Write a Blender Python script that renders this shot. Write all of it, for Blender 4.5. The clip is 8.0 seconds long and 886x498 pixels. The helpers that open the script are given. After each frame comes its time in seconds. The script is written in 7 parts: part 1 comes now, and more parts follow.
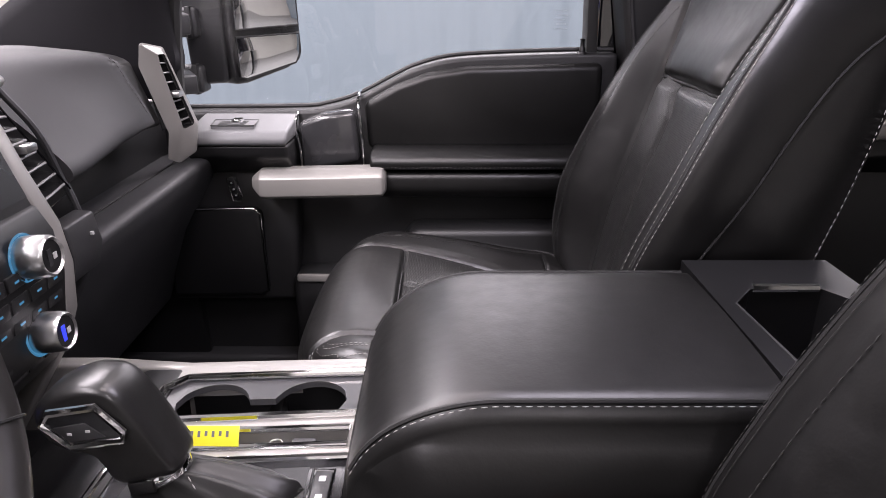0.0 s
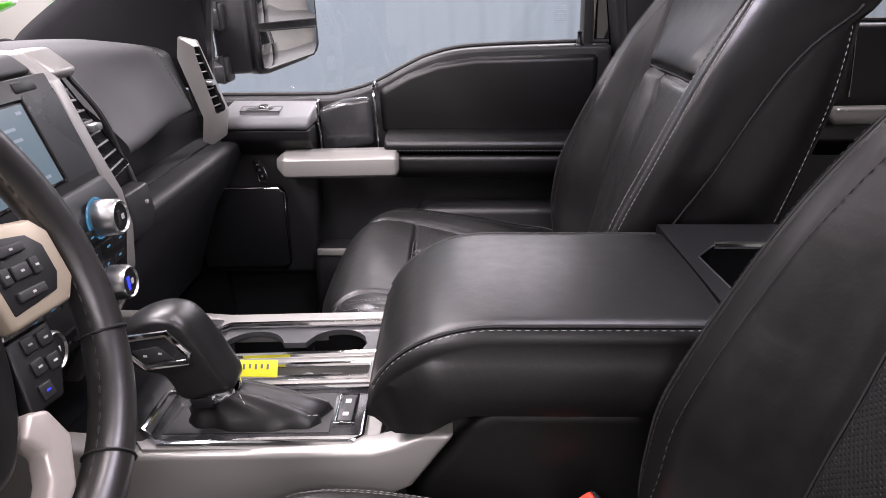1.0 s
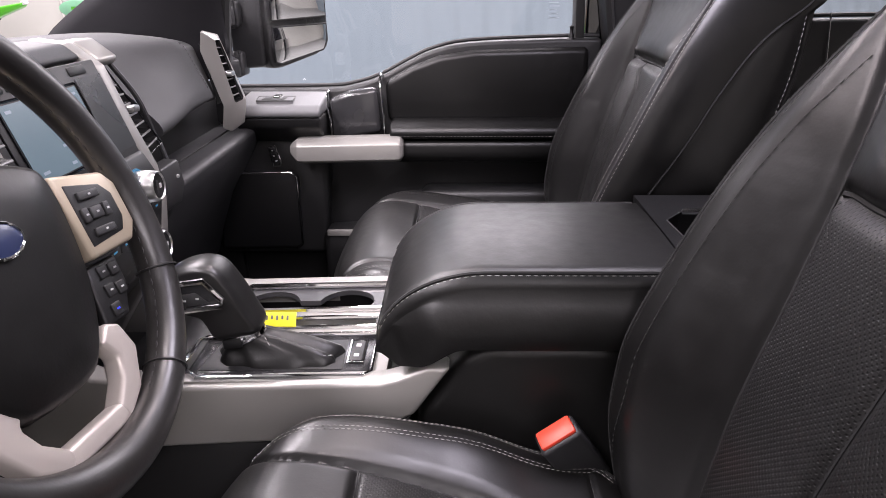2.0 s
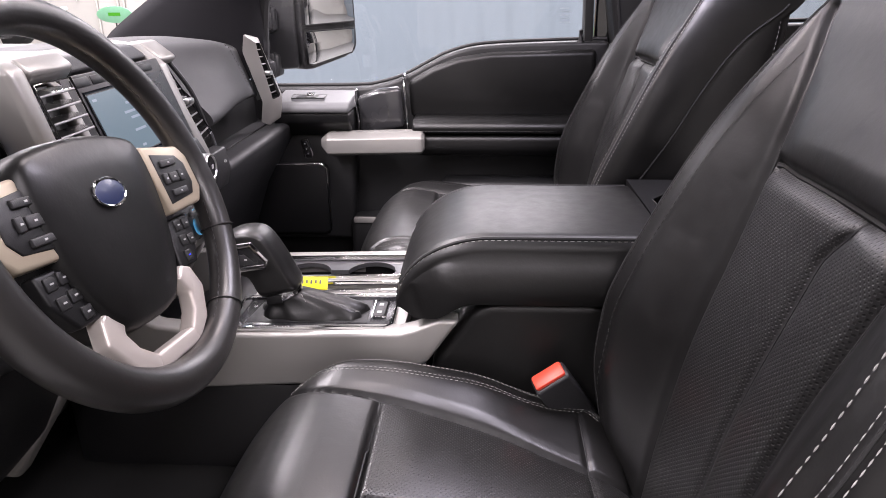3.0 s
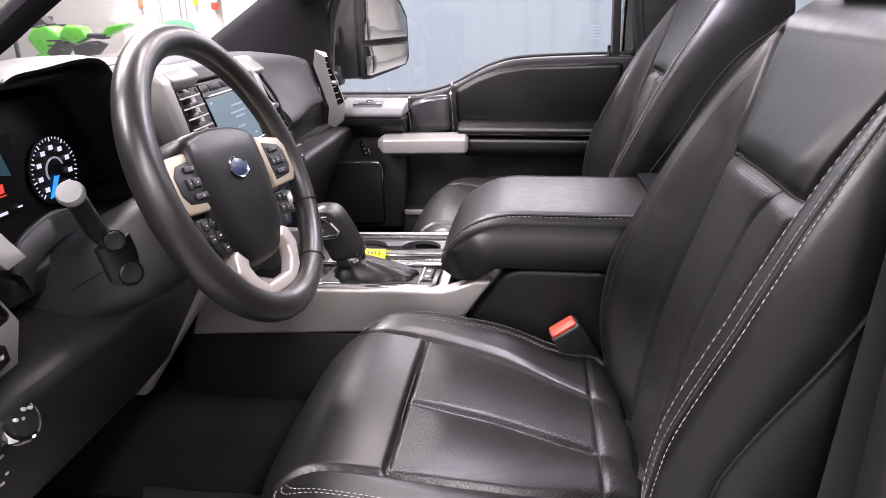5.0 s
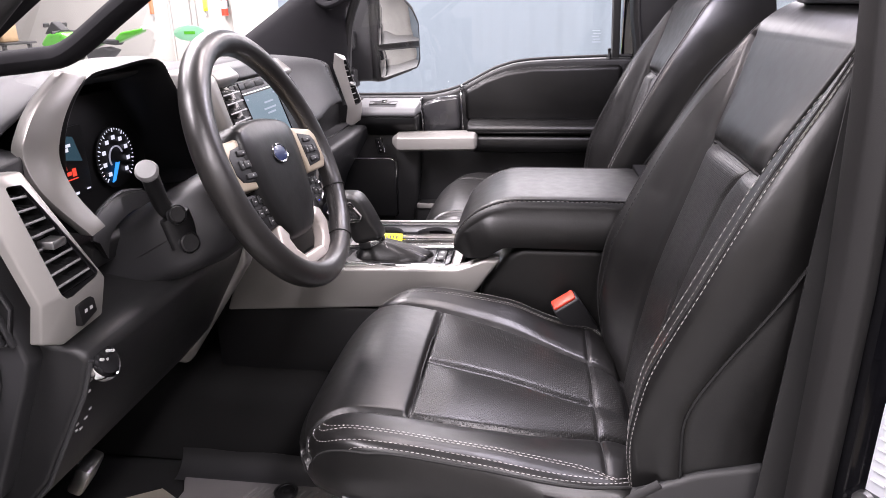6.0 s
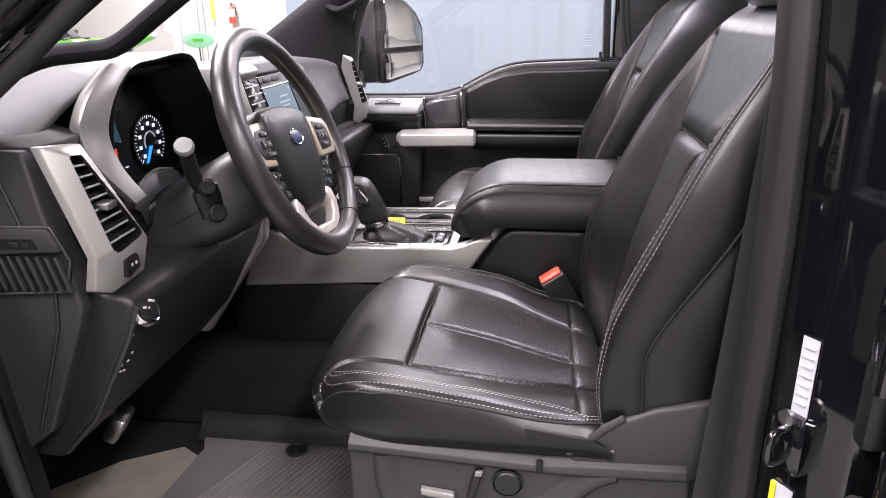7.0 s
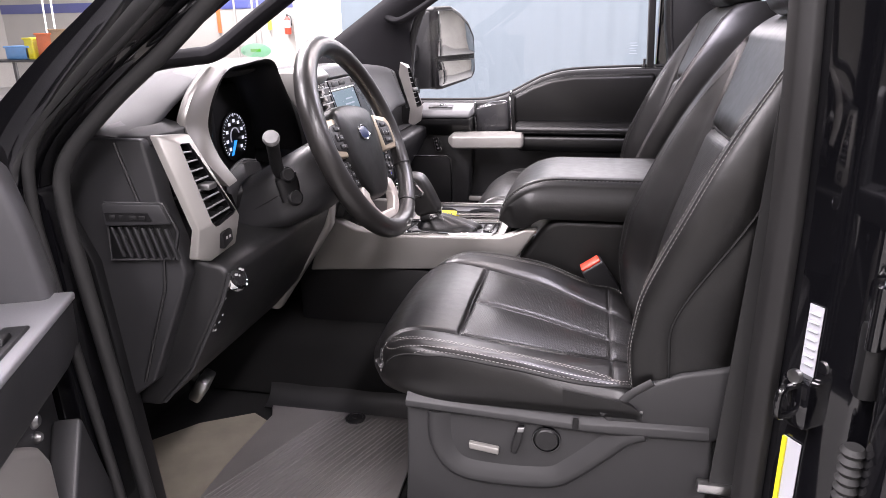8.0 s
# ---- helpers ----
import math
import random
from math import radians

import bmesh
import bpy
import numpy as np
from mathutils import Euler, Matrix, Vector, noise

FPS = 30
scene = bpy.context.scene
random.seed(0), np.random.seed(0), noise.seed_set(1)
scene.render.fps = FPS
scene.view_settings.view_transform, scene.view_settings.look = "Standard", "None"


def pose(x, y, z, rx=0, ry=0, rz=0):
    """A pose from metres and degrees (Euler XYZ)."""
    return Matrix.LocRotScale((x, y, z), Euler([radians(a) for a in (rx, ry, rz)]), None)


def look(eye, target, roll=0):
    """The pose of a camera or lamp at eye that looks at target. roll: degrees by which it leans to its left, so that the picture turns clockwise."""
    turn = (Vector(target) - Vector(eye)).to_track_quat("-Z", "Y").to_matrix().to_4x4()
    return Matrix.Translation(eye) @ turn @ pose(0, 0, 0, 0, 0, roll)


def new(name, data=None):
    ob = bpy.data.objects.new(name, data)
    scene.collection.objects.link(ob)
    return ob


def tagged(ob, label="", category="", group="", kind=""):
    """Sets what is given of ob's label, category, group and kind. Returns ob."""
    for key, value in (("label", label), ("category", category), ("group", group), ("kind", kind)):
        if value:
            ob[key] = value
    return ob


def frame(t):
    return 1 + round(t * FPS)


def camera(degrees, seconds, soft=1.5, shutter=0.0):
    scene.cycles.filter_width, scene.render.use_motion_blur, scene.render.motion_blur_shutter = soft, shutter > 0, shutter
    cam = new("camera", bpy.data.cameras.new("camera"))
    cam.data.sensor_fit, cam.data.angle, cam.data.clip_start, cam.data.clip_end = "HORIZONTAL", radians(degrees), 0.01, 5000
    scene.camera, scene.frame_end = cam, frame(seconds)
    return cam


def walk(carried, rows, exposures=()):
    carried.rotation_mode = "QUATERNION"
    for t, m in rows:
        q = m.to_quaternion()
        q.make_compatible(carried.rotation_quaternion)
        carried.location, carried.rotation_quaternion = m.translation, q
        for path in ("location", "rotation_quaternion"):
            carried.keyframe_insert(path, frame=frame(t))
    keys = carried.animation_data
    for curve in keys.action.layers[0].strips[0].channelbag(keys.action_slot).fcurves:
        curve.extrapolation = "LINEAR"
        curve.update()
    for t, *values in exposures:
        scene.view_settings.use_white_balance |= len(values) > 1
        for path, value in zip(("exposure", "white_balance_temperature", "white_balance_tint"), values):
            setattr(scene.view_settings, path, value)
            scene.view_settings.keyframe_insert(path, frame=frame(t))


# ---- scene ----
cam = camera(66.0, 8.0, soft=0.9)
METRES, EYE, TILT, LEAN, TURN = 1.0, 1.0, -21.0, 0.0, 0.0
ROWS = [
    (0.0, 0.0, 0.0, 0.0, -0.0, 0.0, 0.0),
    (0.5, 0.0022, -0.0628, -0.0174, 0.48, -0.52, -0.08),
    (1.0, 0.0029, -0.1188, -0.0352, 0.78, -0.59, -0.09),
    (2.5, 0.0227, -0.2842, -0.1048, 1.9, -0.41, -0.28),
    (3.0, 0.0324, -0.3534, -0.1242, 3.22, -0.14, -0.71),
    (3.5, 0.0337, -0.418, -0.1363, 4.73, 0.06, -1.16),
    (4.0, 0.0417, -0.4725, -0.1492, 5.78, 0.24, -1.52),
    (4.5, 0.0545, -0.5164, -0.1628, 6.45, 0.43, -1.74),
    (6.0, 0.0638, -0.6898, -0.2229, 7.48, 0.99, -1.87),
    (6.5, 0.0791, -0.7447, -0.2507, 7.57, 1.31, -2.01),
    (7.0, 0.0926, -0.8085, -0.2803, 7.8, 1.69, -2.21),
    (7.5, 0.0999, -0.87, -0.3048, 9.64, 2.03, -2.68),
    (8.0, 0.1063, -0.9321, -0.3281, 11.61, 2.27, -3.35),
]
walk(cam, [(t, pose(0, 0, EYE, TILT, LEAN, TURN) @ pose(METRES * x, METRES * y, METRES * z, 90 + pitch, roll, yaw)) for t, x, y, z, yaw, pitch, roll in ROWS],
     exposures=[(0.0, -0.19, 6300, 24), (2.5, -0.08, 6300, 24), (4.0, 0.12, 6300, 24), (8.0, 0.30, 6300, 24)])

# ---- light: a closed workshop with rows of ceiling lamps ----
GROUND, CEILING = -0.45, 4.6
world = bpy.data.worlds.new("workshop_air")
world.use_nodes = True
world.node_tree.nodes["Background"].inputs[0].default_value = (0.8, 0.9, 1.0, 1)
world.node_tree.nodes["Background"].inputs[1].default_value = 0.05
scene.world = world


def strip_lamp(x, y, sx, sy, watts, colour=(1.0, 0.97, 0.93)):
    data = bpy.data.lights.new("ceiling_strip_light", "AREA")
    data.shape, data.size, data.size_y, data.energy, data.color = "RECTANGLE", sx, sy, watts, colour
    ob = new("ceiling_strip_light", data)
    ob.matrix_world = look((x, y, CEILING - 0.12), (x, y, 0))
    return ob


for lx, ly, w in ((-4.2, 1.0, 420), (-2.4, -2.8, 560), (2.2, -3.6, 380), (-1.5, -6.5, 120), (1.5, -6.5, 120), (-2.4, 3.2, 560), (1.4, 3.2, 560), (-8.5, 12.5, 900), (-4.0, 12.5, 800), (5.0, -2.6, 200)):
    strip_lamp(lx, ly, 0.5, 5.0, w)
# an added, unseen lamp tilted at the cab through the passenger windows for leather highlights
slant = strip_lamp(0, 4.2, 3.8, 0.6, 90)
slant.matrix_world = look((1.1, 4.2, 2.3), (0.6, 0.4, 0.8))

# warm map lamps under the cab roof, lit by the open door, and an added cool white lamp for the bolster highlight
for lx, ly, sx, sy, w, tone in ((-0.16, 0.40, 0.16, 0.10, 2.6, (1.0, 0.93, 0.86)), (-0.12, 0.82, 0.16, 0.10, 3.0, (1.0, 0.93, 0.86)), (0.24, 0.57, 0.30, 0.30, 7.0, (0.97, 0.95, 1.0))):
    data = bpy.data.lights.new("courtesy_light", "AREA")
    data.shape, data.size, data.size_y, data.energy, data.color = "RECTANGLE", sx, sy, w, tone
    ob = new("courtesy_light", data)
    ob.matrix_world = look((lx, ly, 1.395), (lx, ly, 0))


# ---- materials ----
def nodes_of(name):
    m = bpy.data.materials.new(name)
    m.use_nodes = True
    t = m.node_tree
    return m, t.nodes, t.links, t.nodes["Principled BSDF"]


def surface(name, colour, rough=0.5, metal=0.0, grain=900.0, bump=0.15, vary=0.12, stain=9.0, spread=0.1, coat=0.0, spec=0.5):
    """Noise at two scales in colour and roughness, and a fine grain as relief."""
    m, n, l, b = nodes_of(name)
    co = n.new("ShaderNodeTexCoord")
    big, fine = n.new("ShaderNodeTexNoise"), n.new("ShaderNodeTexNoise")
    big.inputs["Scale"].default_value, fine.inputs["Scale"].default_value = stain, grain
    big.inputs["Detail"].default_value, fine.inputs["Detail"].default_value = 5, 2
    for q in (big, fine):
        l.new(co.outputs["Object"], q.inputs["Vector"])
    mix = n.new("ShaderNodeMix")
    mix.data_type = "RGBA"
    mix.inputs["A"].default_value = (*[c * (1 - vary) for c in colour], 1)
    mix.inputs["B"].default_value = (*[min(1, c * (1 + vary)) for c in colour], 1)
    l.new(big.outputs["Fac"], mix.inputs["Factor"])
    l.new(mix.outputs["Result"], b.inputs["Base Color"])
    rr = n.new("ShaderNodeMapRange")
    rr.inputs["To Min"].default_value, rr.inputs["To Max"].default_value = max(0.02, rough - spread), min(1, rough + spread)
    l.new(big.outputs["Fac"], rr.inputs["Value"])
    l.new(rr.outputs["Result"], b.inputs["Roughness"])
    b.inputs["Metallic"].default_value, b.inputs["Coat Weight"].default_value = metal, coat
    b.inputs["Specular IOR Level"].default_value = spec
    if bump:
        bp = n.new("ShaderNodeBump")
        bp.inputs["Strength"].default_value, bp.inputs["Distance"].default_value = bump, 0.0006
        l.new(fine.outputs["Fac"], bp.inputs["Height"])
        l.new(bp.outputs["Normal"], b.inputs["Normal"])
    return m


def leather(name, colour, rough=0.42, holes="", spec=0.5):
    """Pebbled hide: cells and fine noise as relief; with holes ('xy' or 'zy') a punched pattern in that plane."""
    m, n, l, b = nodes_of(name)
    co = n.new("ShaderNodeTexCoord")
    cells, crease, tone = n.new("ShaderNodeTexNoise"), n.new("ShaderNodeTexNoise"), n.new("ShaderNodeTexNoise")
    cells.inputs["Scale"].default_value, crease.inputs["Scale"].default_value, tone.inputs["Scale"].default_value = 420, 55, 7
    crease.inputs["Detail"].default_value, tone.inputs["Detail"].default_value = 6, 4
    for q in (cells, crease, tone):
        l.new(co.outputs["Object"], q.inputs["Vector"])
    mix = n.new("ShaderNodeMix")
    mix.data_type = "RGBA"
    mix.inputs["A"].default_value = (*[c * 0.8 for c in colour], 1)
    mix.inputs["B"].default_value = (*[c * 1.25 for c in colour], 1)
    l.new(tone.outputs["Fac"], mix.inputs["Factor"])
    rr = n.new("ShaderNodeMapRange")
    rr.inputs["To Min"].default_value, rr.inputs["To Max"].default_value = rough - 0.08, rough + 0.1
    l.new(crease.outputs["Fac"], rr.inputs["Value"])
    l.new(rr.outputs["Result"], b.inputs["Roughness"])
    b.inputs["Specular IOR Level"].default_value = spec
    b1, b2 = n.new("ShaderNodeBump"), n.new("ShaderNodeBump")
    b1.inputs["Strength"].default_value, b1.inputs["Distance"].default_value = 0.10, 0.003
    b2.inputs["Strength"].default_value, b2.inputs["Distance"].default_value = 0.25, 0.00025
    l.new(crease.outputs["Fac"], b1.inputs["Height"])
    l.new(cells.outputs["Fac"], b2.inputs["Height"])
    l.new(b1.outputs["Normal"], b2.inputs["Normal"])
    last, colour_out = b2, mix.outputs["Result"]
    if holes:
        sep = n.new("ShaderNodeSeparateXYZ")
        l.new(co.outputs["Object"], sep.inputs[0])
        waves = []
        for axis in holes:
            mul, cos = n.new("ShaderNodeMath"), n.new("ShaderNodeMath")
            mul.operation, cos.operation = "MULTIPLY", "COSINE"
            mul.inputs[1].default_value = 2 * math.pi / 0.0052
            l.new(sep.outputs[axis.upper()], mul.inputs[0])
            l.new(mul.outputs[0], cos.inputs[0])
            waves.append(cos)
        both, ramp = n.new("ShaderNodeMath"), n.new("ShaderNodeMapRange")
        both.operation = "MULTIPLY"
        l.new(waves[0].outputs[0], both.inputs[0])
        l.new(waves[1].outputs[0], both.inputs[1])
        ramp.inputs["From Min"].default_value, ramp.inputs["From Max"].default_value = 0.35, 0.7
        l.new(both.outputs[0], ramp.inputs["Value"])
        dark = n.new("ShaderNodeMix")
        dark.data_type = "RGBA"
        dark.inputs["B"].default_value = (0.002, 0.002, 0.002, 1)
        l.new(ramp.outputs["Result"], dark.inputs["Factor"])
        l.new(mix.outputs["Result"], dark.inputs["A"])
        colour_out = dark.outputs["Result"]
        b3 = n.new("ShaderNodeBump")
        b3.invert = True
        b3.inputs["Strength"].default_value, b3.inputs["Distance"].default_value = 0.8, 0.0012
        l.new(ramp.outputs["Result"], b3.inputs["Height"])
        l.new(b2.outputs["Normal"], b3.inputs["Normal"])
        last = b3
    l.new(colour_out, b.inputs["Base Color"])
    l.new(last.outputs["Normal"], b.inputs["Normal"])
    return m


def glowing(name, colour, strength):
    m, n, l, b = nodes_of(name)
    b.inputs["Base Color"].default_value = (0.01, 0.01, 0.01, 1)
    b.inputs["Emission Color"].default_value, b.inputs["Emission Strength"].default_value = (*colour, 1), strength
    b.inputs["Roughness"].default_value = 0.25
    return m


def pane(name, tint=(1, 1, 1), gloss=0.06):
    m, n, l, b = nodes_of(name)
    clear, shine, mix, fres = n.new("ShaderNodeBsdfTransparent"), n.new("ShaderNodeBsdfGlossy"), n.new("ShaderNodeMixShader"), n.new("ShaderNodeFresnel")
    clear.inputs[0].default_value = (*tint, 1)
    shine.inputs["Roughness"].default_value = 0.01
    fres.inputs["IOR"].default_value = 1.45
    l.new(fres.outputs[0], mix.inputs[0])
    l.new(clear.outputs[0], mix.inputs[1])
    l.new(shine.outputs[0], mix.inputs[2])
    l.new(mix.outputs[0], n["Material Output"].inputs["Surface"])
    return m


LEATHER = leather("black_leather", (0.0050, 0.0049, 0.0048), 0.38, spec=0.42)
LEATHER_RIM = leather("worn_rim_leather", (0.015, 0.0140, 0.0134), 0.34, spec=0.7)
LEATHER_SEAT = leather("black_seat_leather", (0.0062, 0.006, 0.0059), 0.345, spec=0.55)
PUNCHED_FLAT = leather("punched_leather_cushion", (0.008, 0.0078, 0.0076), 0.36, "XY", 0.6)
PUNCHED_UP = leather("punched_leather_back", (0.008, 0.0078, 0.0076), 0.40, "ZY", 0.5)
PLASTIC = surface("black_grained_plastic", (0.012, 0.012, 0.0125), 0.45, grain=1100, bump=0.3, vary=0.15)
SHIELD_GREY = surface("shield_plastic", (0.029, 0.029, 0.030), 0.5, grain=1000, bump=0.3, vary=0.12)
SLAT_BLACK = surface("satin_black_slat", (0.010, 0.010, 0.0105), 0.28, grain=900, bump=0.1, vary=0.2, spec=0.5)
# pale line on black slats: the highlight of their front edges as colour
SLAT_GLINT = surface("slat_edge_glint", (0.19, 0.19, 0.193), 0.3, grain=900, bump=0.05, vary=0.15)
# driver door skins, raised in colour in place of light from the ceiling
DOOR_TOP_LIT = surface("lit_armrest_skin", (0.24, 0.24, 0.255), 0.5, grain=1100, bump=0.3, vary=0.1)
DOOR_SKIN_LIT = surface("lit_door_skin", (0.09, 0.09, 0.095), 0.5, grain=1100, bump=0.3, vary=0.12)
PLASTIC_SOFT = surface("soft_dash_skin", (0.031, 0.031, 0.033), 0.57, grain=1200, bump=0.3, vary=0.1, spec=0.33)
PLASTIC_GREY = surface("charcoal_plastic", (0.024, 0.024, 0.0255), 0.45, grain=1000, bump=0.3, vary=0.12)
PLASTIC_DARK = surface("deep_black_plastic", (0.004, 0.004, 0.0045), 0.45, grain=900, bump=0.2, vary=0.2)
TRIM_GREY = surface("grey_pillar_trim", (0.013, 0.0125, 0.0125), 0.6, grain=1100, bump=0.25, vary=0.08)
PILLAR_CLOTH = surface("dark_pillar_cloth", (0.014, 0.0135, 0.0155), 0.9, grain=1500, bump=0.5, vary=0.2, spec=0.2)
SILVER = surface("satin_silver_paint", (0.30, 0.290, 0.274), 0.33, metal=0.4, grain=2500, bump=0.05, vary=0.06, spread=0.06)
SILVER_WARM = surface("warm_satin_metal", (0.44, 0.375, 0.285), 0.34, metal=0.35, grain=2500, bump=0.05, vary=0.06, spread=0.06)
SPOKE_PALE = surface("pale_spoke_metal", (0.50, 0.455, 0.42), 0.34, metal=0.35, grain=2500, bump=0.05, vary=0.06, spread=0.06)
SILVER_DARK = surface("grey_metal_plate", (0.30, 0.30, 0.30), 0.4, metal=0.6, grain=2500, bump=0.05, vary=0.06)
GATE_BLACK = surface("satin_black_plate", (0.012, 0.012, 0.013), 0.25, grain=2500, bump=0.05, vary=0.1)
CUP_GREY = surface("dark_grey_plate", (0.045, 0.045, 0.047), 0.32, grain=2500, bump=0.05, vary=0.1)
CHROME = surface("bright_chrome", (0.85, 0.85, 0.86), 0.08, metal=1.0, bump=0, vary=0.03, spread=0.04)
GLOSS_BLACK = surface("gloss_black_paint", (0.004, 0.004, 0.005), 0.07, bump=0, vary=0.2, spread=0.03, coat=1.0)
RUBBER = surface("rubber_seal", (0.02, 0.02, 0.02), 0.6, grain=600, bump=0.3, vary=0.2)
MAT_RUBBER = surface("rubber_mat", (0.112, 0.106, 0.103), 0.45, grain=500, bump=0.4, vary=0.35, stain=12)
CARPET = surface("black_carpet", (0.01, 0.01, 0.01), 0.95, grain=1800, bump=1.0, vary=0.3, spec=0.1)
DUSTY = surface("dusty_carpet", (0.17, 0.155, 0.125), 0.95, grain=1500, bump=1.0, vary=0.35, stain=14, spec=0.1)
THREAD = surface("pale_thread", (0.38, 0.365, 0.355), 0.8, bump=0, vary=0.1)
THREAD_DIM = surface("grey_thread", (0.30, 0.29, 0.28), 0.8, bump=0, vary=0.1)
THREAD_DARK = surface("dark_thread", (0.03, 0.029, 0.028), 0.8, bump=0, vary=0.1)
SEAM = surface("seam_shadow_leather", (0.006, 0.006, 0.006), 0.7, bump=0)
RED = surface("red_release_plastic", (0.72, 0.06, 0.03), 0.4, bump=0.1)
YELLOW = surface("yellow_tag", (0.80, 0.72, 0.02), 0.5, bump=0.05, vary=0.05)
PAPER = surface("white_sticker", (0.50, 0.51, 0.55), 0.5, bump=0, vary=0.05)
INK = surface("dark_ink", (0.12, 0.12, 0.14), 0.6, bump=0)
FAINT_INK = surface("faint_print", (0.62, 0.63, 0.67), 0.6, bump=0)
# ledge skin made paler for the window light that falls on its top
LEDGE_LIT = surface("lit_ledge_skin", (0.13, 0.131, 0.135), 0.5, grain=1100, bump=0.3, vary=0.1)
WHITE_INK = surface("white_marking", (0.45, 0.45, 0.45), 0.5, bump=0)
STEEL = surface("bright_steel", (0.6, 0.6, 0.6), 0.3, metal=1.0, bump=0.05)
MIRROR = surface("mirror_glass", (0.92, 0.93, 0.94), 0.01, metal=1.0, bump=0, vary=0.01, spread=0.005)
CLEAR = pane("clear_glass")
SCREEN = glowing("lit_touch_screen", (0.22, 0.335, 0.385), 0.62)
SCREEN_TEXT = glowing("screen_text", (0.7, 0.85, 1.0), 0.45)
KEY_GLOW = glowing("dim_ice_blue_marks", (0.10, 0.45, 0.75), 0.5)
INFO_TEAL = glowing("dim_teal_display", (0.04, 0.10, 0.13), 0.55)
BLUE_GLOW = glowing("ice_blue_lighting", (0.03, 0.35, 1.0), 1.0)
DEEP_BLUE = glowing("deep_blue_lighting", (0.05, 0.08, 1.0), 1.2)
RED_GLOW = glowing("red_lighting", (1.0, 0.08, 0.04), 0.9)
DIAL_WHITE = glowing("dial_marks", (0.85, 0.9, 1.0), 0.8)
DIAL_GREY = glowing("dim_dial_marks", (0.5, 0.53, 0.6), 0.5)
EMBLEM_BLUE = surface("blue_enamel", (0.02, 0.03, 0.085), 0.35, bump=0, coat=0.2)
CARBON = surface("carbon_weave_trim", (0.03, 0.03, 0.032), 0.25, grain=800, bump=0.2, coat=0.8)


# ---- mesh tools ----
def bm_of(verts, faces):
    bm = bmesh.new()
    vs = [bm.verts.new(p) for p in verts]
    for f in faces:
        try:
            bm.faces.new([vs[i] for i in f])
        except ValueError:
            pass
    return bm


def join(*bms):
    out = bmesh.new()
    for b in bms:
        me = bpy.data.meshes.new("scratch")
        b.to_mesh(me)
        b.free()
        out.from_mesh(me)
        bpy.data.meshes.remove(me)
    return out


def soften(bm, r, seg=2, angle=25):
    if r > 0:
        bmesh.ops.recalc_face_normals(bm, faces=bm.faces)
        es = [e for e in bm.edges if len(e.link_faces) == 2 and e.calc_face_angle(0) > radians(angle)]
        bmesh.ops.bevel(bm, geom=es, offset=r, segments=seg, profile=0.5, affect="EDGES", clamp_overlap=True)
    return bm


def rbox(lo, hi, r=0.004, seg=2, turn=None, about=None):
    bm = bmesh.new()
    c, s = (Vector(lo) + Vector(hi)) / 2, Vector(hi) - Vector(lo)
    bmesh.ops.create_cube(bm, size=1, matrix=Matrix.Translation(c) @ Matrix.Diagonal((*s, 1)))
    soften(bm, min(r, min(s) * 0.45), seg)
    if turn:
        p = Vector(about) if about else c
        bm.transform(Matrix.Translation(p) @ Euler([radians(a) for a in turn]).to_matrix().to_4x4() @ Matrix.Translation(-p))
    return bm


def prism(pts, axis, a, b, r=0.003, seg=2):
    """A polygon pushed along an axis from a to b; its two numbers are the other axes in order."""
    k = "xyz".index(axis)

    def at(p, h):
        q = [p[0], p[1]]
        q.insert(k, h)
        return q
    n = len(pts)
    bm = bm_of([at(p, a) for p in pts] + [at(p, b) for p in pts],
               [list(range(n)), list(range(n, 2 * n))] + [[i, (i + 1) % n, n + (i + 1) % n, n + i] for i in range(n)])
    return soften(bm, r, seg)


def curve_through(pts, steps=6, closed=False):
    p, out, n = [Vector(q) for q in pts], [], len(pts)
    for i in range(n if closed else n - 1):
        a, b = p[i], p[(i + 1) % n]
        z = p[i - 1] if closed or i else a + (a - b)
        c = p[(i + 2) % n] if closed or i + 2 < n else b + (b - a)
        for k in range(steps):
            t = k / steps
            out.append(0.5 * ((2 * a) + (b - z) * t + (2 * z - 5 * a + 4 * b - c) * t * t + (3 * a - z - 3 * b + c) * t ** 3))
    if not closed:
        out.append(p[-1])
    return out


def tube(path, r, n=10, closed=False, flat=1.0, up=(0, 0, 1)):
    """A round or flattened bar along a path; r is one radius or one for each point."""
    p = [Vector(q) for q in path]
    m = len(p)
    rings, vs = [], []
    prev = None
    for i in range(m):
        a, b = p[i - 1] if closed or i else p[i], p[(i + 1) % m] if closed or i + 1 < m else p[i]
        t = (b - a).normalized()
        s = prev if prev else Vector(up).cross(t)
        if s.length < 1e-4:
            s = Vector((1, 0, 0)).cross(t)
        s = (s - t * s.dot(t)).normalized()
        prev = s
        w = t.cross(s)
        rr = r[i] if isinstance(r, (list, tuple)) else r
        rings.append([p[i] + s * math.cos(2 * math.pi * k / n) * rr + w * math.sin(2 * math.pi * k / n) * rr * flat for k in range(n)])
    return loft(rings, closed)


def loft(rings, closed=False, cap=True):
    n, m = len(rings[0]), len(rings)
    vs = [q for ring in rings for q in ring]
    fs = []
    for i in range(m if closed else m - 1):
        j = (i + 1) % m
        fs += [[i * n + k, i * n + (k + 1) % n, j * n + (k + 1) % n, j * n + k] for k in range(n)]
    if cap and not closed:
        fs += [list(range(n)), list(range((m - 1) * n, m * n))]
    return bm_of(vs, fs)


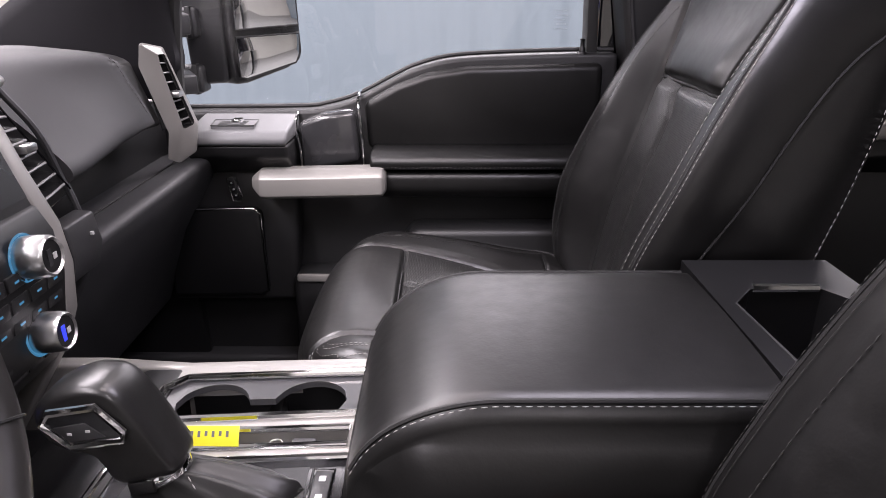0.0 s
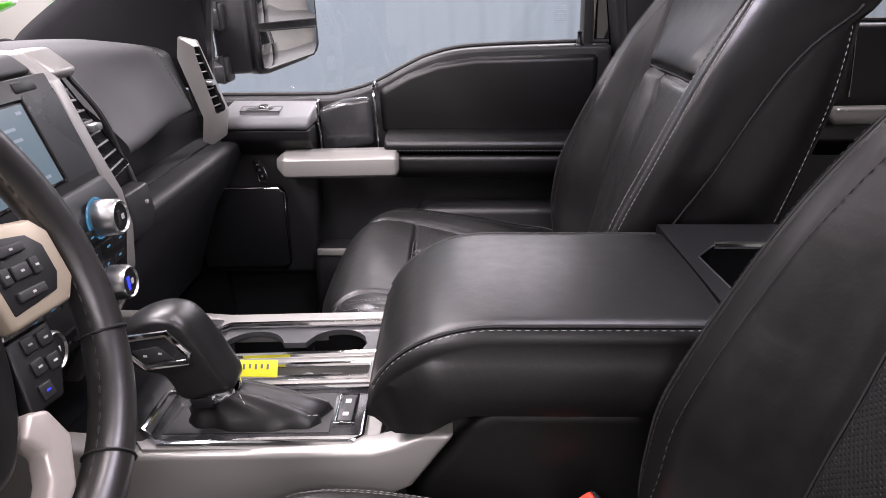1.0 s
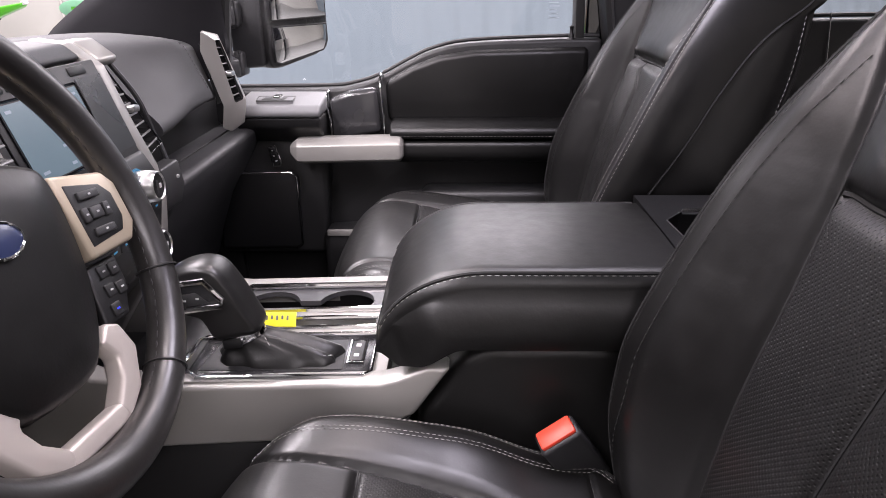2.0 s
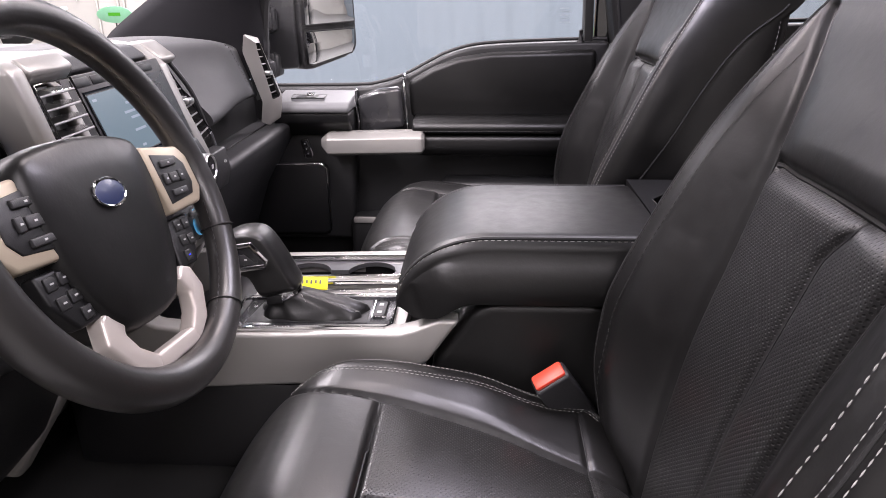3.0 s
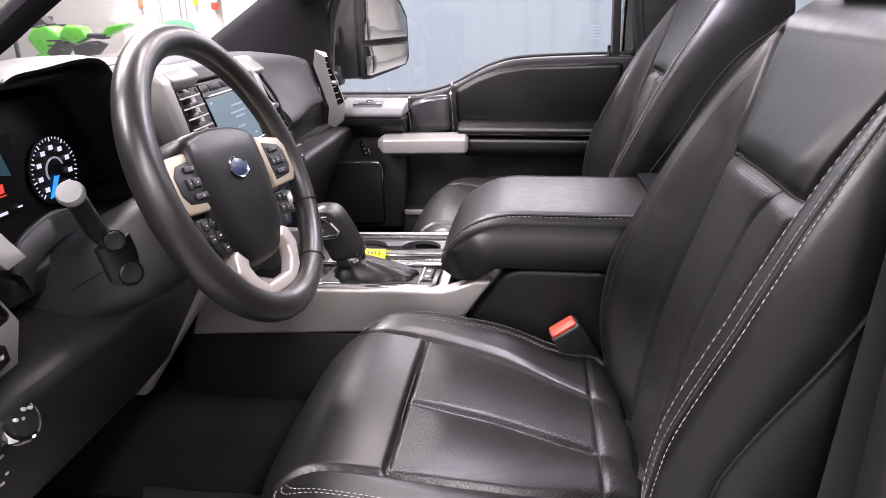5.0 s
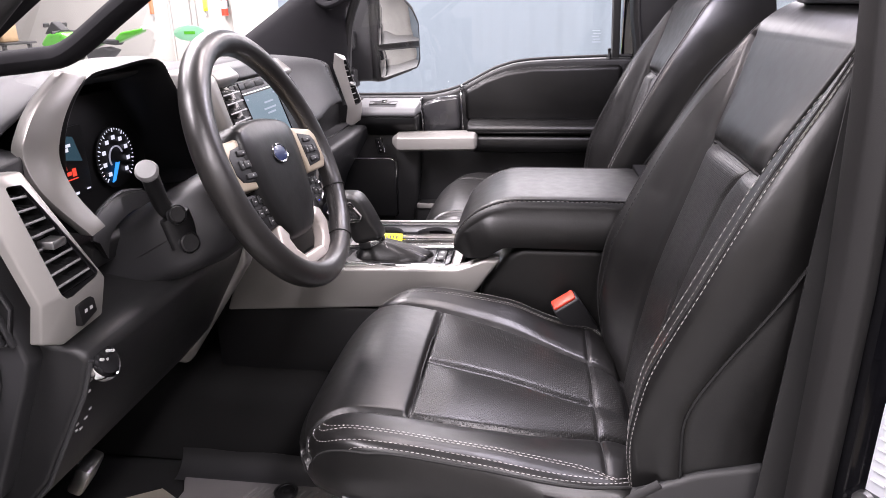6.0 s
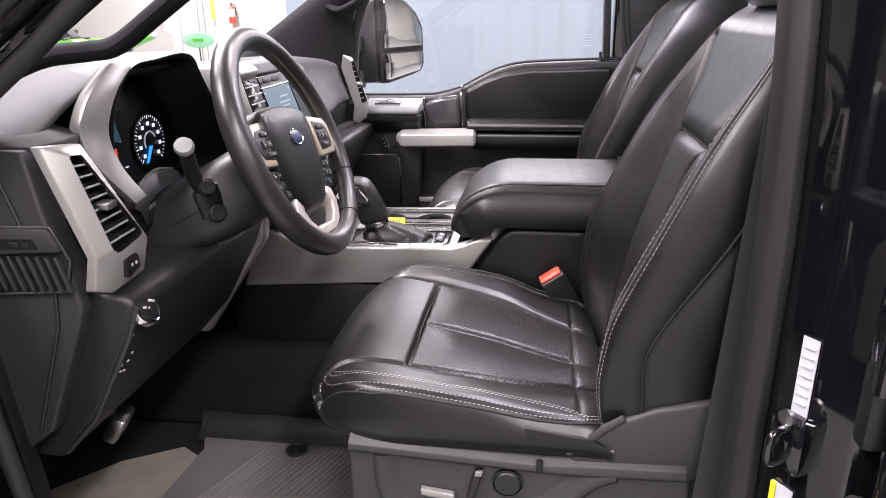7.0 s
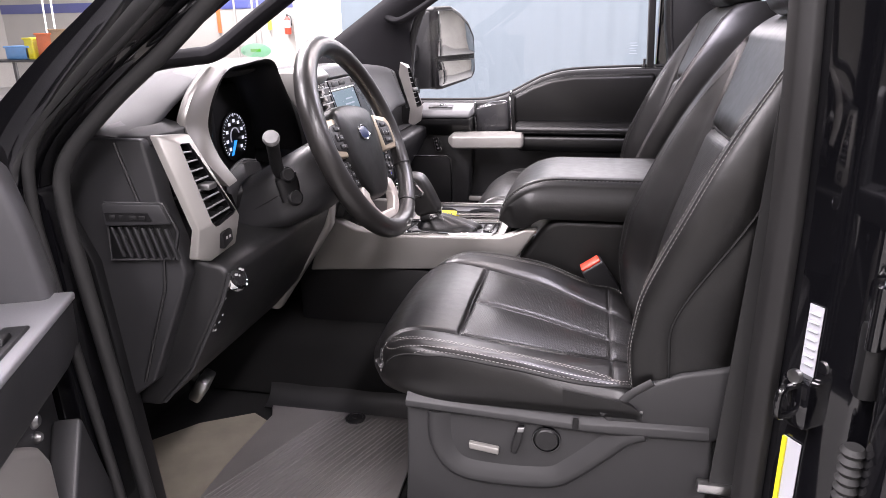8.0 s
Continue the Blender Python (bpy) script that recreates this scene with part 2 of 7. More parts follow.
def lathe(profile, at, axis, n=28):
    """A turned shape: (radius, height) pairs about an axis from a place."""
    z = Vector(axis).normalized()
    x = z.orthogonal().normalized()
    y = z.cross(x)
    rings = [[Vector(at) + z * h + (x * math.cos(2 * math.pi * k / n) + y * math.sin(2 * math.pi * k / n)) * max(r, 1e-5) for k in range(n)] for r, h in profile]
    return loft(rings)


def plate(outline, holes, z0, z1):
    """A flat sheet with openings through it."""
    bm = bmesh.new()
    edges = []
    for loop in (outline, *holes):
        vs = [bm.verts.new((x, y, z1)) for x, y in loop]
        edges += [bm.edges.new((vs[i], vs[(i + 1) % len(vs)])) for i in range(len(vs))]
    bmesh.ops.triangle_fill(bm, use_beauty=True, use_dissolve=False, edges=edges, normal=(0, 0, 1))
    more = bmesh.ops.extrude_face_region(bm, geom=list(bm.faces))
    bmesh.ops.translate(bm, vec=(0, 0, z0 - z1), verts=[v for v in more["geom"] if isinstance(v, bmesh.types.BMVert)])
    return bm


def smooth01(x, a, b):
    t = min(1, max(0, (x - a) / (b - a)))
    return t * t * (3 - 2 * t)


def lerp_table(x, table):
    if x <= table[0][0]:
        return table[0][1]
    for (a, p), (b, q) in zip(table, table[1:]):
        if x <= b:
            t = (x - a) / (b - a)
            return p + (q - p) * t
    return table[-1][1]


ORIGIN = {}


def thing(name, label, category, at, group="", kind=""):
    ob = new(name)
    ob.empty_display_size = 0.05
    ob.location = at
    ORIGIN[ob.name] = Vector(at)
    return tagged(ob, label, category, group, kind)


def part(name, bm, material, parent=None, label="", angle=38, category="", group="", kind="", smooth=True):
    bmesh.ops.recalc_face_normals(bm, faces=bm.faces)
    me = bpy.data.meshes.new(name)
    bm.to_mesh(me)
    bm.free()
    co = np.empty(len(me.vertices) * 3)
    me.vertices.foreach_get("co", co)
    co = co.reshape(-1, 3)
    c = Vector(((co.min(0) + co.max(0)) / 2).tolist())
    me.transform(Matrix.Translation(-c))
    me.materials.append(material)
    if smooth:
        me.polygons.foreach_set("use_smooth", [True] * len(me.polygons))
        me.set_sharp_from_angle(angle=radians(angle))
    ob = new(name, me)
    ORIGIN[ob.name] = c
    if parent:
        ob.parent = parent
        ob.location = c - ORIGIN[parent.name]
    else:
        ob.location = c
    return tagged(ob, label, category, group, kind)


def quilt(nu, nv, place, skirt, pick=None, ease=True):
    """A padded sheet from place(u, v, k), u and v from -1 to 1, with skirt rows k = 1.. round its border, closed behind.
    With pick(u, v) the picked faces go into a second mesh. Returns both."""
    def line(n):
        return [math.sin(math.pi / 2 * (2 * i / n - 1)) if ease else 2 * i / n - 1 for i in range(n + 1)]
    us, vs_ = line(nu), line(nv)
    verts = [place(u, v, 0) for u in us for v in vs_]
    w = nv + 1
    main, second = [], []
    for i in range(nu):
        for j in range(nv):
            f = [i * w + j, (i + 1) * w + j, (i + 1) * w + j + 1, i * w + j + 1]
            mid = ((us[i] + us[i + 1]) / 2, (vs_[j] + vs_[j + 1]) / 2)
            (second if pick and pick(*mid) else main).append(f)
    loop = [(i, 0) for i in range(nu)] + [(nu, j) for j in range(nv)] + [(i, nv) for i in range(nu, 0, -1)] + [(0, j) for j in range(nv, 0, -1)]
    last = [i * w + j for i, j in loop]
    for k in range(1, skirt + 1):
        row = []
        for i, j in loop:
            row.append(len(verts))
            verts.append(place(us[i], vs_[j], k))
        main += [[last[q], last[(q + 1) % len(loop)], row[(q + 1) % len(loop)], row[q]] for q in range(len(loop))]
        last = row
    main.append(last)

    def cut(fs):
        used = {}
        for f in fs:
            for q in f:
                used.setdefault(q, len(used))
        return bm_of([verts[q] for q in used], [[used[q] for q in f] for f in fs])
    return cut(main), (cut(second) if second else None)


def stitches(path, length=0.0042, gap=0.0024, r=0.00042, lift=(0, 0, 0)):
    """Short thread dashes along a path, as one mesh."""
    p = [Vector(q) + Vector(lift) for q in path]
    vs, fs, travel, on = [], [], 0.0, None
    dense = []
    for a, b in zip(p, p[1:]):
        n = max(1, int((b - a).length / 0.001))
        dense += [a.lerp(b, k / n) for k in range(n)]
    step = 0.0
    i = 0
    while i < len(dense) - 1:
        j, d = i, 0.0
        while j < len(dense) - 1 and d < length:
            d += (dense[j + 1] - dense[j]).length
            j += 1
        a, b = dense[i], dense[j]
        t = (b - a)
        if t.length > 1e-5:
            t.normalize()
            s = t.orthogonal().normalized()
            w = t.cross(s)
            k0 = len(vs)
            for q, rr in ((a, 0.4), (a.lerp(b, 0.5), 1.0), (b, 0.4)):
                vs += [q + s * r * rr * math.cos(x) + w * r * rr * math.sin(x) for x in (0, 1.571, 3.142, 4.712)]
            for m in (0, 4):
                fs += [[k0 + m + x, k0 + m + (x + 1) % 4, k0 + m + 4 + (x + 1) % 4, k0 + m + 4 + x] for x in range(4)]
        d = 0.0
        while j < len(dense) - 1 and d < gap:
            d += (dense[j + 1] - dense[j]).length
            j += 1
        i = max(j, i + 1)
    return bm_of(vs, fs)


def lettering(text, size, m, parent, material, name="marking"):
    c = bpy.data.curves.new("scratch", "FONT")
    c.body, c.size, c.align_x, c.align_y, c.extrude = text, size, "CENTER", "CENTER", 0.0002
    o = bpy.data.objects.new("scratch", c)
    scene.collection.objects.link(o)
    me = bpy.data.meshes.new_from_object(o.evaluated_get(bpy.context.evaluated_depsgraph_get()))
    bpy.data.objects.remove(o)
    bm = bmesh.new()
    bm.from_mesh(me)
    bm.transform(m)
    return part(name, bm, material, parent, smooth=False)


# ---- workshop round the vehicle ----
CONCRETE = surface("grey_block_wall", (0.42, 0.41, 0.38), 0.85, grain=60, bump=0.3, vary=0.12, stain=1.2, spec=0.2)
BLUE_BAND = surface("blue_painted_band", (0.07, 0.09, 0.32), 0.6, grain=60, bump=0.2, vary=0.1, stain=1.5)
FLOOR_PAINT = surface("sealed_concrete", (0.20, 0.20, 0.195), 0.35, grain=40, bump=0.15, vary=0.2, stain=0.8)
CEILING_PAINT = surface("white_ceiling", (0.5, 0.5, 0.49), 0.9, grain=40, bump=0.1, vary=0.05)
WHITE_SHEET = surface("white_door_panel", (0.85, 0.85, 0.84), 0.6, grain=30, bump=0.05, vary=0.02)
CURTAIN = surface("pale_blue_curtain", (0.175, 0.212, 0.24), 0.7, grain=120, bump=0.2, vary=0.05, stain=1.5, spec=0.2)

X0, X1, Y0, Y1 = -16.0, 9.0, -9.0, 16.0
part("ground", rbox((X0, Y0, GROUND - 0.2), (X1, Y1, GROUND), 0), FLOOR_PAINT, label="sealed grey concrete workshop floor", category="floor", kind="structure")
part("ceiling", rbox((X0, Y0, CEILING), (X1, Y1, CEILING + 0.2), 0), CEILING_PAINT, label="white workshop ceiling above the lamps", category="ceiling", kind="structure")
for nm, lo, hi in (("wall_north", (X0 - 0.2, Y1, GROUND), (X1 + 0.2, Y1 + 0.2, CEILING)), ("wall_south", (X0 - 0.2, Y0 - 0.2, GROUND), (X1 + 0.2, Y0, CEILING)),
                   ("wall_west", (X0 - 0.2, Y0, GROUND), (X0, Y1, CEILING)), ("wall_east", (X1, Y0, GROUND), (X1 + 0.2, Y1, CEILING))):
    part(nm, rbox(lo, hi, 0), CONCRETE, label="painted grey block workshop wall", category="wall", kind="structure")
part("trim", rbox((X0, Y1 - 0.02, 1.48), (X1, Y1 - 0.003, 1.72), 0.004), BLUE_BAND, label="deep blue band painted along the workshop wall", category="wall band", kind="structure")
part("door_1", rbox((-7.3, Y1 - 0.15, GROUND), (-4.4, Y1 - 0.05, 3.6), 0.02), WHITE_SHEET, label="tall white roller door in the workshop wall", category="door", kind="structure")


def curtain():
    n, vs = 420, []
    for i in range(n + 1):
        x = -2.30 + 9.15 * i / n
        dy = 0.010 * math.sin(x * 21 + 1.3 * math.sin(x * 5.1)) * (0.5 + 0.5 * math.sin(x * 1.7)) + 0.003 * math.sin(x * 53)
        vs += [(x, 5.6 + dy, GROUND + 0.02), (x, 5.6 + dy, 3.8), (x, 5.63 + dy, 3.8), (x, 5.63 + dy, GROUND + 0.02)]
    fs = []
    for i in range(n):
        a, b = 4 * i, 4 * i + 4
        fs += [[a + k, a + (k + 1) % 4, b + (k + 1) % 4, b + k] for k in range(4)]
    return bm_of(vs, fs + [[0, 1, 2, 3], [4 * n, 4 * n + 1, 4 * n + 2, 4 * n + 3]])


part("divider_curtain", curtain(), CURTAIN, label="pale blue hanging divider curtain with soft folds", category="curtain")

def rail(path, section, out, closed=False):
    """A moulding along a path: section is (sideways, outwards) pairs, out the direction that it stands proud in."""
    p, out = [Vector(q) for q in path], Vector(out).normalized()
    rings, m = [], len(p)
    for i in range(m):
        a, b = p[i - 1] if closed or i else p[i], p[(i + 1) % m] if closed or i + 1 < m else p[i]
        side = out.cross((b - a).normalized()).normalized()
        rings.append([p[i] + side * s + out * o for s, o in section])
    return loft(rings, closed)


# ---- seats ----
def smooth_table(x, table):
    """As lerp_table, with rounded corners."""
    return sum(lerp_table(x + d, table) * w for d, w in ((-0.024, 1), (-0.012, 2), (0, 3), (0.012, 2), (0.024, 1))) / 9


PANEL_HALF = [(-0.235, 0.198), (-0.21, 0.178), (-0.18, 0.166), (-0.14, 0.162), (-0.087, 0.158), (-0.02, 0.150), (0.06, 0.135), (0.14, 0.108), (0.20, 0.092)]
CUSHION_TOP = [(-0.27, 0.522), (-0.22, 0.545), (-0.18, 0.555), (-0.14, 0.556), (-0.10, 0.551), (-0.06, 0.543), (-0.02, 0.534), (0.02, 0.526), (0.08, 0.511), (0.14, 0.496), (0.21, 0.481)]
BOLSTER_RISE = [(-0.20, 0.0), (-0.14, 0.008), (-0.06, 0.016), (0.02, 0.020), (0.05, 0.018), (0.085, 0.010), (0.12, 0.008), (0.2, 0.008)]
DOOR_BOLSTER_RISE = [(-0.20, 0.0), (-0.14, 0.002), (-0.06, 0.010), (0.02, 0.016), (0.10, 0.020), (0.16, 0.026), (0.21, 0.030)]
BACK_FRONT = [(0.44, 0.208), (0.55, 0.223), (0.65, 0.243), (0.70, 0.257), (0.78, 0.284), (0.86, 0.311), (0.94, 0.343), (0.98, 0.358), (1.05, 0.388)]
BACK_REAR = [(0.44, 0.350), (0.66, 0.405), (0.75, 0.432), (0.86, 0.465), (0.95, 0.482), (1.06, 0.490)]
BACK_WIDTH = [(0.44, 0.212), (0.55, 0.228), (0.65, 0.237), (0.76, 0.237), (0.83, 0.231), (0.90, 0.219), (0.96, 0.202), (1.0, 0.184), (1.045, 0.155)]
BACK_SPLIT = [(0.44, 0.090), (0.60, 0.098), (0.74, 0.106), (0.848, 0.119), (0.90, 0.131), (0.95, 0.150), (1.0, 0.172), (1.045, 0.150)]
BOLSTER_DEEP = [(0.44, 0.008), (0.51, 0.032), (0.58, 0.050), (0.66, 0.055), (0.74, 0.047), (0.82, 0.038), (0.90, 0.026), (0.96, 0.012), (1.0, 0.002)]
FLANK_LINE = [(0.44, 0.238), (0.54, 0.233), (0.62, 0.227), (0.66, 0.243), (0.70, 0.267), (0.74, 0.293), (0.78, 0.317), (0.82, 0.338), (0.88, 0.378), (0.92, 0.415), (0.945, 0.460), (0.96, 0.478)]


def seat(name, yc, m, label, group, threads, dx=0.0, dz=0.0, rise=0.0, nose=0.0):
    """A bucket seat: m = 1 has its door side towards -y, m = -1 towards +y. v and y below are counted from the seat's middle, away from its door.
    threads: on its door side, on the cushion's other side and on the backrest's other side."""
    root = thing(name, label, "car seat", (0.0, yc, 0.22), group)
    AF, AR, B, xc, zs = 0.214 - nose, 0.232, 0.238, -0.026, 0.848

    def groove(d, deep=0.006, wide=0.005):
        return deep * math.exp(-(d / wide) ** 2)

    def half(x):
        return smooth_table(x, PANEL_HALF)

    def mid_line(x):
        return -0.013 - 0.01 * smooth01(x, 0.0, 0.16)

    def top(x, v):
        h = half(x)
        z = smooth_table(x, CUSHION_TOP) + smooth_table(x, BOLSTER_RISE if v > 0 else DOOR_BOLSTER_RISE) * (0.35 * smooth01(abs(v), h - 0.004, h + 0.024) + 0.65 * smooth01(abs(v), h, h + 0.075))
        s = groove(abs(v) - h, 0.006, 0.0042)
        inside = smooth01(h - abs(v), -0.002, 0.004)
        if abs(v) < h:
            # pillows between the seams
            if x > -0.087:
                near = mid_line(x)
                w = (v - near) / (h - near) if v > near else (near - v) / (near + h)
                z += 0.007 * math.sin(math.pi * min(1, max(0, w))) * smooth01(x, -0.087, -0.03)
            else:
                z += 0.006 * (1 - (v / h) ** 2)
        s = max(s, inside * groove(x + 0.087, 0.0055, 0.0036), smooth01(0.215 - abs(v), 0, 0.01) * groove(x - 0.158, 0.003, 0.0036))
        if x > -0.087:
            s = max(s, inside * groove(v - mid_line(x), 0.005, 0.006) * (1 - smooth01(x, 0.15, 0.158)))
        return z - s

    def cush(u, v, k):
        x, y = xc + (AF if u < 0 else AR) * u * math.sqrt(1 - (0.34 if u < 0 else 0.10) * v ** 4), B * v * math.sqrt(1 - 0.26 * max(0, -u) ** 4)
        e1, e2 = (AF if u < 0 else AR) * (1 - abs(u)), B * (1 - abs(v))
        q1 = max(0, 1 - e1 / (0.085 if u < 0 else 0.04))
        q2 = max(0, 1 - e2 / 0.024)
        z = top(x, y) - (0.040 if u < 0 else 0.02) * (1 - math.sqrt(1 - min(1, q1) ** 2)) - 0.014 * (1 - math.sqrt(1 - min(1, q2) ** 2))
        if k:
            z = min(z - 0.004 * k, (0, 0.512, 0.488, 0.470, 0.458)[k])
            out = (0, 0.006, 0.006, 0.001, -0.02)[k]
            x += out * u
            y += out * v
        return Vector((x + dx, yc + m * y, z + dz + rise))

    def insert(u, v):
        x, y = xc + (AF if u < 0 else AR) * u, B * v
        return -0.087 < x and abs(y) < half(x)
    main, panel = quilt(170, 160, cush, 4, insert, ease=False)
    cu = part("cushion", main, LEATHER_SEAT, root, angle=60)
    part("cushion_panel", panel, PUNCHED_FLAT, cu, "punched black leather centre panel", angle=60)

    def on_top(x, y, lift=0.0):
        A = AF if x < xc else AR
        u = (x - xc) / A
        v = y / B
        for _ in range(3):
            u = (x - xc) / (A * math.sqrt(1 - (0.34 if u < 0 else 0.10) * v ** 4))
            u = max(-1, min(1, u))
            v = max(-1, min(1, y / (B * math.sqrt(1 - 0.26 * max(0, -u) ** 4))))
        return cush(u, v, 0) + Vector((0, 0, lift))
    fx = 0.012 + nose
    for sv in (-1, 1):
        # two rows along the edge, sweeping round the front corner
        for off in (0.0, 0.007):
            run = [(fx - 0.222 + off, 0.180 + 0.2 * off), (fx - 0.222 + off, 0.196 - off), (fx - 0.212 + off, 0.212 - off), (fx - 0.185, 0.2245 - off), (-0.14, 0.2315 - off), (-0.06, 0.2335 - off), (0.06, 0.2325 - off), (0.13, 0.228 - off), (0.165, 0.222 - off), (0.185, 0.210 - off)]
            part("stitching", stitches([on_top(q.x, sv * q.y, 0.001) for q in curve_through([(x, y, 0) for x, y in run], 8)], 0.0034, 0.0014, 0.0005 if sv < 0 else 0.0004), threads[0] if sv < 0 else threads[1], cu, "double stitching")
        # the inner loop turns in at the front and joins the outer rows at the back
        for off in (0.0, 0.005):
            run = [(fx - 0.207 + off, 0.184), (fx - 0.205 + off, 0.192 - off), (fx - 0.190 + off, 0.202 - off), (fx - 0.15, 0.2065 - off), (-0.06, 0.2085 - off), (0.05, 0.207 - off), (0.115, 0.206 - off), (0.145, 0.211 - off), (0.168, 0.219 - off)]
            part("stitching", stitches([on_top(q.x, sv * q.y, 0.001) for q in curve_through([(x, y, 0) for x, y in run], 8)], 0.0034, 0.0014, 0.0005 if sv < 0 else 0.0004), threads[0] if sv < 0 else threads[1], cu, "double stitching")
        edge = [(fx - 0.226, 0.178), (fx - 0.228, 0.195), (fx - 0.215, 0.2145), (fx - 0.185, 0.228), (fx - 0.13, 0.2355), (-0.02, 0.2365), (0.10, 0.2345), (0.16, 0.228), (0.19, 0.215)]
        part("piping", tube([on_top(q.x, sv * q.y, 0.0) for q in curve_through([(x, y, 0) for x, y in edge], 8)], 0.0020, 6), SEAM, cu)
        part("panel_seam", tube([on_top(x, sv * half(x), -0.0003) for x in [-0.225 + 0.41 * q / 60 for q in range(61)]], 0.0012, 6), SEAM, cu)
    part("panel_seam", tube([on_top(x, mid_line(x), -0.0003) for x in [-0.082 + 0.236 * q / 40 for q in range(41)]], 0.0010, 6), SEAM, cu)
    part("cross_seam", tube([on_top(-0.087, -0.156 + 0.312 * q / 40, 0.0005) for q in range(41)], 0.0012, 6), SEAM, cu)
    part("cross_seam", tube([on_top(0.158, -0.20 + 0.40 * q / 40, 0.0) for q in range(41)], 0.0009, 6), SEAM, cu)

    # backrest: the side bolsters reach furthest forward along their outer piping
    ZB, ZT = 0.455, 1.038

    def back_mid(z):
        return -0.022 - 0.022 * smooth01(z, zs - 0.05, zs)

    def back(u, v, k):
        z = ZB + (ZT - ZB) * (u + 1) / 2
        w, i = smooth_table(z, BACK_WIDTH), min(smooth_table(z, BACK_SPLIT), 0.97 * smooth_table(z, BACK_WIDTH))
        y = w * v
        a = abs(y)
        x = smooth_table(z, BACK_FRONT)
        span = max(0.02, min(0.092, (w - i) * 0.72))
        x -= smooth_table(z, BOLSTER_DEEP) * (smooth01(a, i - 0.004, i + span) + 0.10 * smooth01(a, i + span, w))
        if a < i:
            x += 0.006 * (1 - (y / i) ** 2) * (1 - smooth01(z, zs, zs + 0.04))
        e = w * (1 - abs(v))
        x += 0.012 - math.sqrt(max(0, 0.012 ** 2 - (0.012 - e) ** 2)) if e < 0.012 else 0
        e = (ZT - z)
        x += 0.045 - math.sqrt(max(0, 0.045 ** 2 - (0.045 - e) ** 2)) if e < 0.045 else 0
        s = groove(a - i, 0.007, 0.0055) * (1 - smooth01(z, 0.985, 1.0))
        inside = smooth01(i - a, -0.002, 0.006)
        s = max(s, inside * groove(z - zs, 0.011, 0.008))
        if z < zs:
            s = max(s, inside * groove(y - back_mid(z), 0.004, 0.006))
            q = (y - back_mid(z)) / (i - back_mid(z)) if y > back_mid(z) else (back_mid(z) - y) / (back_mid(z) + i)
            if 0 < q < 1:
                x -= 0.005 * math.sin(math.pi * q)
        elif a < i:
            x -= 0.007 * math.exp(-((z - zs - 0.028) / 0.05) ** 2) * smooth01(i - a, 0.0, 0.05)
        x += s
        if k:
            f, r = smooth_table(z, FLANK_LINE), smooth_table(z, BACK_REAR)
            f = max(f, x + 0.012)
            x = (0, x + 0.010, f - 0.004, f + 0.002, f + 0.010, max(f + 0.02, r - 0.02), r)[k]
            y *= (1, 1.012, 1.030, 1.012, 1.016, 1.0, 0.88)[k]
            z += (0, 0.001, 0.001, 0.0, 0.0, -0.004, -0.02)[k] * (1 if u > 0.99 else 0)
        return Vector((x + dx, yc + m * y, z + dz))

    def mid(u, v):
        z = ZB + (ZT - ZB) * (u + 1) / 2
        return z < zs and abs(v) * smooth_table(z, BACK_WIDTH) < smooth_table(z, BACK_SPLIT)
    main, panel = quilt(190, 160, back, 6, mid, ease=False)
    bk = part("backrest", main, LEATHER_SEAT, root, angle=60)
    part("backrest_panel", panel, PUNCHED_UP, bk, "punched black leather centre panel", angle=60)

    def on_back(z, y, lift=-0.0005):
        w = smooth_table(z, BACK_WIDTH)
        return back(2 * (z - ZB) / (ZT - ZB) - 1, max(-1, min(1, y / w)), 0) + Vector((lift, 0, 0))
    zz = [0.475 + 0.53 * i / 80 for i in range(81)]
    for sv in (-1, 1):
        bold = sv < 0
        for off, r in ((0.038, 0.00075), (0.012, 0.0005), (-0.0005, 0.0006)):
            def shift(z):
                return (off if off > 0.03 else off * (1 - 0.4 * smooth01(z, 0.9, 1.0))) * (0.25 + 0.75 * smooth01(z, 0.50, 0.62))
            line = [on_back(z, sv * (smooth_table(z, BACK_WIDTH) - 0.004 - shift(z)), -0.0012) for z in (zz if off < 0.03 else zz[:73])]
            part("stitching", stitches(line, 0.0052 if off > 0.03 else 0.0042, 0.0028 if off > 0.03 else 0.0020, r * 0.9), threads[0] if bold else threads[2], bk, "row of stitching")
        part("piping", tube([on_back(z, sv * (smooth_table(z, BACK_WIDTH) - 0.009), 0.0006) for z in zz], 0.0018, 6), SEAM, bk)
        part("flank_seam", tube([(smooth_table(z, FLANK_LINE) + dx, yc + m * sv * smooth_table(z, BACK_WIDTH) * 1.024, z + dz) for z in [0.50 + 0.455 * q / 50 for q in range(51)]], 0.0020, 6), SEAM, bk)
        part("panel_seam", tube([on_back(z, sv * smooth_table(z, BACK_SPLIT)) for z in [0.48 + 0.50 * q / 60 for q in range(61)]], 0.0016, 6), SEAM, bk)
    part("panel_seam", tube([on_back(z, back_mid(z)) for z in [0.48 + (zs - 0.483) * q / 50 for q in range(51)]], 0.0014, 5), SEAM, bk)
    part("cross_seam", tube([on_back(zs, 0.117 * (q / 20 - 1), 0.001) for q in range(41)], 0.0030, 6), SEAM, bk)
    # pale thread down the rear corner of the side nearest the other seat
    part("stitching", stitches([(smooth_table(z, BACK_REAR) - 0.022 + dx, yc + m * smooth_table(z, BACK_WIDTH) * 1.003, z + dz) for z in [0.55 + 0.44 * q / 40 for q in range(41)]], r=0.0006), THREAD_DIM, bk)
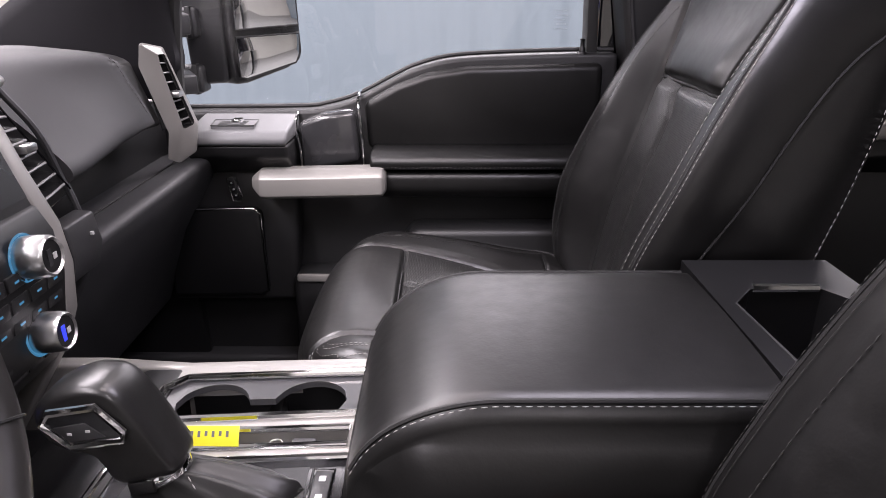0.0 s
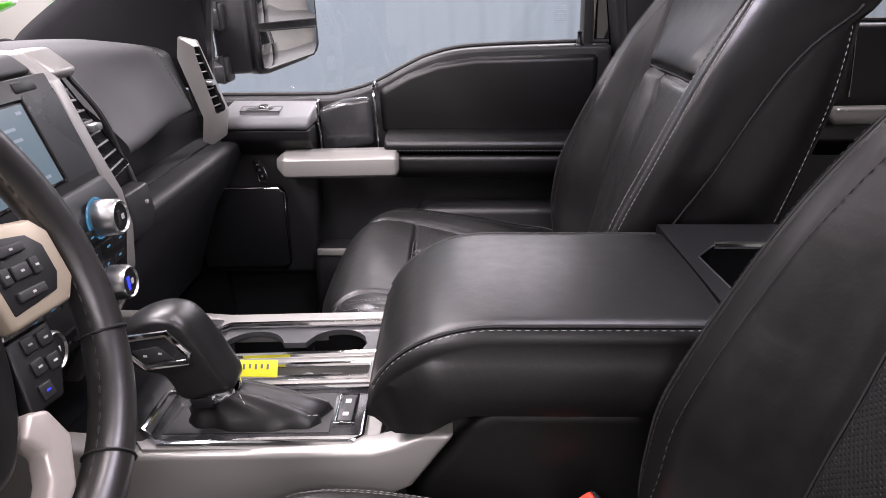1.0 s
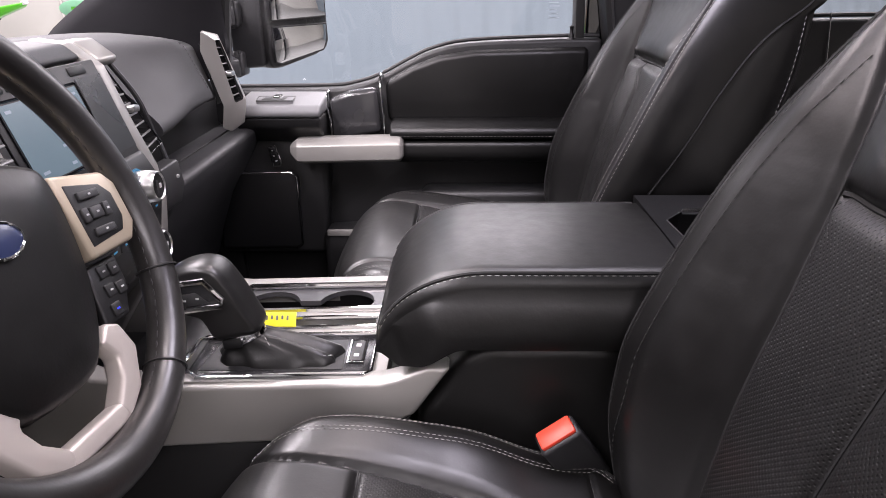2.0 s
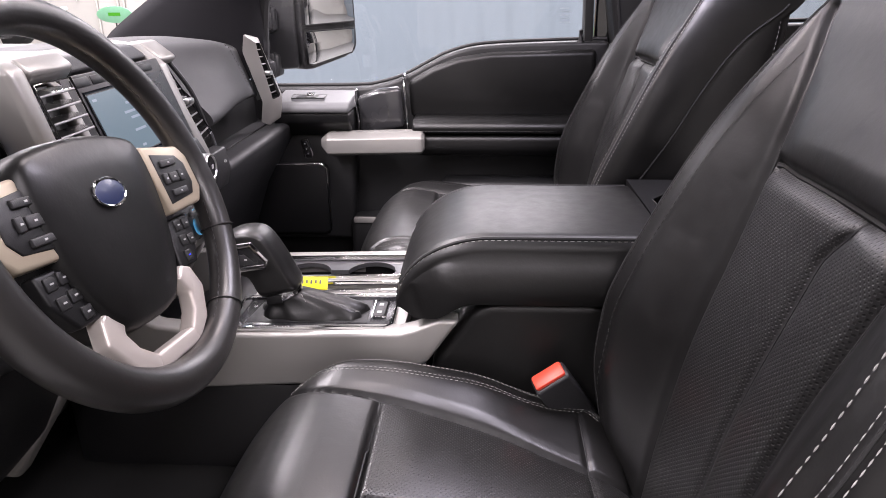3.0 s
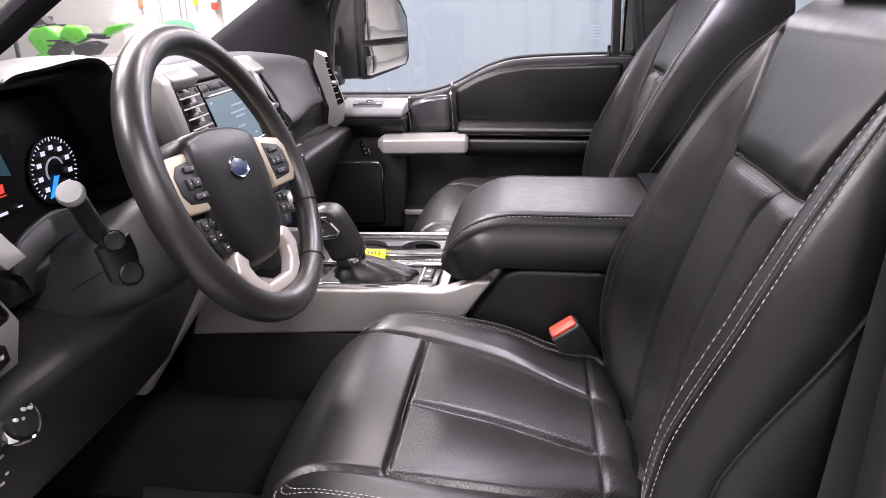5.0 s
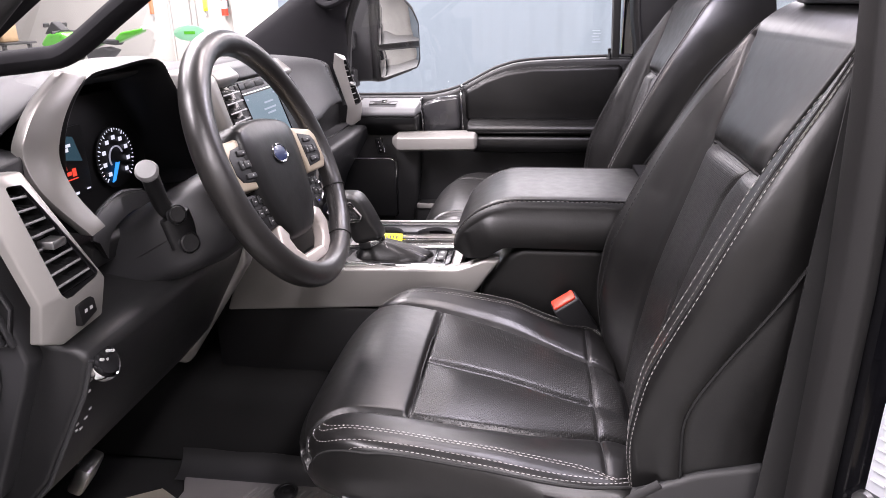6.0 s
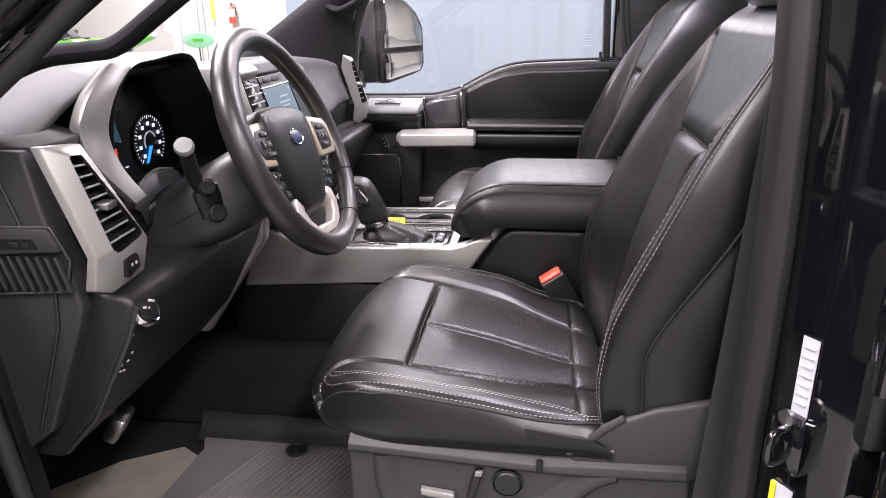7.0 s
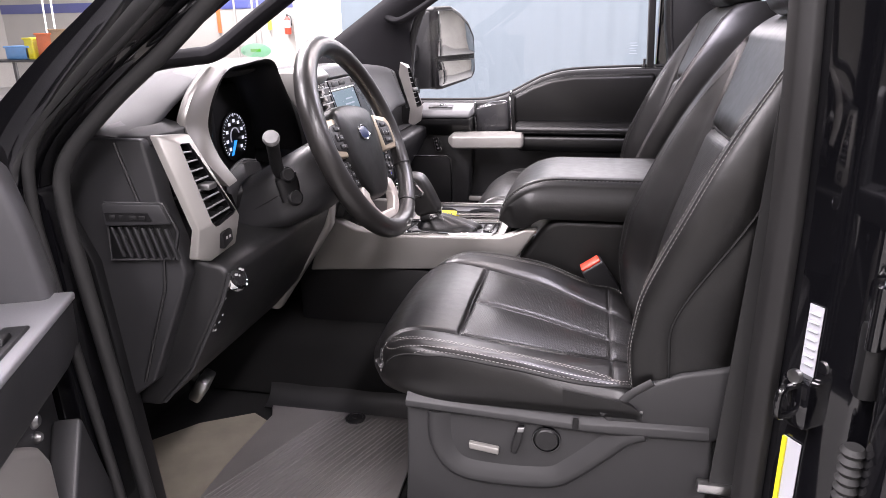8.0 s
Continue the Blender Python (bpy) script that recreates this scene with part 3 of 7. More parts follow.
    # head restraint on two posts
    hr = part("head_restraint", rbox((0.368 + dx, yc - 0.125, 1.030 + dz), (0.475 + dx, yc + 0.125, 1.25 + dz), 0.035, 4), LEATHER_SEAT, root, "padded black leather head restraint")
    for dy in (-0.06, 0.06):
        part("post", tube([(0.435 + dx, yc + dy, 0.99 + dz), (0.438 + dx, yc + dy, 1.10 + dz)], 0.007, 12), CHROME, hr)
    # plastic side shield with a switch recess inside a rounded ridge
    def y_at(h):
        return yc - m * h

    def slab(pts, a, b, r=0.006):
        return prism(pts, "y", min(y_at(a), y_at(b)), max(y_at(a), y_at(b)), r, 3)
    low = [(-0.158, 0.474), (0.10, 0.464), (0.16, 0.466), (0.30, 0.468), (0.306, 0.40), (0.30, 0.27), (-0.05, 0.25), (-0.165, 0.27), (-0.160, 0.36)]
    sh = part("side_shield", slab(low, 0.21, 0.236, 0.006), SHIELD_GREY, root, "charcoal grained plastic side shield")
    out = (0, -m, 0)
    lip_top = [(-0.157, 0.4775), (-0.02, 0.471), (0.106, 0.4645), (0.167, 0.4675), (0.294, 0.4715)]
    lip = [[Vector((x, y_at(h), z + dzz)) for h, dzz in ((0.21, 0.002), (0.232, 0.001), (0.2445, -0.009), (0.2465, -0.020 if x > 0.11 else -0.017), (0.243, -0.026 if x > 0.11 else -0.022), (0.21, -0.026))] for x, z in lip_top]
    part("shield_edge", soften(loft(lip), 0.0015, 2, 20), SHIELD_GREY, sh, "pale edged shield lip")
    part("shield_notch", rbox((0.101, min(y_at(0.243), y_at(0.248)), 0.448), (0.110, max(y_at(0.243), y_at(0.248)), 0.466), 0.0015), PLASTIC_DARK, sh)
    ridge = [(-0.110, 0.452), (-0.111, 0.42), (-0.106, 0.388), (-0.090, 0.360), (-0.062, 0.345), (-0.011, 0.341), (0.045, 0.343), (0.080, 0.349), (0.106, 0.367), (0.150, 0.407), (0.178, 0.434), (0.205, 0.447)]
    ridge = [(v.x, y_at(0.236), v.z) for v in curve_through([(x, 0, z) for x, z in ridge], 5)]
    sect = [(m * s, o) for s, o in ((-0.014, -0.001), (-0.010, 0.007), (-0.004, 0.0105), (0.004, 0.0095), (0.016, 0.004), (0.026, -0.001))]
    part("shield_ridge", rail(ridge, sect, out), SHIELD_GREY, sh, "rounded ridge round the switches", angle=50)
    hip = [(0.140, 0.474), (0.155, 0.478), (0.182, 0.508), (0.208, 0.528), (0.250, 0.548), (0.320, 0.566), (0.335, 0.46), (0.30, 0.44), (0.15, 0.455)]
    part("hip_cover", slab(hip, 0.20, 0.238, 0.007), SHIELD_GREY, sh)
    part("hip_edge", rail(curve_through([(0.141, y_at(0.238), 0.474), (0.160, y_at(0.238), 0.486), (0.184, y_at(0.238), 0.511), (0.212, y_at(0.236), 0.531)], 5), [(-0.006, 0), (-0.002, 0.003), (0.003, 0.003), (0.007, 0)], out), SHIELD_GREY, sh, angle=50)
    part("switch_bar", slab([(-0.057, 0.404), (-0.009, 0.398), (-0.010, 0.387), (-0.056, 0.393)], 0.236, 0.246, 0.002), SILVER, sh, "slim silver seat switch")
    part("switch_lever", slab([(0.019, 0.440), (0.030, 0.441), (0.024, 0.410), (0.018, 0.392), (0.008, 0.394), (0.011, 0.412)], 0.235, 0.247, 0.003), PLASTIC, sh)
    part("lever_tip", slab([(0.020, 0.441), (0.030, 0.442), (0.0285, 0.434), (0.0185, 0.433)], 0.244, 0.2485, 0.001), SILVER_DARK, sh)
    part("switch_disc", lathe([(0.0, 0), (0.0185, 0), (0.0185, 0.005), (0.0165, 0.007), (0.0, 0.0075)], (0.063, y_at(0.235), 0.419), out), PLASTIC, sh)
    part("disc_ring", lathe([(0.0190, 0), (0.0200, 0.004), (0.0215, 0.004), (0.0225, 0)], (0.063, y_at(0.236), 0.419), out), GLOSS_BLACK, sh)
    # seat frame under the cushion
    part("seat_base", rbox((-0.17, yc - 0.2, 0.225), (0.25, yc + 0.2, 0.462), 0.02), PLASTIC_DARK, root)
    return root


seat("driver_seat", 0.163, 1, "black leather driver seat with punched panels and pale stitching", "front seats", (THREAD, THREAD_DIM, THREAD_DARK))
seat("passenger_seat", 0.945, -1, "black leather passenger seat beside the console with pale stitching", "front seats", (THREAD_DARK, THREAD_DIM, THREAD_DIM), 0.022, 0.025, 0.004, 0.022)


def buckle(at, turn, label):
    root = thing("belt_buckle", label, "seat belt buckle", at)
    mm = Matrix.Translation(at) @ Euler([radians(a) for a in turn]).to_matrix().to_4x4()
    b = rbox((-0.024, -0.015, -0.100), (0.024, 0.015, -0.002), 0.005, 3)
    b.transform(mm)
    part("buckle_body", b, PLASTIC_GREY, root)
    r = rbox((-0.021, -0.0115, -0.004), (0.021, 0.0115, 0.003), 0.003)
    r.transform(mm)
    part("release_button", r, RED, root, "bright red release button")
    w = tube([mm @ Vector((0, 0, -0.095)), mm @ Vector((0.006, 0.004, -0.16))], 0.014, 10, flat=0.4)
    part("buckle_strap", w, RUBBER, root)
    return root


buckle((0.118, 0.372, 0.553), (14, -33, 8), "black seat belt buckle with red release button")

# ---- centre console ----
def console():
    root = thing("centre_console", "centre console with silver sides, chrome framed tray and leather armrest", "centre console", (-0.05, 0.56, 0.22))
    yn, yf = 0.425, 0.705
    # silver side walls, swelling up behind the tray
    prof = [(-0.52, 0.485), (-0.10, 0.512), (-0.036, 0.545), (0.006, 0.606), (-0.02, 0.607), (-0.055, 0.592), (-0.075, 0.5865), (-0.30, 0.580), (-0.40, 0.590), (-0.47, 0.62)]
    part("side_panel", prism(prof, "y", yn - 0.012, yn + 0.02, 0.006, 3), SILVER, root, "satin silver side panel")
    part("side_panel", prism([(x, min(z, 0.587)) for x, z in prof], "y", yf - 0.008, yf + 0.012, 0.004, 3), SILVER, root, "satin silver side panel")
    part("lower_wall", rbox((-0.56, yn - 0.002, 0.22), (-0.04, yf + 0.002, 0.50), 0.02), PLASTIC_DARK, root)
    # tray deck

    def frame_of(pts, z, r=0.0035):
        return tube([(x, y, z) for x, y in pts], r, 8, closed=True)
    gate = [(-0.311, 0.447), (-0.286, 0.426), (-0.096, 0.431), (-0.087, 0.440), (-0.087, 0.534), (-0.300, 0.522), (-0.311, 0.512)]
    slot = [(-0.262, 0.543), (-0.094, 0.552), (-0.094, 0.580), (-0.262, 0.571)]
    cup = [(-0.292, 0.589), (-0.088, 0.603), (-0.087, 0.684), (-0.288, 0.672), (-0.308, 0.648), (-0.308, 0.602)]
    deck = [(-0.330, 0.455), (-0.300, 0.420), (-0.070, 0.424), (-0.066, 0.700), (-0.305, 0.700), (-0.335, 0.660)]
    part("deck", plate(deck, [gate, slot, cup], 0.560, 0.5835), SILVER, root, "satin silver tray deck")
    part("front_slope", prism([(-0.30, 0.585), (-0.345, 0.584), (-0.47, 0.50), (-0.47, 0.40), (-0.30, 0.40)], "y", 0.43, 0.695, 0.006), PLASTIC_DARK, root)
    part("gate_plate", prism(gate, "z", 0.572, 0.5825, 0.001), GATE_BLACK, root, "satin black selector plate")
    part("gate_trim", frame_of(gate, 0.585), CHROME, root, "chrome selector surround")
    part("slot_trim", frame_of(slot, 0.585), CHROME, root)
    part("slot_well", prism(slot, "z", 0.560, 0.568, 0), PLASTIC_DARK, root)
    part("cup_trim", frame_of(cup, 0.586, 0.0045), CHROME, root, "chrome cup holder surround")
    def bowl(x):
        d = abs(abs(x) - 0.053)
        return math.sqrt(max(0, 0.0385 ** 2 - d * d))
    xs = [-0.0914 + 0.1828 * k / 40 for k in range(41)]
    upper = [(x, max(bowl(x), 0.006) if abs(x) < 0.053 else bowl(x)) for x in xs]
    lower = [(x, -(0.032 if abs(x) < 0.055 else max(0.0, bowl(x) - 0.004))) for x in reversed(xs)]
    hole = [(-0.196 + x, 0.6285 + y + 0.06 * x) for x, y in upper[:-1] + lower[:-1]]
    part("cup_plate", plate(cup, [hole], 0.574, 0.5815), CUP_GREY, root, "dark grey cup holder plate")
    well = part("cup_well", rbox((-0.29, 0.588, 0.50), (-0.085, 0.682, 0.51), 0), PLASTIC_DARK, root, "dark double cup holder")
    for y in (0.5885, 0.6795):
        part("well_wall", rbox((-0.29, y, 0.50), (-0.085, y + 0.003, 0.574), 0), PLASTIC_DARK, well)
    part("well_divider", rbox((-0.197, 0.59, 0.50), (-0.181, 0.68, 0.556), 0.004), PLASTIC, well)
    for x in (-0.243, -0.165, -0.135):
        part("cup_spring", rbox((x - 0.005, 0.596, 0.545), (x + 0.005, 0.604, 0.571), 0.002), PLASTIC_GREY, well)
    part("seat_heat_switch", rbox((-0.1165, 0.465, 0.580), (-0.1005, 0.512, 0.5865), 0.002), PLASTIC, root, "black seat heating switch with a chrome rim")
    part("switch_rim", frame_of([(-0.118, 0.463), (-0.099, 0.463), (-0.099, 0.5135), (-0.119, 0.5135)], 0.5855, 0.0012), CHROME, root)
    for y0, y1 in ((0.473, 0.479), (0.496, 0.503)):
        part("switch_mark", rbox((-0.1115, y0, 0.5866), (-0.1055, y1, 0.5870), 0), WHITE_INK, root)
    for x, y, ch in ((-0.237, 0.4345, "P"), (-0.213, 0.4355, "R"), (-0.202, 0.436, "N"), (-0.191, 0.4365, "D"), (-0.180, 0.437, "M")):
        lettering(ch, 0.0085, Matrix.Translation((x, y, 0.5832)) @ Matrix.Rotation(radians(90), 4, "Z"), root, WHITE_INK, "gear_letter")
    # tag and key in the slot
    tag = thing("yellow_tag", "yellow printed card tag lying in the console slot", "tag", (-0.225, 0.556, 0.588))
    card = part("card", rbox((-0.255, 0.549, 0.586), (-0.197, 0.5515, 0.605), 0.0006, turn=(-35, 0, 0)), YELLOW, tag)
    for i in range(7):
        part("print_bar", rbox((-0.250 + 0.0068 * i, 0.5480, 0.5945 + 0.001 * (i % 2)), (-0.2475 + 0.0068 * i, 0.5487, 0.6005), 0, turn=(-35, 0, 0), about=(-0.226, 0.55, 0.5955)), INK, card)
    key = thing("key_ring", "steel key ring and fob lying in the console slot", "key", (-0.15, 0.56, 0.588))
    part("ring", tube([(-0.165 + 0.006 * math.cos(a), 0.56 + 0.006 * math.sin(a), 0.5795) for a in [i * 0.3927 for i in range(16)]], 0.001, 6, closed=True), STEEL, key)
    part("fob", rbox((-0.150, 0.553, 0.5745), (-0.125, 0.567, 0.582), 0.003), PLASTIC_GREY, key)

    # armrest box and padded lid
    part("armrest_base", prism([(-0.075, 0.22), (0.40, 0.22), (0.40, 0.631), (0.046, 0.631), (0.018, 0.615), (-0.030, 0.545)], "y", yn - 0.004, yf - 0.03, 0.016, 4), LEATHER, root, "black leather wrapped bin below the armrest")
    zt = 0.717

    def lid(u, v, k):
        x, y = 0.091 + 0.167 * u, 0.550 + 0.130 * v * (1 - 0.05 * smooth01(-u, 0.5, 1.0))
        z = zt + 0.005 * (1 - v * v)
        nose = min(0.999, max(0.0, 0.045 - x) / 0.125)
        z -= 0.100 * (1 - math.sqrt(1 - nose * nose))
        e = 0.130 * (1 - abs(v))
        z -= (0.02 - math.sqrt(max(0, 0.0004 - (0.02 - e) ** 2))) if e < 0.02 else 0
        if k:
            x += (0, 0.002, -0.004, -0.020 if u < 0 else -0.004)[k] * u
            foot = (0, 0.684, 0.656, 0.634 - 0.024 * smooth01(-x, -0.02, 0.03))[k]
            y += (0, 0.011, 0.019, 0.014)[k] * v * smooth01(z - foot, -0.01, 0.03)
            z = min(z - 0.002 * k, foot)
        return Vector((x, y, z))
    main, _ = quilt(60, 40, lid, 3)
    ld = part("armrest_lid", main, LEATHER, root, "padded black leather armrest lid with stitched edge", angle=60)
    for v in (-0.93, 0.93):
        crease = [lid(-0.98 + 1.96 * i / 40, v, 0) + Vector((0, 0, 0.001)) for i in range(41)]
        part("piping", tube(crease, 0.0022, 6), SEAM, ld)
        part("stitching", stitches([q + Vector((0, -0.006 if v < 0 else 0.006, -0.001)) for q in crease]), THREAD_DIM, ld, "grey stitching")
    # rear pocket behind the lid
    pocket = [(0.284, 0.470), (0.278, 0.585), (0.304, 0.618), (0.376, 0.618), (0.395, 0.590), (0.395, 0.470)]
    part("rear_deck", plate([(0.262, 0.425), (0.42, 0.425), (0.42, 0.695), (0.262, 0.695)], [pocket], 0.640, 0.720), PLASTIC_DARK, root, "satin black deck round the rear pocket")
    part("pocket", prism(pocket, "z", 0.632, 0.640, 0), PLASTIC_DARK, root)
    part("pocket_trim", tube([(0.306, 0.618, 0.7215), (0.372, 0.618, 0.7215)], 0.0045, 8), CHROME, root, "chrome pocket trim")
    part("pocket_line", tube([(0.284, 0.470, 0.7205), (0.278, 0.585, 0.7205), (0.304, 0.617, 0.7205)], 0.0010, 5), PLASTIC_GREY, root)
    return root


console()


def shifter():
    root = thing("gear_lever", "black leather gear lever with chrome side buttons and pleated gaiter", "gear lever", (-0.235, 0.485, 0.585))
    part("gaiter_frame", prism([(-0.290, 0.445), (-0.122, 0.449), (-0.124, 0.520), (-0.282, 0.508)], "z", 0.5815, 0.5835, 0.0005), PLASTIC_DARK, root)
    # the gaiter lies in folds from the lever down to the plate
    rnd = random.Random(12)
    rows = []
    levels = ((0.0, 0.073, 0.032, -0.201, 0.481), (0.004, 0.071, 0.0305, -0.202, 0.481), (0.010, 0.058, 0.026, -0.211, 0.482), (0.016, 0.044, 0.023, -0.221, 0.483), (0.022, 0.033, 0.0205, -0.230, 0.484), (0.027, 0.027, 0.0190, -0.237, 0.484), (0.032, 0.024, 0.0175, -0.242, 0.484))
    for h, rx, ry, x, y in levels:
        f = 1 - h / 0.032
        row = []
        for k in range(48):
            a = 2 * math.pi * k / 48
            c, q = math.cos(a), math.sin(a)
            fold = 1 + f * (0.05 * math.sin(7 * a + 30 * h) + 0.03 * math.sin(13 * a))
            lift = 0.006 * f * (1 - f) * 4 * max(0, c) * (1 + 0.5 * math.sin(9 * a))
            row.append(Vector((x + rx * math.copysign(abs(c) ** 0.8, c) * fold, y + ry * math.copysign(abs(q) ** 0.7, q) * fold, 0.5835 + h + lift)))
        rows.append(row)
    part("gaiter", loft(rows), LEATHER, root, "creased black leather gaiter", angle=60)
    seam = [(-0.214, 0.466, 0.6165), (-0.207, 0.463, 0.604), (-0.196, 0.461, 0.5965), (-0.175, 0.460, 0.5945), (-0.150, 0.462, 0.5935), (-0.134, 0.466, 0.592)]
    part("stitching", stitches(curve_through(seam, 6), r=0.0006), THREAD, root, "pale gaiter stitching")
    lean = Vector((-0.30, 0, 1)).normalized()
    collar = [[Vector((-0.2425, 0.482, 0.612)) + lean * h + Vector((0.0245 * r * math.cos(a), 0.0205 * r * math.sin(a), 0.009 * math.cos(a))) for a in [2 * math.pi * k / 32 for k in range(32)]] for r, h in ((0.96, -0.006), (1.03, -0.004), (1.05, 0.004), (1.0, 0.010))]
    part("collar", loft(collar), CHROME, root, "chrome collar")
    part("collar_plate", rbox((-0.262, 0.4585, 0.604), (-0.240, 0.4625, 0.616), 0.0015, turn=(0, -8, 0)), PLASTIC_DARK, root)
    grip = [(-0.330, 0.678), (-0.322, 0.693), (-0.299, 0.706), (-0.278, 0.709), (-0.260, 0.703), (-0.243, 0.679), (-0.226, 0.645), (-0.2185, 0.624), (-0.240, 0.616), (-0.268, 0.612), (-0.279, 0.631), (-0.287, 0.641), (-0.311, 0.648), (-0.325, 0.660)]
    grip = [(v.x, v.y) for v in curve_through([(x, z, 0) for x, z in grip], 5, True)]
    cx, cz = -0.272, 0.668
    kr = [[Vector((cx + (x - cx) * q, y, cz + (z - cz) * q)) for x, z in grip] for y, q in ((0.4565, 0.80), (0.4580, 0.885), (0.4615, 0.955), (0.468, 0.995), (0.482, 1.0), (0.497, 0.99), (0.504, 0.94), (0.5075, 0.86), (0.509, 0.78))]
    kb = part("knob", loft(kr), LEATHER_SEAT, root, "rounded black leather knob", angle=70)
    badge = [(-0.318, 0.676), (-0.311, 0.687), (-0.273, 0.693), (-0.254, 0.670), (-0.256, 0.662), (-0.298, 0.655)]
    part("side_button", prism(badge, "y", 0.4535, 0.460, 0.001), GATE_BLACK, kb)
    part("button_rim", rail([(x, 0.4545, z) for x, z in badge], [(-0.004, 0), (-0.003, 0.0022), (0.0, 0.003), (0.0028, 0.0018), (0.0035, 0)], (0, -1, 0), True), CHROME, kb, "chrome button rim")
    part("button_cap", prism([(-0.309, 0.674), (-0.283, 0.679), (-0.268, 0.666), (-0.297, 0.661)], "y", 0.4520, 0.4545, 0.0008), PLASTIC_GREY, kb)
    for x, z in ((-0.296, 0.669), (-0.281, 0.672)):
        part("button_mark", rbox((x - 0.0018, 0.4515, z - 0.0010), (x + 0.0018, 0.4521, z + 0.0010), 0), WHITE_INK, kb)
    return root


shifter()


# ---- dashboard ----
def vent(parent, name, corners, n, tab=True):
    """A louvred outlet between four corners (top inner, top outer, bottom outer, bottom inner), facing +x."""
    a, b, c, d = [Vector(p) for p in corners]
    nrm = (b - a).cross(d - a).normalized()
    if nrm.x < 0:
        nrm = -nrm
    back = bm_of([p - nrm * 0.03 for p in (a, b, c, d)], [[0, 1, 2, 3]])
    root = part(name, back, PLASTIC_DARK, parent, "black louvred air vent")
    rim = [p + nrm * 0.001 for p in (a, b, c, d)]
    part("vent_rim", tube(rim, 0.0014, 6, closed=True), GLOSS_BLACK, root)
    for i in range(n):
        t = (i + 0.75) / (n + 0.4)
        p, q = a.lerp(d, t), b.lerp(c, t)
        back, thick = Vector((-0.019, 0, 0.002)), Vector((0, 0, 0.0024))
        board = bm_of([p, q, q + back, p + back, p - thick, q - thick, q + back - thick, p + back - thick], [[0, 1, 2, 3], [4, 5, 6, 7], [0, 1, 5, 4], [1, 2, 6, 5], [2, 3, 7, 6], [3, 0, 4, 7]])
        sl = part("slat", board, SLAT_BLACK, root, smooth=False)
        part("slat_glint", tube([p - thick * 0.5, q - thick * 0.5], 0.0015, 6), SLAT_GLINT, sl)
    if tab:
        t = 0.55
        p = a.lerp(d, t).lerp(b.lerp(c, t), 0.5)
        part("vent_tab", rbox(p - Vector((0.006, 0.011, 0.005)), p + Vector((0.014, 0.011, 0.005)), 0.003), STEEL, root, "silver vent tab")
    return root


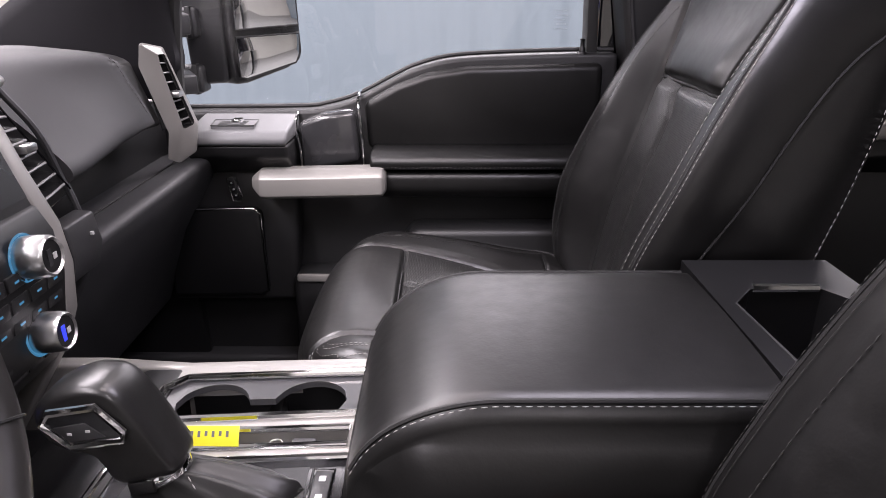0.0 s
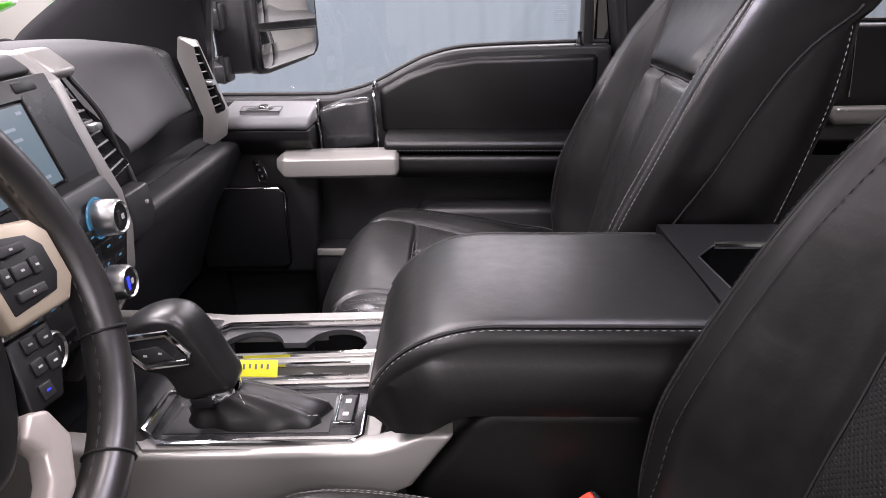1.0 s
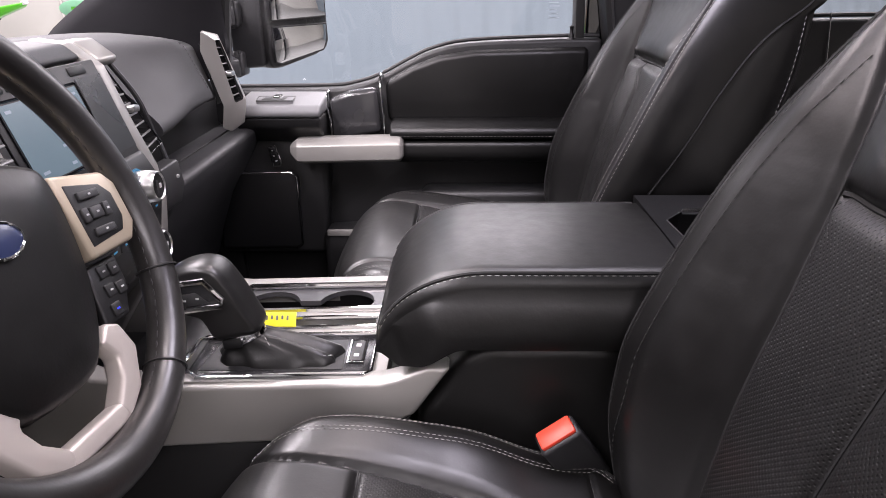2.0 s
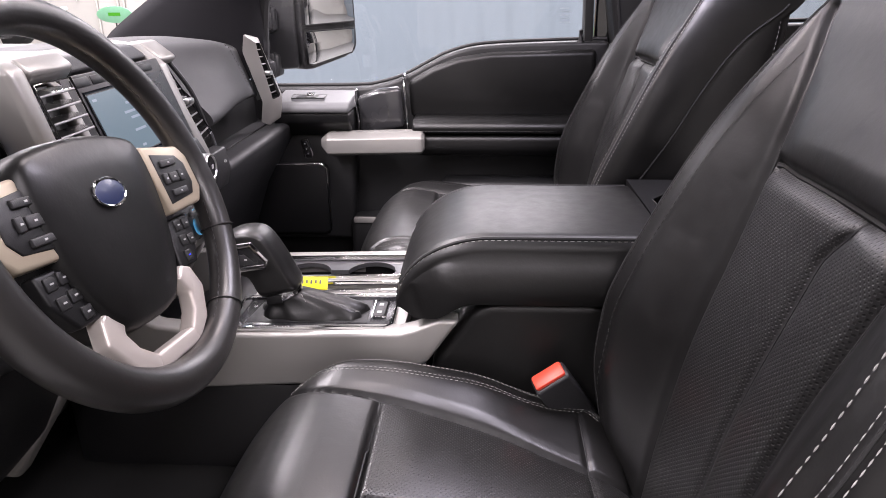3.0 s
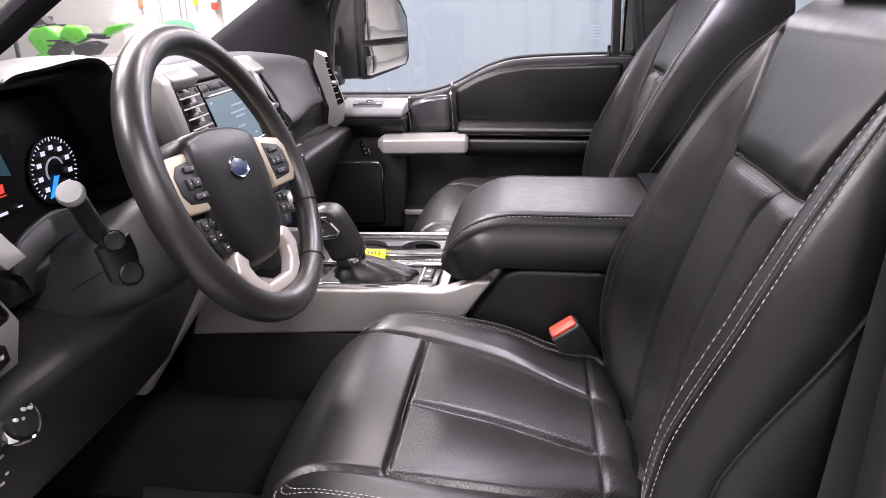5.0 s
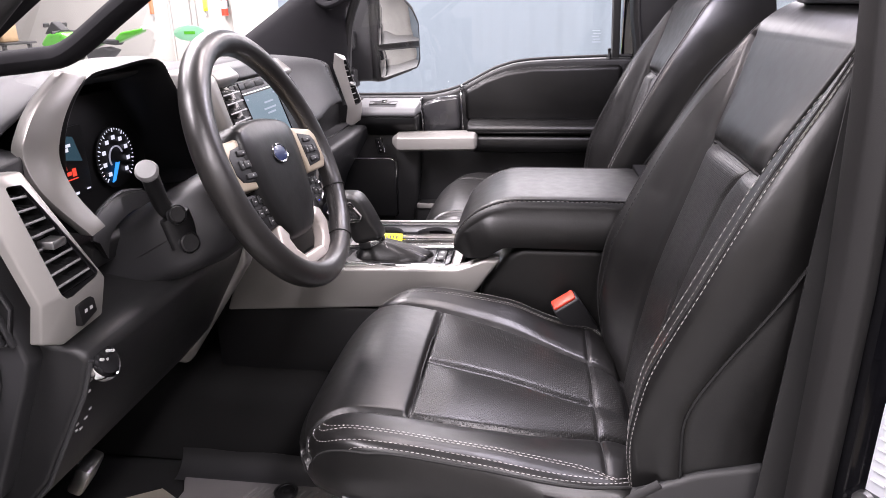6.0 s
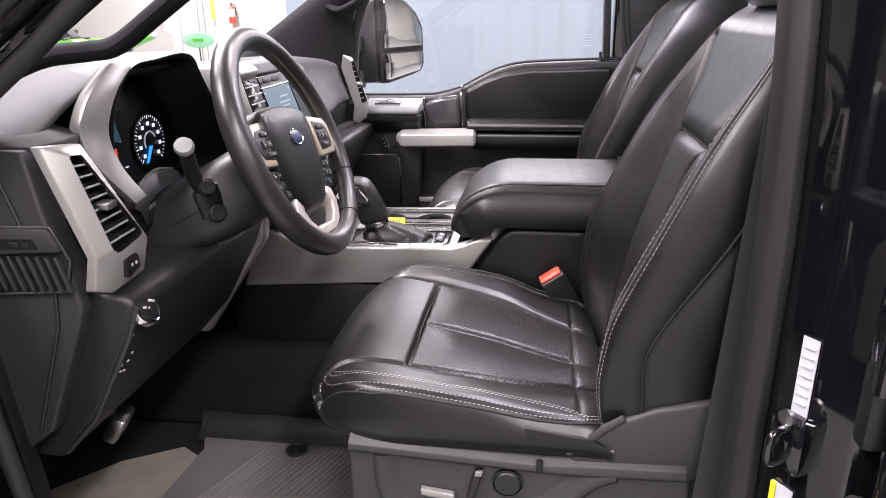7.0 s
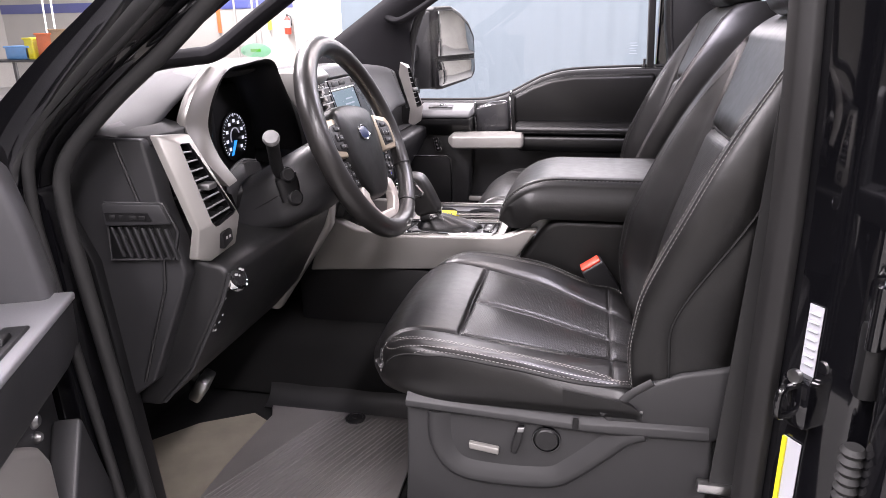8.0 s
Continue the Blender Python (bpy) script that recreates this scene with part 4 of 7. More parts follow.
def dashboard():
    root = thing("dashboard", "black dashboard with silver framed vents, instrument hood and screen", "dashboard", (-0.7, 0.55, 0.6))

    def curve2(pts, k=4):
        q = curve_through([(x, 0, z) for x, z in pts], k)
        return [(v.x, v.z) for v in q]
    # passenger pad: a slanted soft face whose foot draws back towards the door, sewn to the vent end
    pad = [(-1.10, 0.86), (-1.05, 0.890), (-0.80, 0.915), (-0.64, 0.924), (-0.575, 0.918), (-0.535, 0.900), (-0.495, 0.866), (-0.462, 0.825), (-0.447, 0.803), (-0.450, 0.790), (-0.475, 0.782), (-0.56, 0.775), (-1.0, 0.74)]
    pc = curve2(pad)

    def ring(y, back=0.0, dz=0.0, upright=0.0, slant=0.0, lift=0.0, sink=0.0):
        out = []
        for x, z in pc:
            low = smooth01(-z, -0.91, -0.79)
            x2 = x + back * low
            goal = -0.488 + (0.91 - z) * 0.24
            x2 += (goal - x2) * upright * smooth01(z, 0.768, 0.79) * smooth01(x, -0.60, -0.53)
            out.append(Vector((x2 - sink, y + slant * (0.85 - max(0.77, min(0.925, z))), z + dz + lift * low)))
        return out
    part("passenger_pad", loft([ring(0.768, 0.018), ring(0.82, 0.014), ring(0.90, 0.004, 0.0, 0.12, 0.0, 0.002), ring(0.97, -0.006, -0.001, 0.45, 0.1, 0.006), ring(1.03, -0.012, -0.002, 0.85, 0.22, 0.011), ring(1.066, -0.012, -0.004, 1.0, 0.3, 0.015), ring(1.074, -0.016, -0.006, 1.0, 0.3, 0.017, 0.003), ring(1.077, -0.030, -0.012, 1.0, 0.3, 0.018, 0.010)]), PLASTIC_SOFT, root, "smooth charcoal padded dash top", angle=60)
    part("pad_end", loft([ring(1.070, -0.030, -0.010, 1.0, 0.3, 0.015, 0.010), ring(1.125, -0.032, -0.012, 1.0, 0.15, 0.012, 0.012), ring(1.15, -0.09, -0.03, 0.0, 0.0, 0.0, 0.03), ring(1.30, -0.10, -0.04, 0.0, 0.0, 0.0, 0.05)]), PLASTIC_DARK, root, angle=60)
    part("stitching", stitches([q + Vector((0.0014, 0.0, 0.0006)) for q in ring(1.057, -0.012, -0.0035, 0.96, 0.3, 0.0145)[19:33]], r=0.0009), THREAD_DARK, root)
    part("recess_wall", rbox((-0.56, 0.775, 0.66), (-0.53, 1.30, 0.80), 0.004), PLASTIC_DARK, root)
    shelf = [(-0.62, 0.690), (-0.48, 0.708), (-0.438, 0.711), (-0.427, 0.703), (-0.436, 0.672), (-0.50, 0.56), (-0.56, 0.40), (-0.75, 0.38), (-0.75, 0.66)]
    part("glove_box", prism(shelf, "y", 0.775, 1.275, 0.006, 3), PLASTIC_SOFT, root, "charcoal glove box with a jutting shelf edge", angle=50)
    part("shelf_line", tube([(-0.478, 0.79, 0.7095), (-0.478, 1.25, 0.7095)], 0.0018, 5), SEAM, root)
    # centre stack, leaning back
    face = [(-0.492, 0.920), (-0.466, 0.902), (-0.440, 0.826), (-0.416, 0.766), (-0.410, 0.720), (-0.416, 0.665), (-0.435, 0.62), (-0.555, 0.44)]
    body = [(-0.95, 0.88), (-0.56, 0.928)] + [(x - 0.014, z) for x, z in face] + [(-0.95, 0.44)]
    part("stack_body", prism(body, "y", 0.335, 0.672, 0.004, 3), PLASTIC, root)
    part("stack_top", prism([(-1.05, 0.87), (-0.72, 0.925), (-0.60, 0.930), (-0.57, 0.905), (-1.05, 0.80)], "y", 0.30, 0.80, 0.01, 3), PLASTIC_SOFT, root)
    part("stack_brow", prism([(-0.58, 0.918), (-0.55, 0.936), (-0.50, 0.932), (-0.478, 0.915), (-0.50, 0.90)], "y", 0.415, 0.674, 0.006, 3), PLASTIC_GREY, root)

    def strip(y0, y1, d=0.0, low=True):
        outer = [(-0.545, 0.938), (-0.50, 0.932)] + [(x + 0.004 + d, z) for x, z in face[1:6]]
        inner = [(x - 0.022 + d, z) for x, z in reversed(face[1:6])] + [(-0.545, 0.915)]
        if low:
            outer += [(-0.428, 0.62), (-0.550, 0.432)]
            inner = [(-0.580, 0.435), (-0.450, 0.635)] + inner
        return prism(outer + inner, "y", y0, y1, 0.004, 3)
    part("stack_trim", strip(0.670, 0.696, 0.001), SILVER, root, "satin silver stack strip")
    part("stack_trim", strip(0.402, 0.416, 0.006, low=False), SILVER, root, "satin silver stack strip")
    side = [(-0.52, 0.945), (-0.458, 0.948), (-0.438, 0.935), (-0.418, 0.86), (-0.405, 0.80), (-0.400, 0.72), (-0.412, 0.63), (-0.548, 0.432), (-0.585, 0.435), (-0.455, 0.64), (-0.45, 0.80), (-0.465, 0.86), (-0.485, 0.90)]
    part("stack_flank", prism(side, "y", 0.292, 0.322, 0.008, 3), SILVER, root, "broad satin silver stack side")
    part("vent_bridge", prism([(-0.52, 0.945), (-0.452, 0.946), (-0.434, 0.930), (-0.445, 0.915), (-0.52, 0.92)], "y", 0.322, 0.404, 0.005, 3), SILVER, root)
    part("vent_bridge", prism([(-0.53, 0.932), (-0.498, 0.934), (-0.466, 0.908), (-0.475, 0.897), (-0.53, 0.91)], "y", 0.695, 0.748, 0.005, 3), SILVER, root)
    part("vent_sill", prism([(-0.44, 0.822), (-0.408, 0.815), (-0.402, 0.77), (-0.43, 0.77)], "y", 0.322, 0.404, 0.005, 3), SILVER, root)
    vent(root, "centre_vent", [(-0.440, 0.328, 0.916), (-0.442, 0.400, 0.916), (-0.410, 0.400, 0.822), (-0.410, 0.328, 0.822)], 6, False)
    vent(root, "centre_vent", [(-0.484, 0.698, 0.915), (-0.488, 0.728, 0.908), (-0.432, 0.762, 0.781), (-0.424, 0.698, 0.777)], 9)
    part("outer_rim", tube(curve_through([(-0.482, 0.748, 0.900), (-0.458, 0.764, 0.85), (-0.444, 0.769, 0.80), (-0.430, 0.767, 0.755), (-0.422, 0.764, 0.70)], 5), 0.004, 8), PLASTIC_GREY, root)
    sw = part("side_switch", prism([(-0.432, 0.758), (-0.410, 0.756), (-0.404, 0.720), (-0.412, 0.690), (-0.44, 0.690)], "y", 0.698, 0.762, 0.003, 3), PLASTIC_GREY, root, "charcoal indicator block")
    part("switch_mark", rbox((-0.407, 0.740, 0.733), (-0.4035, 0.744, 0.737), 0), WHITE_INK, sw)
    # screen and keys
    lean = (0, -19, 0)
    sc = part("display_housing", rbox((-0.472, 0.414, 0.772), (-0.440, 0.671, 0.912), 0.004, turn=lean), PLASTIC, root, "black display housing")

    def on_face(z, d=0.0):
        return -0.4565 + (0.842 - z) * 0.344 + 0.016 + d
    part("screen", bm_of([(on_face(z, 0.0024), y, z) for y, z in ((0.448, 0.888), (0.598, 0.888), (0.598, 0.806), (0.448, 0.806))], [[0, 1, 2, 3]]), SCREEN, sc, "lit pale blue touch screen", smooth=False)
    part("screen_bezel", tube([(on_face(z, 0.0012), y, z) for y, z in ((0.444, 0.891), (0.602, 0.891), (0.602, 0.803), (0.444, 0.803))], 0.002, 6, closed=True), GLOSS_BLACK, sc)
    part("side_bezel", bm_of([(on_face(z, 0.0020), y, z) for y, z in ((0.606, 0.895), (0.668, 0.895), (0.668, 0.80), (0.606, 0.80))], [[0, 1, 2, 3]]), SLAT_BLACK, sc, smooth=False)
    for y, z, w in ((0.545, 0.868, 0.045), (0.54, 0.857, 0.06), (0.54, 0.849, 0.04), (0.53, 0.833, 0.03), (0.465, 0.815, 0.012), (0.52, 0.813, 0.010), (0.575, 0.815, 0.012), (0.458, 0.881, 0.01), (0.585, 0.881, 0.01)):
        part("screen_bar", bm_of([(on_face(q, 0.0034), p, q) for p, q in ((y - w / 2, z + 0.0016), (y + w / 2, z + 0.0016), (y + w / 2, z - 0.0016), (y - w / 2, z - 0.0016))], [[0, 1, 2, 3]]), SCREEN_TEXT, sc, smooth=False)
    for y in (0.43, 0.475, 0.52, 0.60):
        part("display_key", rbox((on_face(0.903) - 0.004, y, 0.897), (on_face(0.903) + 0.003, y + 0.04, 0.909), 0.002, turn=lean), PLASTIC_DARK, sc)
    panel = part("control_panel", prism([(-0.440, 0.800), (-0.418, 0.790), (-0.405, 0.765), (-0.402, 0.720), (-0.412, 0.660), (-0.430, 0.615), (-0.46, 0.615), (-0.46, 0.80)], "y", 0.414, 0.671, 0.003, 3), PLASTIC_DARK, root, "black control panel with lit keys")
    rnd = random.Random(4)

    def panel_x(z):
        return lerp_table(z, [(0.615, -0.430), (0.66, -0.412), (0.72, -0.402), (0.765, -0.405), (0.79, -0.418)])
    for r, z in enumerate((0.632, 0.652, 0.690, 0.712, 0.734)):
        for c in range(8):
            y = 0.422 + 0.0305 * c
            if r == 1 and c in (0, 5, 6):
                continue
            x = panel_x(z)
            k = part("key", rbox((x - 0.003, y, z), (x + 0.002, y + 0.0268, z + 0.015), 0.0012), PLASTIC, panel)
            w = rnd.uniform(0.004, 0.009)
            part("key_mark", rbox((x + 0.0016, y + 0.010, z + 0.006), (x + 0.0024, y + 0.010 + w, z + 0.0082), 0), (RED_GLOW if c in (3, 7) else DEEP_BLUE if c in (2, 6) else KEY_GLOW) if r == 0 else KEY_GLOW, k)
    part("disc_slot", rbox((-0.412, 0.46, 0.776), (-0.404, 0.56, 0.784), 0.002), SEAM, panel)

    def dial(y, z, lit):
        x = panel_x(z)
        k = part("knob", lathe([(0.0, 0), (0.021, 0), (0.0215, 0.010), (0.0205, 0.026), (0.018, 0.029), (0.016, 0.026), (0.0, 0.026)], (x, y, z), (1, 0, 0.08), 32), STEEL, panel, "bright metal knob with a lit ring")
        part("knob_ring", lathe([(0.0215, 0), (0.0235, 0.002), (0.0245, 0)], (x + 0.0004, y, z), (1, 0, 0.08)), KEY_GLOW, k)
        part("knob_face", lathe([(0.0, 0), (0.0158, 0), (0.0158, 0.001), (0.0, 0.001)], (x + 0.026, y, z + 0.002), (1, 0, 0.08)), PLASTIC_DARK, k)
        part("knob_light", rbox((x + 0.0268, y - 0.007, z - 0.007), (x + 0.0278, y - 0.001, z + 0.010), 0), lit, k)
        part("knob_mark", rbox((x + 0.0268, y + 0.002, z - 0.002), (x + 0.0278, y + 0.008, z + 0.004), 0), WHITE_INK, k)
    dial(0.612, 0.756, PLASTIC_GREY)
    dial(0.617, 0.672, DEEP_BLUE)
    dial(0.452, 0.672, DEEP_BLUE)
    # driver side: sloping top, instrument hood and knee panel
    top = [(-1.10, 0.86), (-1.0, 0.885), (-0.80, 0.920), (-0.66, 0.945), (-0.58, 0.955), (-0.53, 0.950), (-0.520, 0.941), (-0.56, 0.930), (-0.66, 0.918), (-0.80, 0.89), (-1.0, 0.85)]
    tc = curve2(top)

    def top_ring(y, dx, dz):
        return [Vector((x + dx, y, z + (dz if z > 0.82 else 0))) for x, z in tc]
    part("driver_top", loft([top_ring(-0.145, -0.010, -0.068), top_ring(-0.10, -0.004, -0.060), top_ring(-0.04, 0, -0.028), top_ring(0.03, 0, 0.0), top_ring(0.13, 0, 0.010), top_ring(0.24, 0, 0.010), top_ring(0.30, -0.03, -0.01), top_ring(0.36, -0.06, -0.022), top_ring(0.42, -0.07, -0.025)]), PLASTIC_SOFT, root, "charcoal dash top sweeping over the instruments", angle=60)
    lip = [(-0.010, 0.785), (-0.010, 0.86), (0.008, 0.915), (0.058, 0.960), (0.12, 0.968), (0.225, 0.970), (0.262, 0.93), (0.315, 0.85), (0.335, 0.785)]
    lipc = [(v.x, v.y) for v in curve_through([(y, z, 0) for y, z in lip], 5)]

    def hood_ring(x, s, dz=0.0):
        return [Vector((x, 0.16 + (y - 0.16) * s, 0.80 + (z - 0.80) * s + dz)) for y, z in lipc]
    rows = [hood_ring(-0.68, 0.98, -0.03), hood_ring(-0.56, 1.02, -0.002), hood_ring(-0.495, 1.01, 0.002), hood_ring(-0.478, 1.0), hood_ring(-0.482, 0.97), hood_ring(-0.60, 0.92)]
    n = len(lipc)
    fs = [[i * n + k, i * n + k + 1, (i + 1) * n + k + 1, (i + 1) * n + k] for i in range(len(rows) - 1) for k in range(n - 1)]
    part("instrument_hood", bm_of([q for r in rows for q in r], fs), PLASTIC_DARK, root, "deep black instrument hood", angle=50)
    part("instrument_back", rbox((-0.62, 0.03, 0.74), (-0.574, 0.31, 0.925), 0.002), PLASTIC_DARK, root)
    part("instrument_sill", prism([(-0.60, 0.735), (-0.60, 0.752), (-0.485, 0.768), (-0.472, 0.760), (-0.48, 0.73)], "y", 0.0, 0.34, 0.004), PLASTIC, root)
    gauge((-0.572, 0.222, 0.827), 0.046, root)
    info = part("info_screen", rbox((-0.576, 0.085, 0.792), (-0.571, 0.160, 0.888), 0.001), PLASTIC_DARK, root, "lit driver information display")
    part("info_panel", prism([(0.092, 0.884), (0.136, 0.874), (0.148, 0.838), (0.094, 0.850)], "x", -0.571, -0.5702, 0), INFO_TEAL, info, "dim teal display field")
    for y0, z0, y1, z1, mat in ((0.112, 0.862, 0.128, 0.866, DIAL_WHITE), (0.116, 0.856, 0.122, 0.861, DIAL_WHITE), (0.104, 0.852, 0.109, 0.855, DIAL_WHITE), (0.098, 0.817, 0.132, 0.8185, RED_GLOW), (0.108, 0.824, 0.120, 0.829, RED_GLOW), (0.100, 0.832, 0.112, 0.838, RED_GLOW), (0.122, 0.821, 0.130, 0.832, RED_GLOW), (0.104, 0.795, 0.128, 0.7985, DIAL_WHITE), (0.146, 0.797, 0.154, 0.799, DIAL_WHITE)):
        part("info_bar", rbox((-0.5702, y0, z0), (-0.5696, y1, z1), 0), mat, info)
    cowl = curve_through([(-0.500, 0.165, 0.793), (-0.490, 0.100, 0.806), (-0.480, 0.040, 0.801), (-0.474, 0.014, 0.790), (-0.470, 0.000, 0.772)], 5)
    part("cowl_face", loft([[p, p + Vector((0.006, 0.004, -0.004)), p + Vector((0.008, 0.012, -0.028)), p + Vector((-0.02, 0.03, -0.028))] for p in cowl]), PLASTIC, root, "charcoal cowl over the steering column", angle=50)
    part("cowl_edge", tube(cowl, 0.0028, 6), PLASTIC_GREY, root)
    # silver arch beside the instruments
    inner = curve_through([(-0.476, 0.060, 0.965), (-0.478, 0.022, 0.937), (-0.480, -0.002, 0.906), (-0.478, -0.016, 0.875), (-0.464, -0.018, 0.835), (-0.444, -0.006, 0.794)], 6)
    outer = curve_through([(-0.488, 0.032, 0.970), (-0.492, -0.012, 0.941), (-0.493, -0.040, 0.914), (-0.492, -0.056, 0.885), (-0.474, -0.058, 0.845), (-0.444, -0.034, 0.790)], 6)
    bands = [[p, q, q + Vector((-0.018, 0.004, 0)), p + Vector((-0.018, 0.004, 0))] for p, q in zip(inner, outer)]
    part("hood_trim", soften(loft(bands), 0.0015, 2, 50), SILVER, root, "satin silver arch beside the instruments", angle=35)
    # outer vents in silver frames
    for m, yc in ((1, -0.088), (-1, 1.170)):
        def q(x, y, z):
            return (x, yc + m * y, z)
        ring_pts = [(-0.481, 0.048, 0.917), (-0.471, -0.015, 0.905), (-0.429, -0.022, 0.775), (-0.433, -0.010, 0.730), (-0.449, 0.030, 0.719), (-0.461, 0.048, 0.730), (-0.454, 0.048, 0.774), (-0.487, 0.048, 0.881)] if m < 0 else [(-0.478, -0.062, 0.888), (-0.458, -0.016, 0.884), (-0.409, 0.014, 0.757), (-0.420, 0.012, 0.712), (-0.431, -0.044, 0.701), (-0.443, -0.062, 0.709), (-0.432, -0.062, 0.753)]
        face7 = [Vector(q(*p)) for p in ring_pts]
        backs = [p + Vector((-0.006, 0.022, 0) if m < 0 else (-0.012, 0, 0)) for p in face7]
        opening = [(-0.467, 0.018, 0.898), (-0.466, -0.008, 0.896), (-0.432, -0.012, 0.783), (-0.434, -0.008, 0.778), (-0.440, 0.014, 0.776), (-0.442, 0.018, 0.778), (-0.444, 0.018, 0.790), (-0.465, 0.018, 0.880)] if m < 0 else [(-0.460, -0.042, 0.874), (-0.456, -0.024, 0.872), (-0.412, 0.006, 0.767), (-0.413, 0.001, 0.763), (-0.420, -0.032, 0.753), (-0.422, -0.038, 0.753), (-0.425, -0.041, 0.758)]
        inner = [Vector(q(*p)) + Vector((0.002, 0, 0)) for p in opening]
        deep = [p + Vector((-0.026, 0, 0)) for p in inner]
        k = len(face7)
        fs = [[r * k + i, r * k + (i + 1) % k, (r + 1) * k + (i + 1) % k, (r + 1) * k + i] for r in range(2) for i in range(k)]
        part("vent_frame", soften(bm_of(backs + face7 + inner, fs), 0.0025, 2, 25), SILVER, root, "satin silver vent frame")
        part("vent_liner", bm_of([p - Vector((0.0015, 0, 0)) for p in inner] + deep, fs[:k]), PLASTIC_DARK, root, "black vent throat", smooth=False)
        if m > 0:
            vent(root, "outer_vent", [q(-0.462, -0.041, 0.872), q(-0.458, -0.023, 0.870), q(-0.415, 0.005, 0.765), q(-0.427, -0.039, 0.756)], 8)
        else:
            vent(root, "outer_vent", [q(-0.470, 0.017, 0.897), q(-0.469, -0.008, 0.894), q(-0.436, -0.011, 0.782), q(-0.447, 0.017, 0.778)], 7)
        if m < 0:
            continue
        sw = part("vent_switch", prism([(-0.117, 0.740), (-0.089, 0.746), (-0.087, 0.722), (-0.115, 0.715)], "x", -0.44, -0.4165, 0.002), PLASTIC_DARK, root)
        for y in (-0.106, -0.097):
            part("switch_mark", rbox((-0.4168, y - 0.0022, 0.7285), (-0.4162, y + 0.0022, 0.7325), 0), WHITE_INK, sw)
    low_edge = [(-0.85, -0.148, 0.82), (-0.66, -0.148, 0.872), (-0.575, -0.146, 0.884), (-0.500, -0.138, 0.885), (-0.480, -0.108, 0.888)]
    high_edge = [(-0.85, -0.100, 0.835), (-0.66, -0.095, 0.884), (-0.575, -0.085, 0.901), (-0.525, -0.055, 0.900), (-0.500, -0.035, 0.886)]
    part("dash_bevel", soften(loft([[Vector(p), Vector(q), Vector(q) - Vector((0, 0, 0.04)), Vector(p) - Vector((0, 0, 0.015))] for p, q in zip(low_edge, high_edge)]), 0.003, 2, 30), PLASTIC_SOFT, root, "grey bevelled end of the dash top", angle=50)
    # dash end panel with its side outlet, facing the open door
    end = [(-0.66, 0.884), (-0.502, 0.882), (-0.488, 0.79), (-0.472, 0.735), (-0.462, 0.685), (-0.474, 0.655), (-0.545, 0.50), (-0.60, 0.46), (-0.66, 0.46)]
    part("end_panel", prism(end, "y", -0.152, -0.115, 0.005, 3), PLASTIC_GREY, root, "charcoal dash end panel")
    part("end_crease", tube([(-0.545, -0.1535, 0.878), (-0.520, -0.1535, 0.79), (-0.49, -0.1535, 0.735), (-0.50, -0.1535, 0.66), (-0.56, -0.1535, 0.50)], 0.0025, 6), PLASTIC, root)
    ov = [(-0.578, 0.791), (-0.484, 0.793), (-0.466, 0.752), (-0.478, 0.711), (-0.582, 0.704), (-0.579, 0.752)]
    ov = [(x + 0.004, z) for x, z in ov]
    so = part("side_outlet", prism(ov, "y", -0.1565, -0.150, 0.001), PLASTIC_DARK, root, "slatted side outlet")
    part("outlet_rim", tube([(x, -0.157, z) for x, z in ov], 0.0022, 6, closed=True), PLASTIC_GREY, so)
    part("outlet_rail", prism([(x + 0.004, z) for x, z in ((-0.578, 0.792), (-0.484, 0.794), (-0.471, 0.765), (-0.577, 0.758))], "y", -0.166, -0.152, 0.003), PLASTIC_GREY, so)
    part("rail_groove", prism([(-0.570, 0.779), (-0.500, 0.781), (-0.494, 0.769), (-0.568, 0.766)], "y", -0.1668, -0.165, 0), PLASTIC_DARK, so)
    for i, w in enumerate((0.010, 0.006, 0.012, 0.010)):
        x = -0.562 + 0.016 * i
        part("rail_key", rbox((x, -0.1680, 0.7705), (x + w, -0.1666, 0.7765), 0.0008), PLASTIC, so)
    for i in range(8):
        x = -0.568 + 0.0125 * i
        part("slat", prism([(x, 0.757), (x + 0.004, 0.757), (x + 0.0165, 0.711), (x + 0.0125, 0.711)], "y", -0.1625, -0.155, 0.001), PLASTIC_GREY, so)
    knee = [(-0.62, 0.74), (-0.455, 0.70), (-0.420, 0.694), (-0.408, 0.680), (-0.425, 0.635), (-0.495, 0.51), (-0.56, 0.44), (-0.66, 0.44)]
    part("knee_panel", prism(knee, "y", -0.128, 0.30, 0.010, 3), PLASTIC, root, "black knee panel below the steering wheel", angle=50)
    nrm = Vector((0.87, 0, 0.49))

    def on_knee(y, z, d=0.0):
        return Vector((lerp_table(z, [(0.44, -0.56), (0.51, -0.495), (0.635, -0.425), (0.680, -0.408)]), y, z)) + nrm * d
    lk = part("light_switch", lathe([(0.0, 0), (0.0225, 0), (0.0225, 0.006), (0.0210, 0.0085), (0.0195, 0.0080), (0.0185, 0.005), (0.0, 0.005)], on_knee(-0.104, 0.666, -0.002), nrm), CHROME, root, "chrome ringed round light switch")
    part("switch_face", lathe([(0.0, 0), (0.0188, 0), (0.0170, 0.006), (0.0, 0.0065)], on_knee(-0.104, 0.666, 0.003), nrm), GATE_BLACK, lk)
    for dy, dzz in ((0.0, 0.009), (0.008, 0.005), (0.010, -0.004), (-0.008, 0.004), (0.0, 0.0)):
        p = on_knee(-0.104 + dy * 1.2, 0.666 + dzz * 1.2, 0.0085)
        part("switch_mark", rbox(p - Vector((0.002, 0.0014, 0.0012)), p + Vector((0.002, 0.0014, 0.0012)), 0), WHITE_INK, lk)
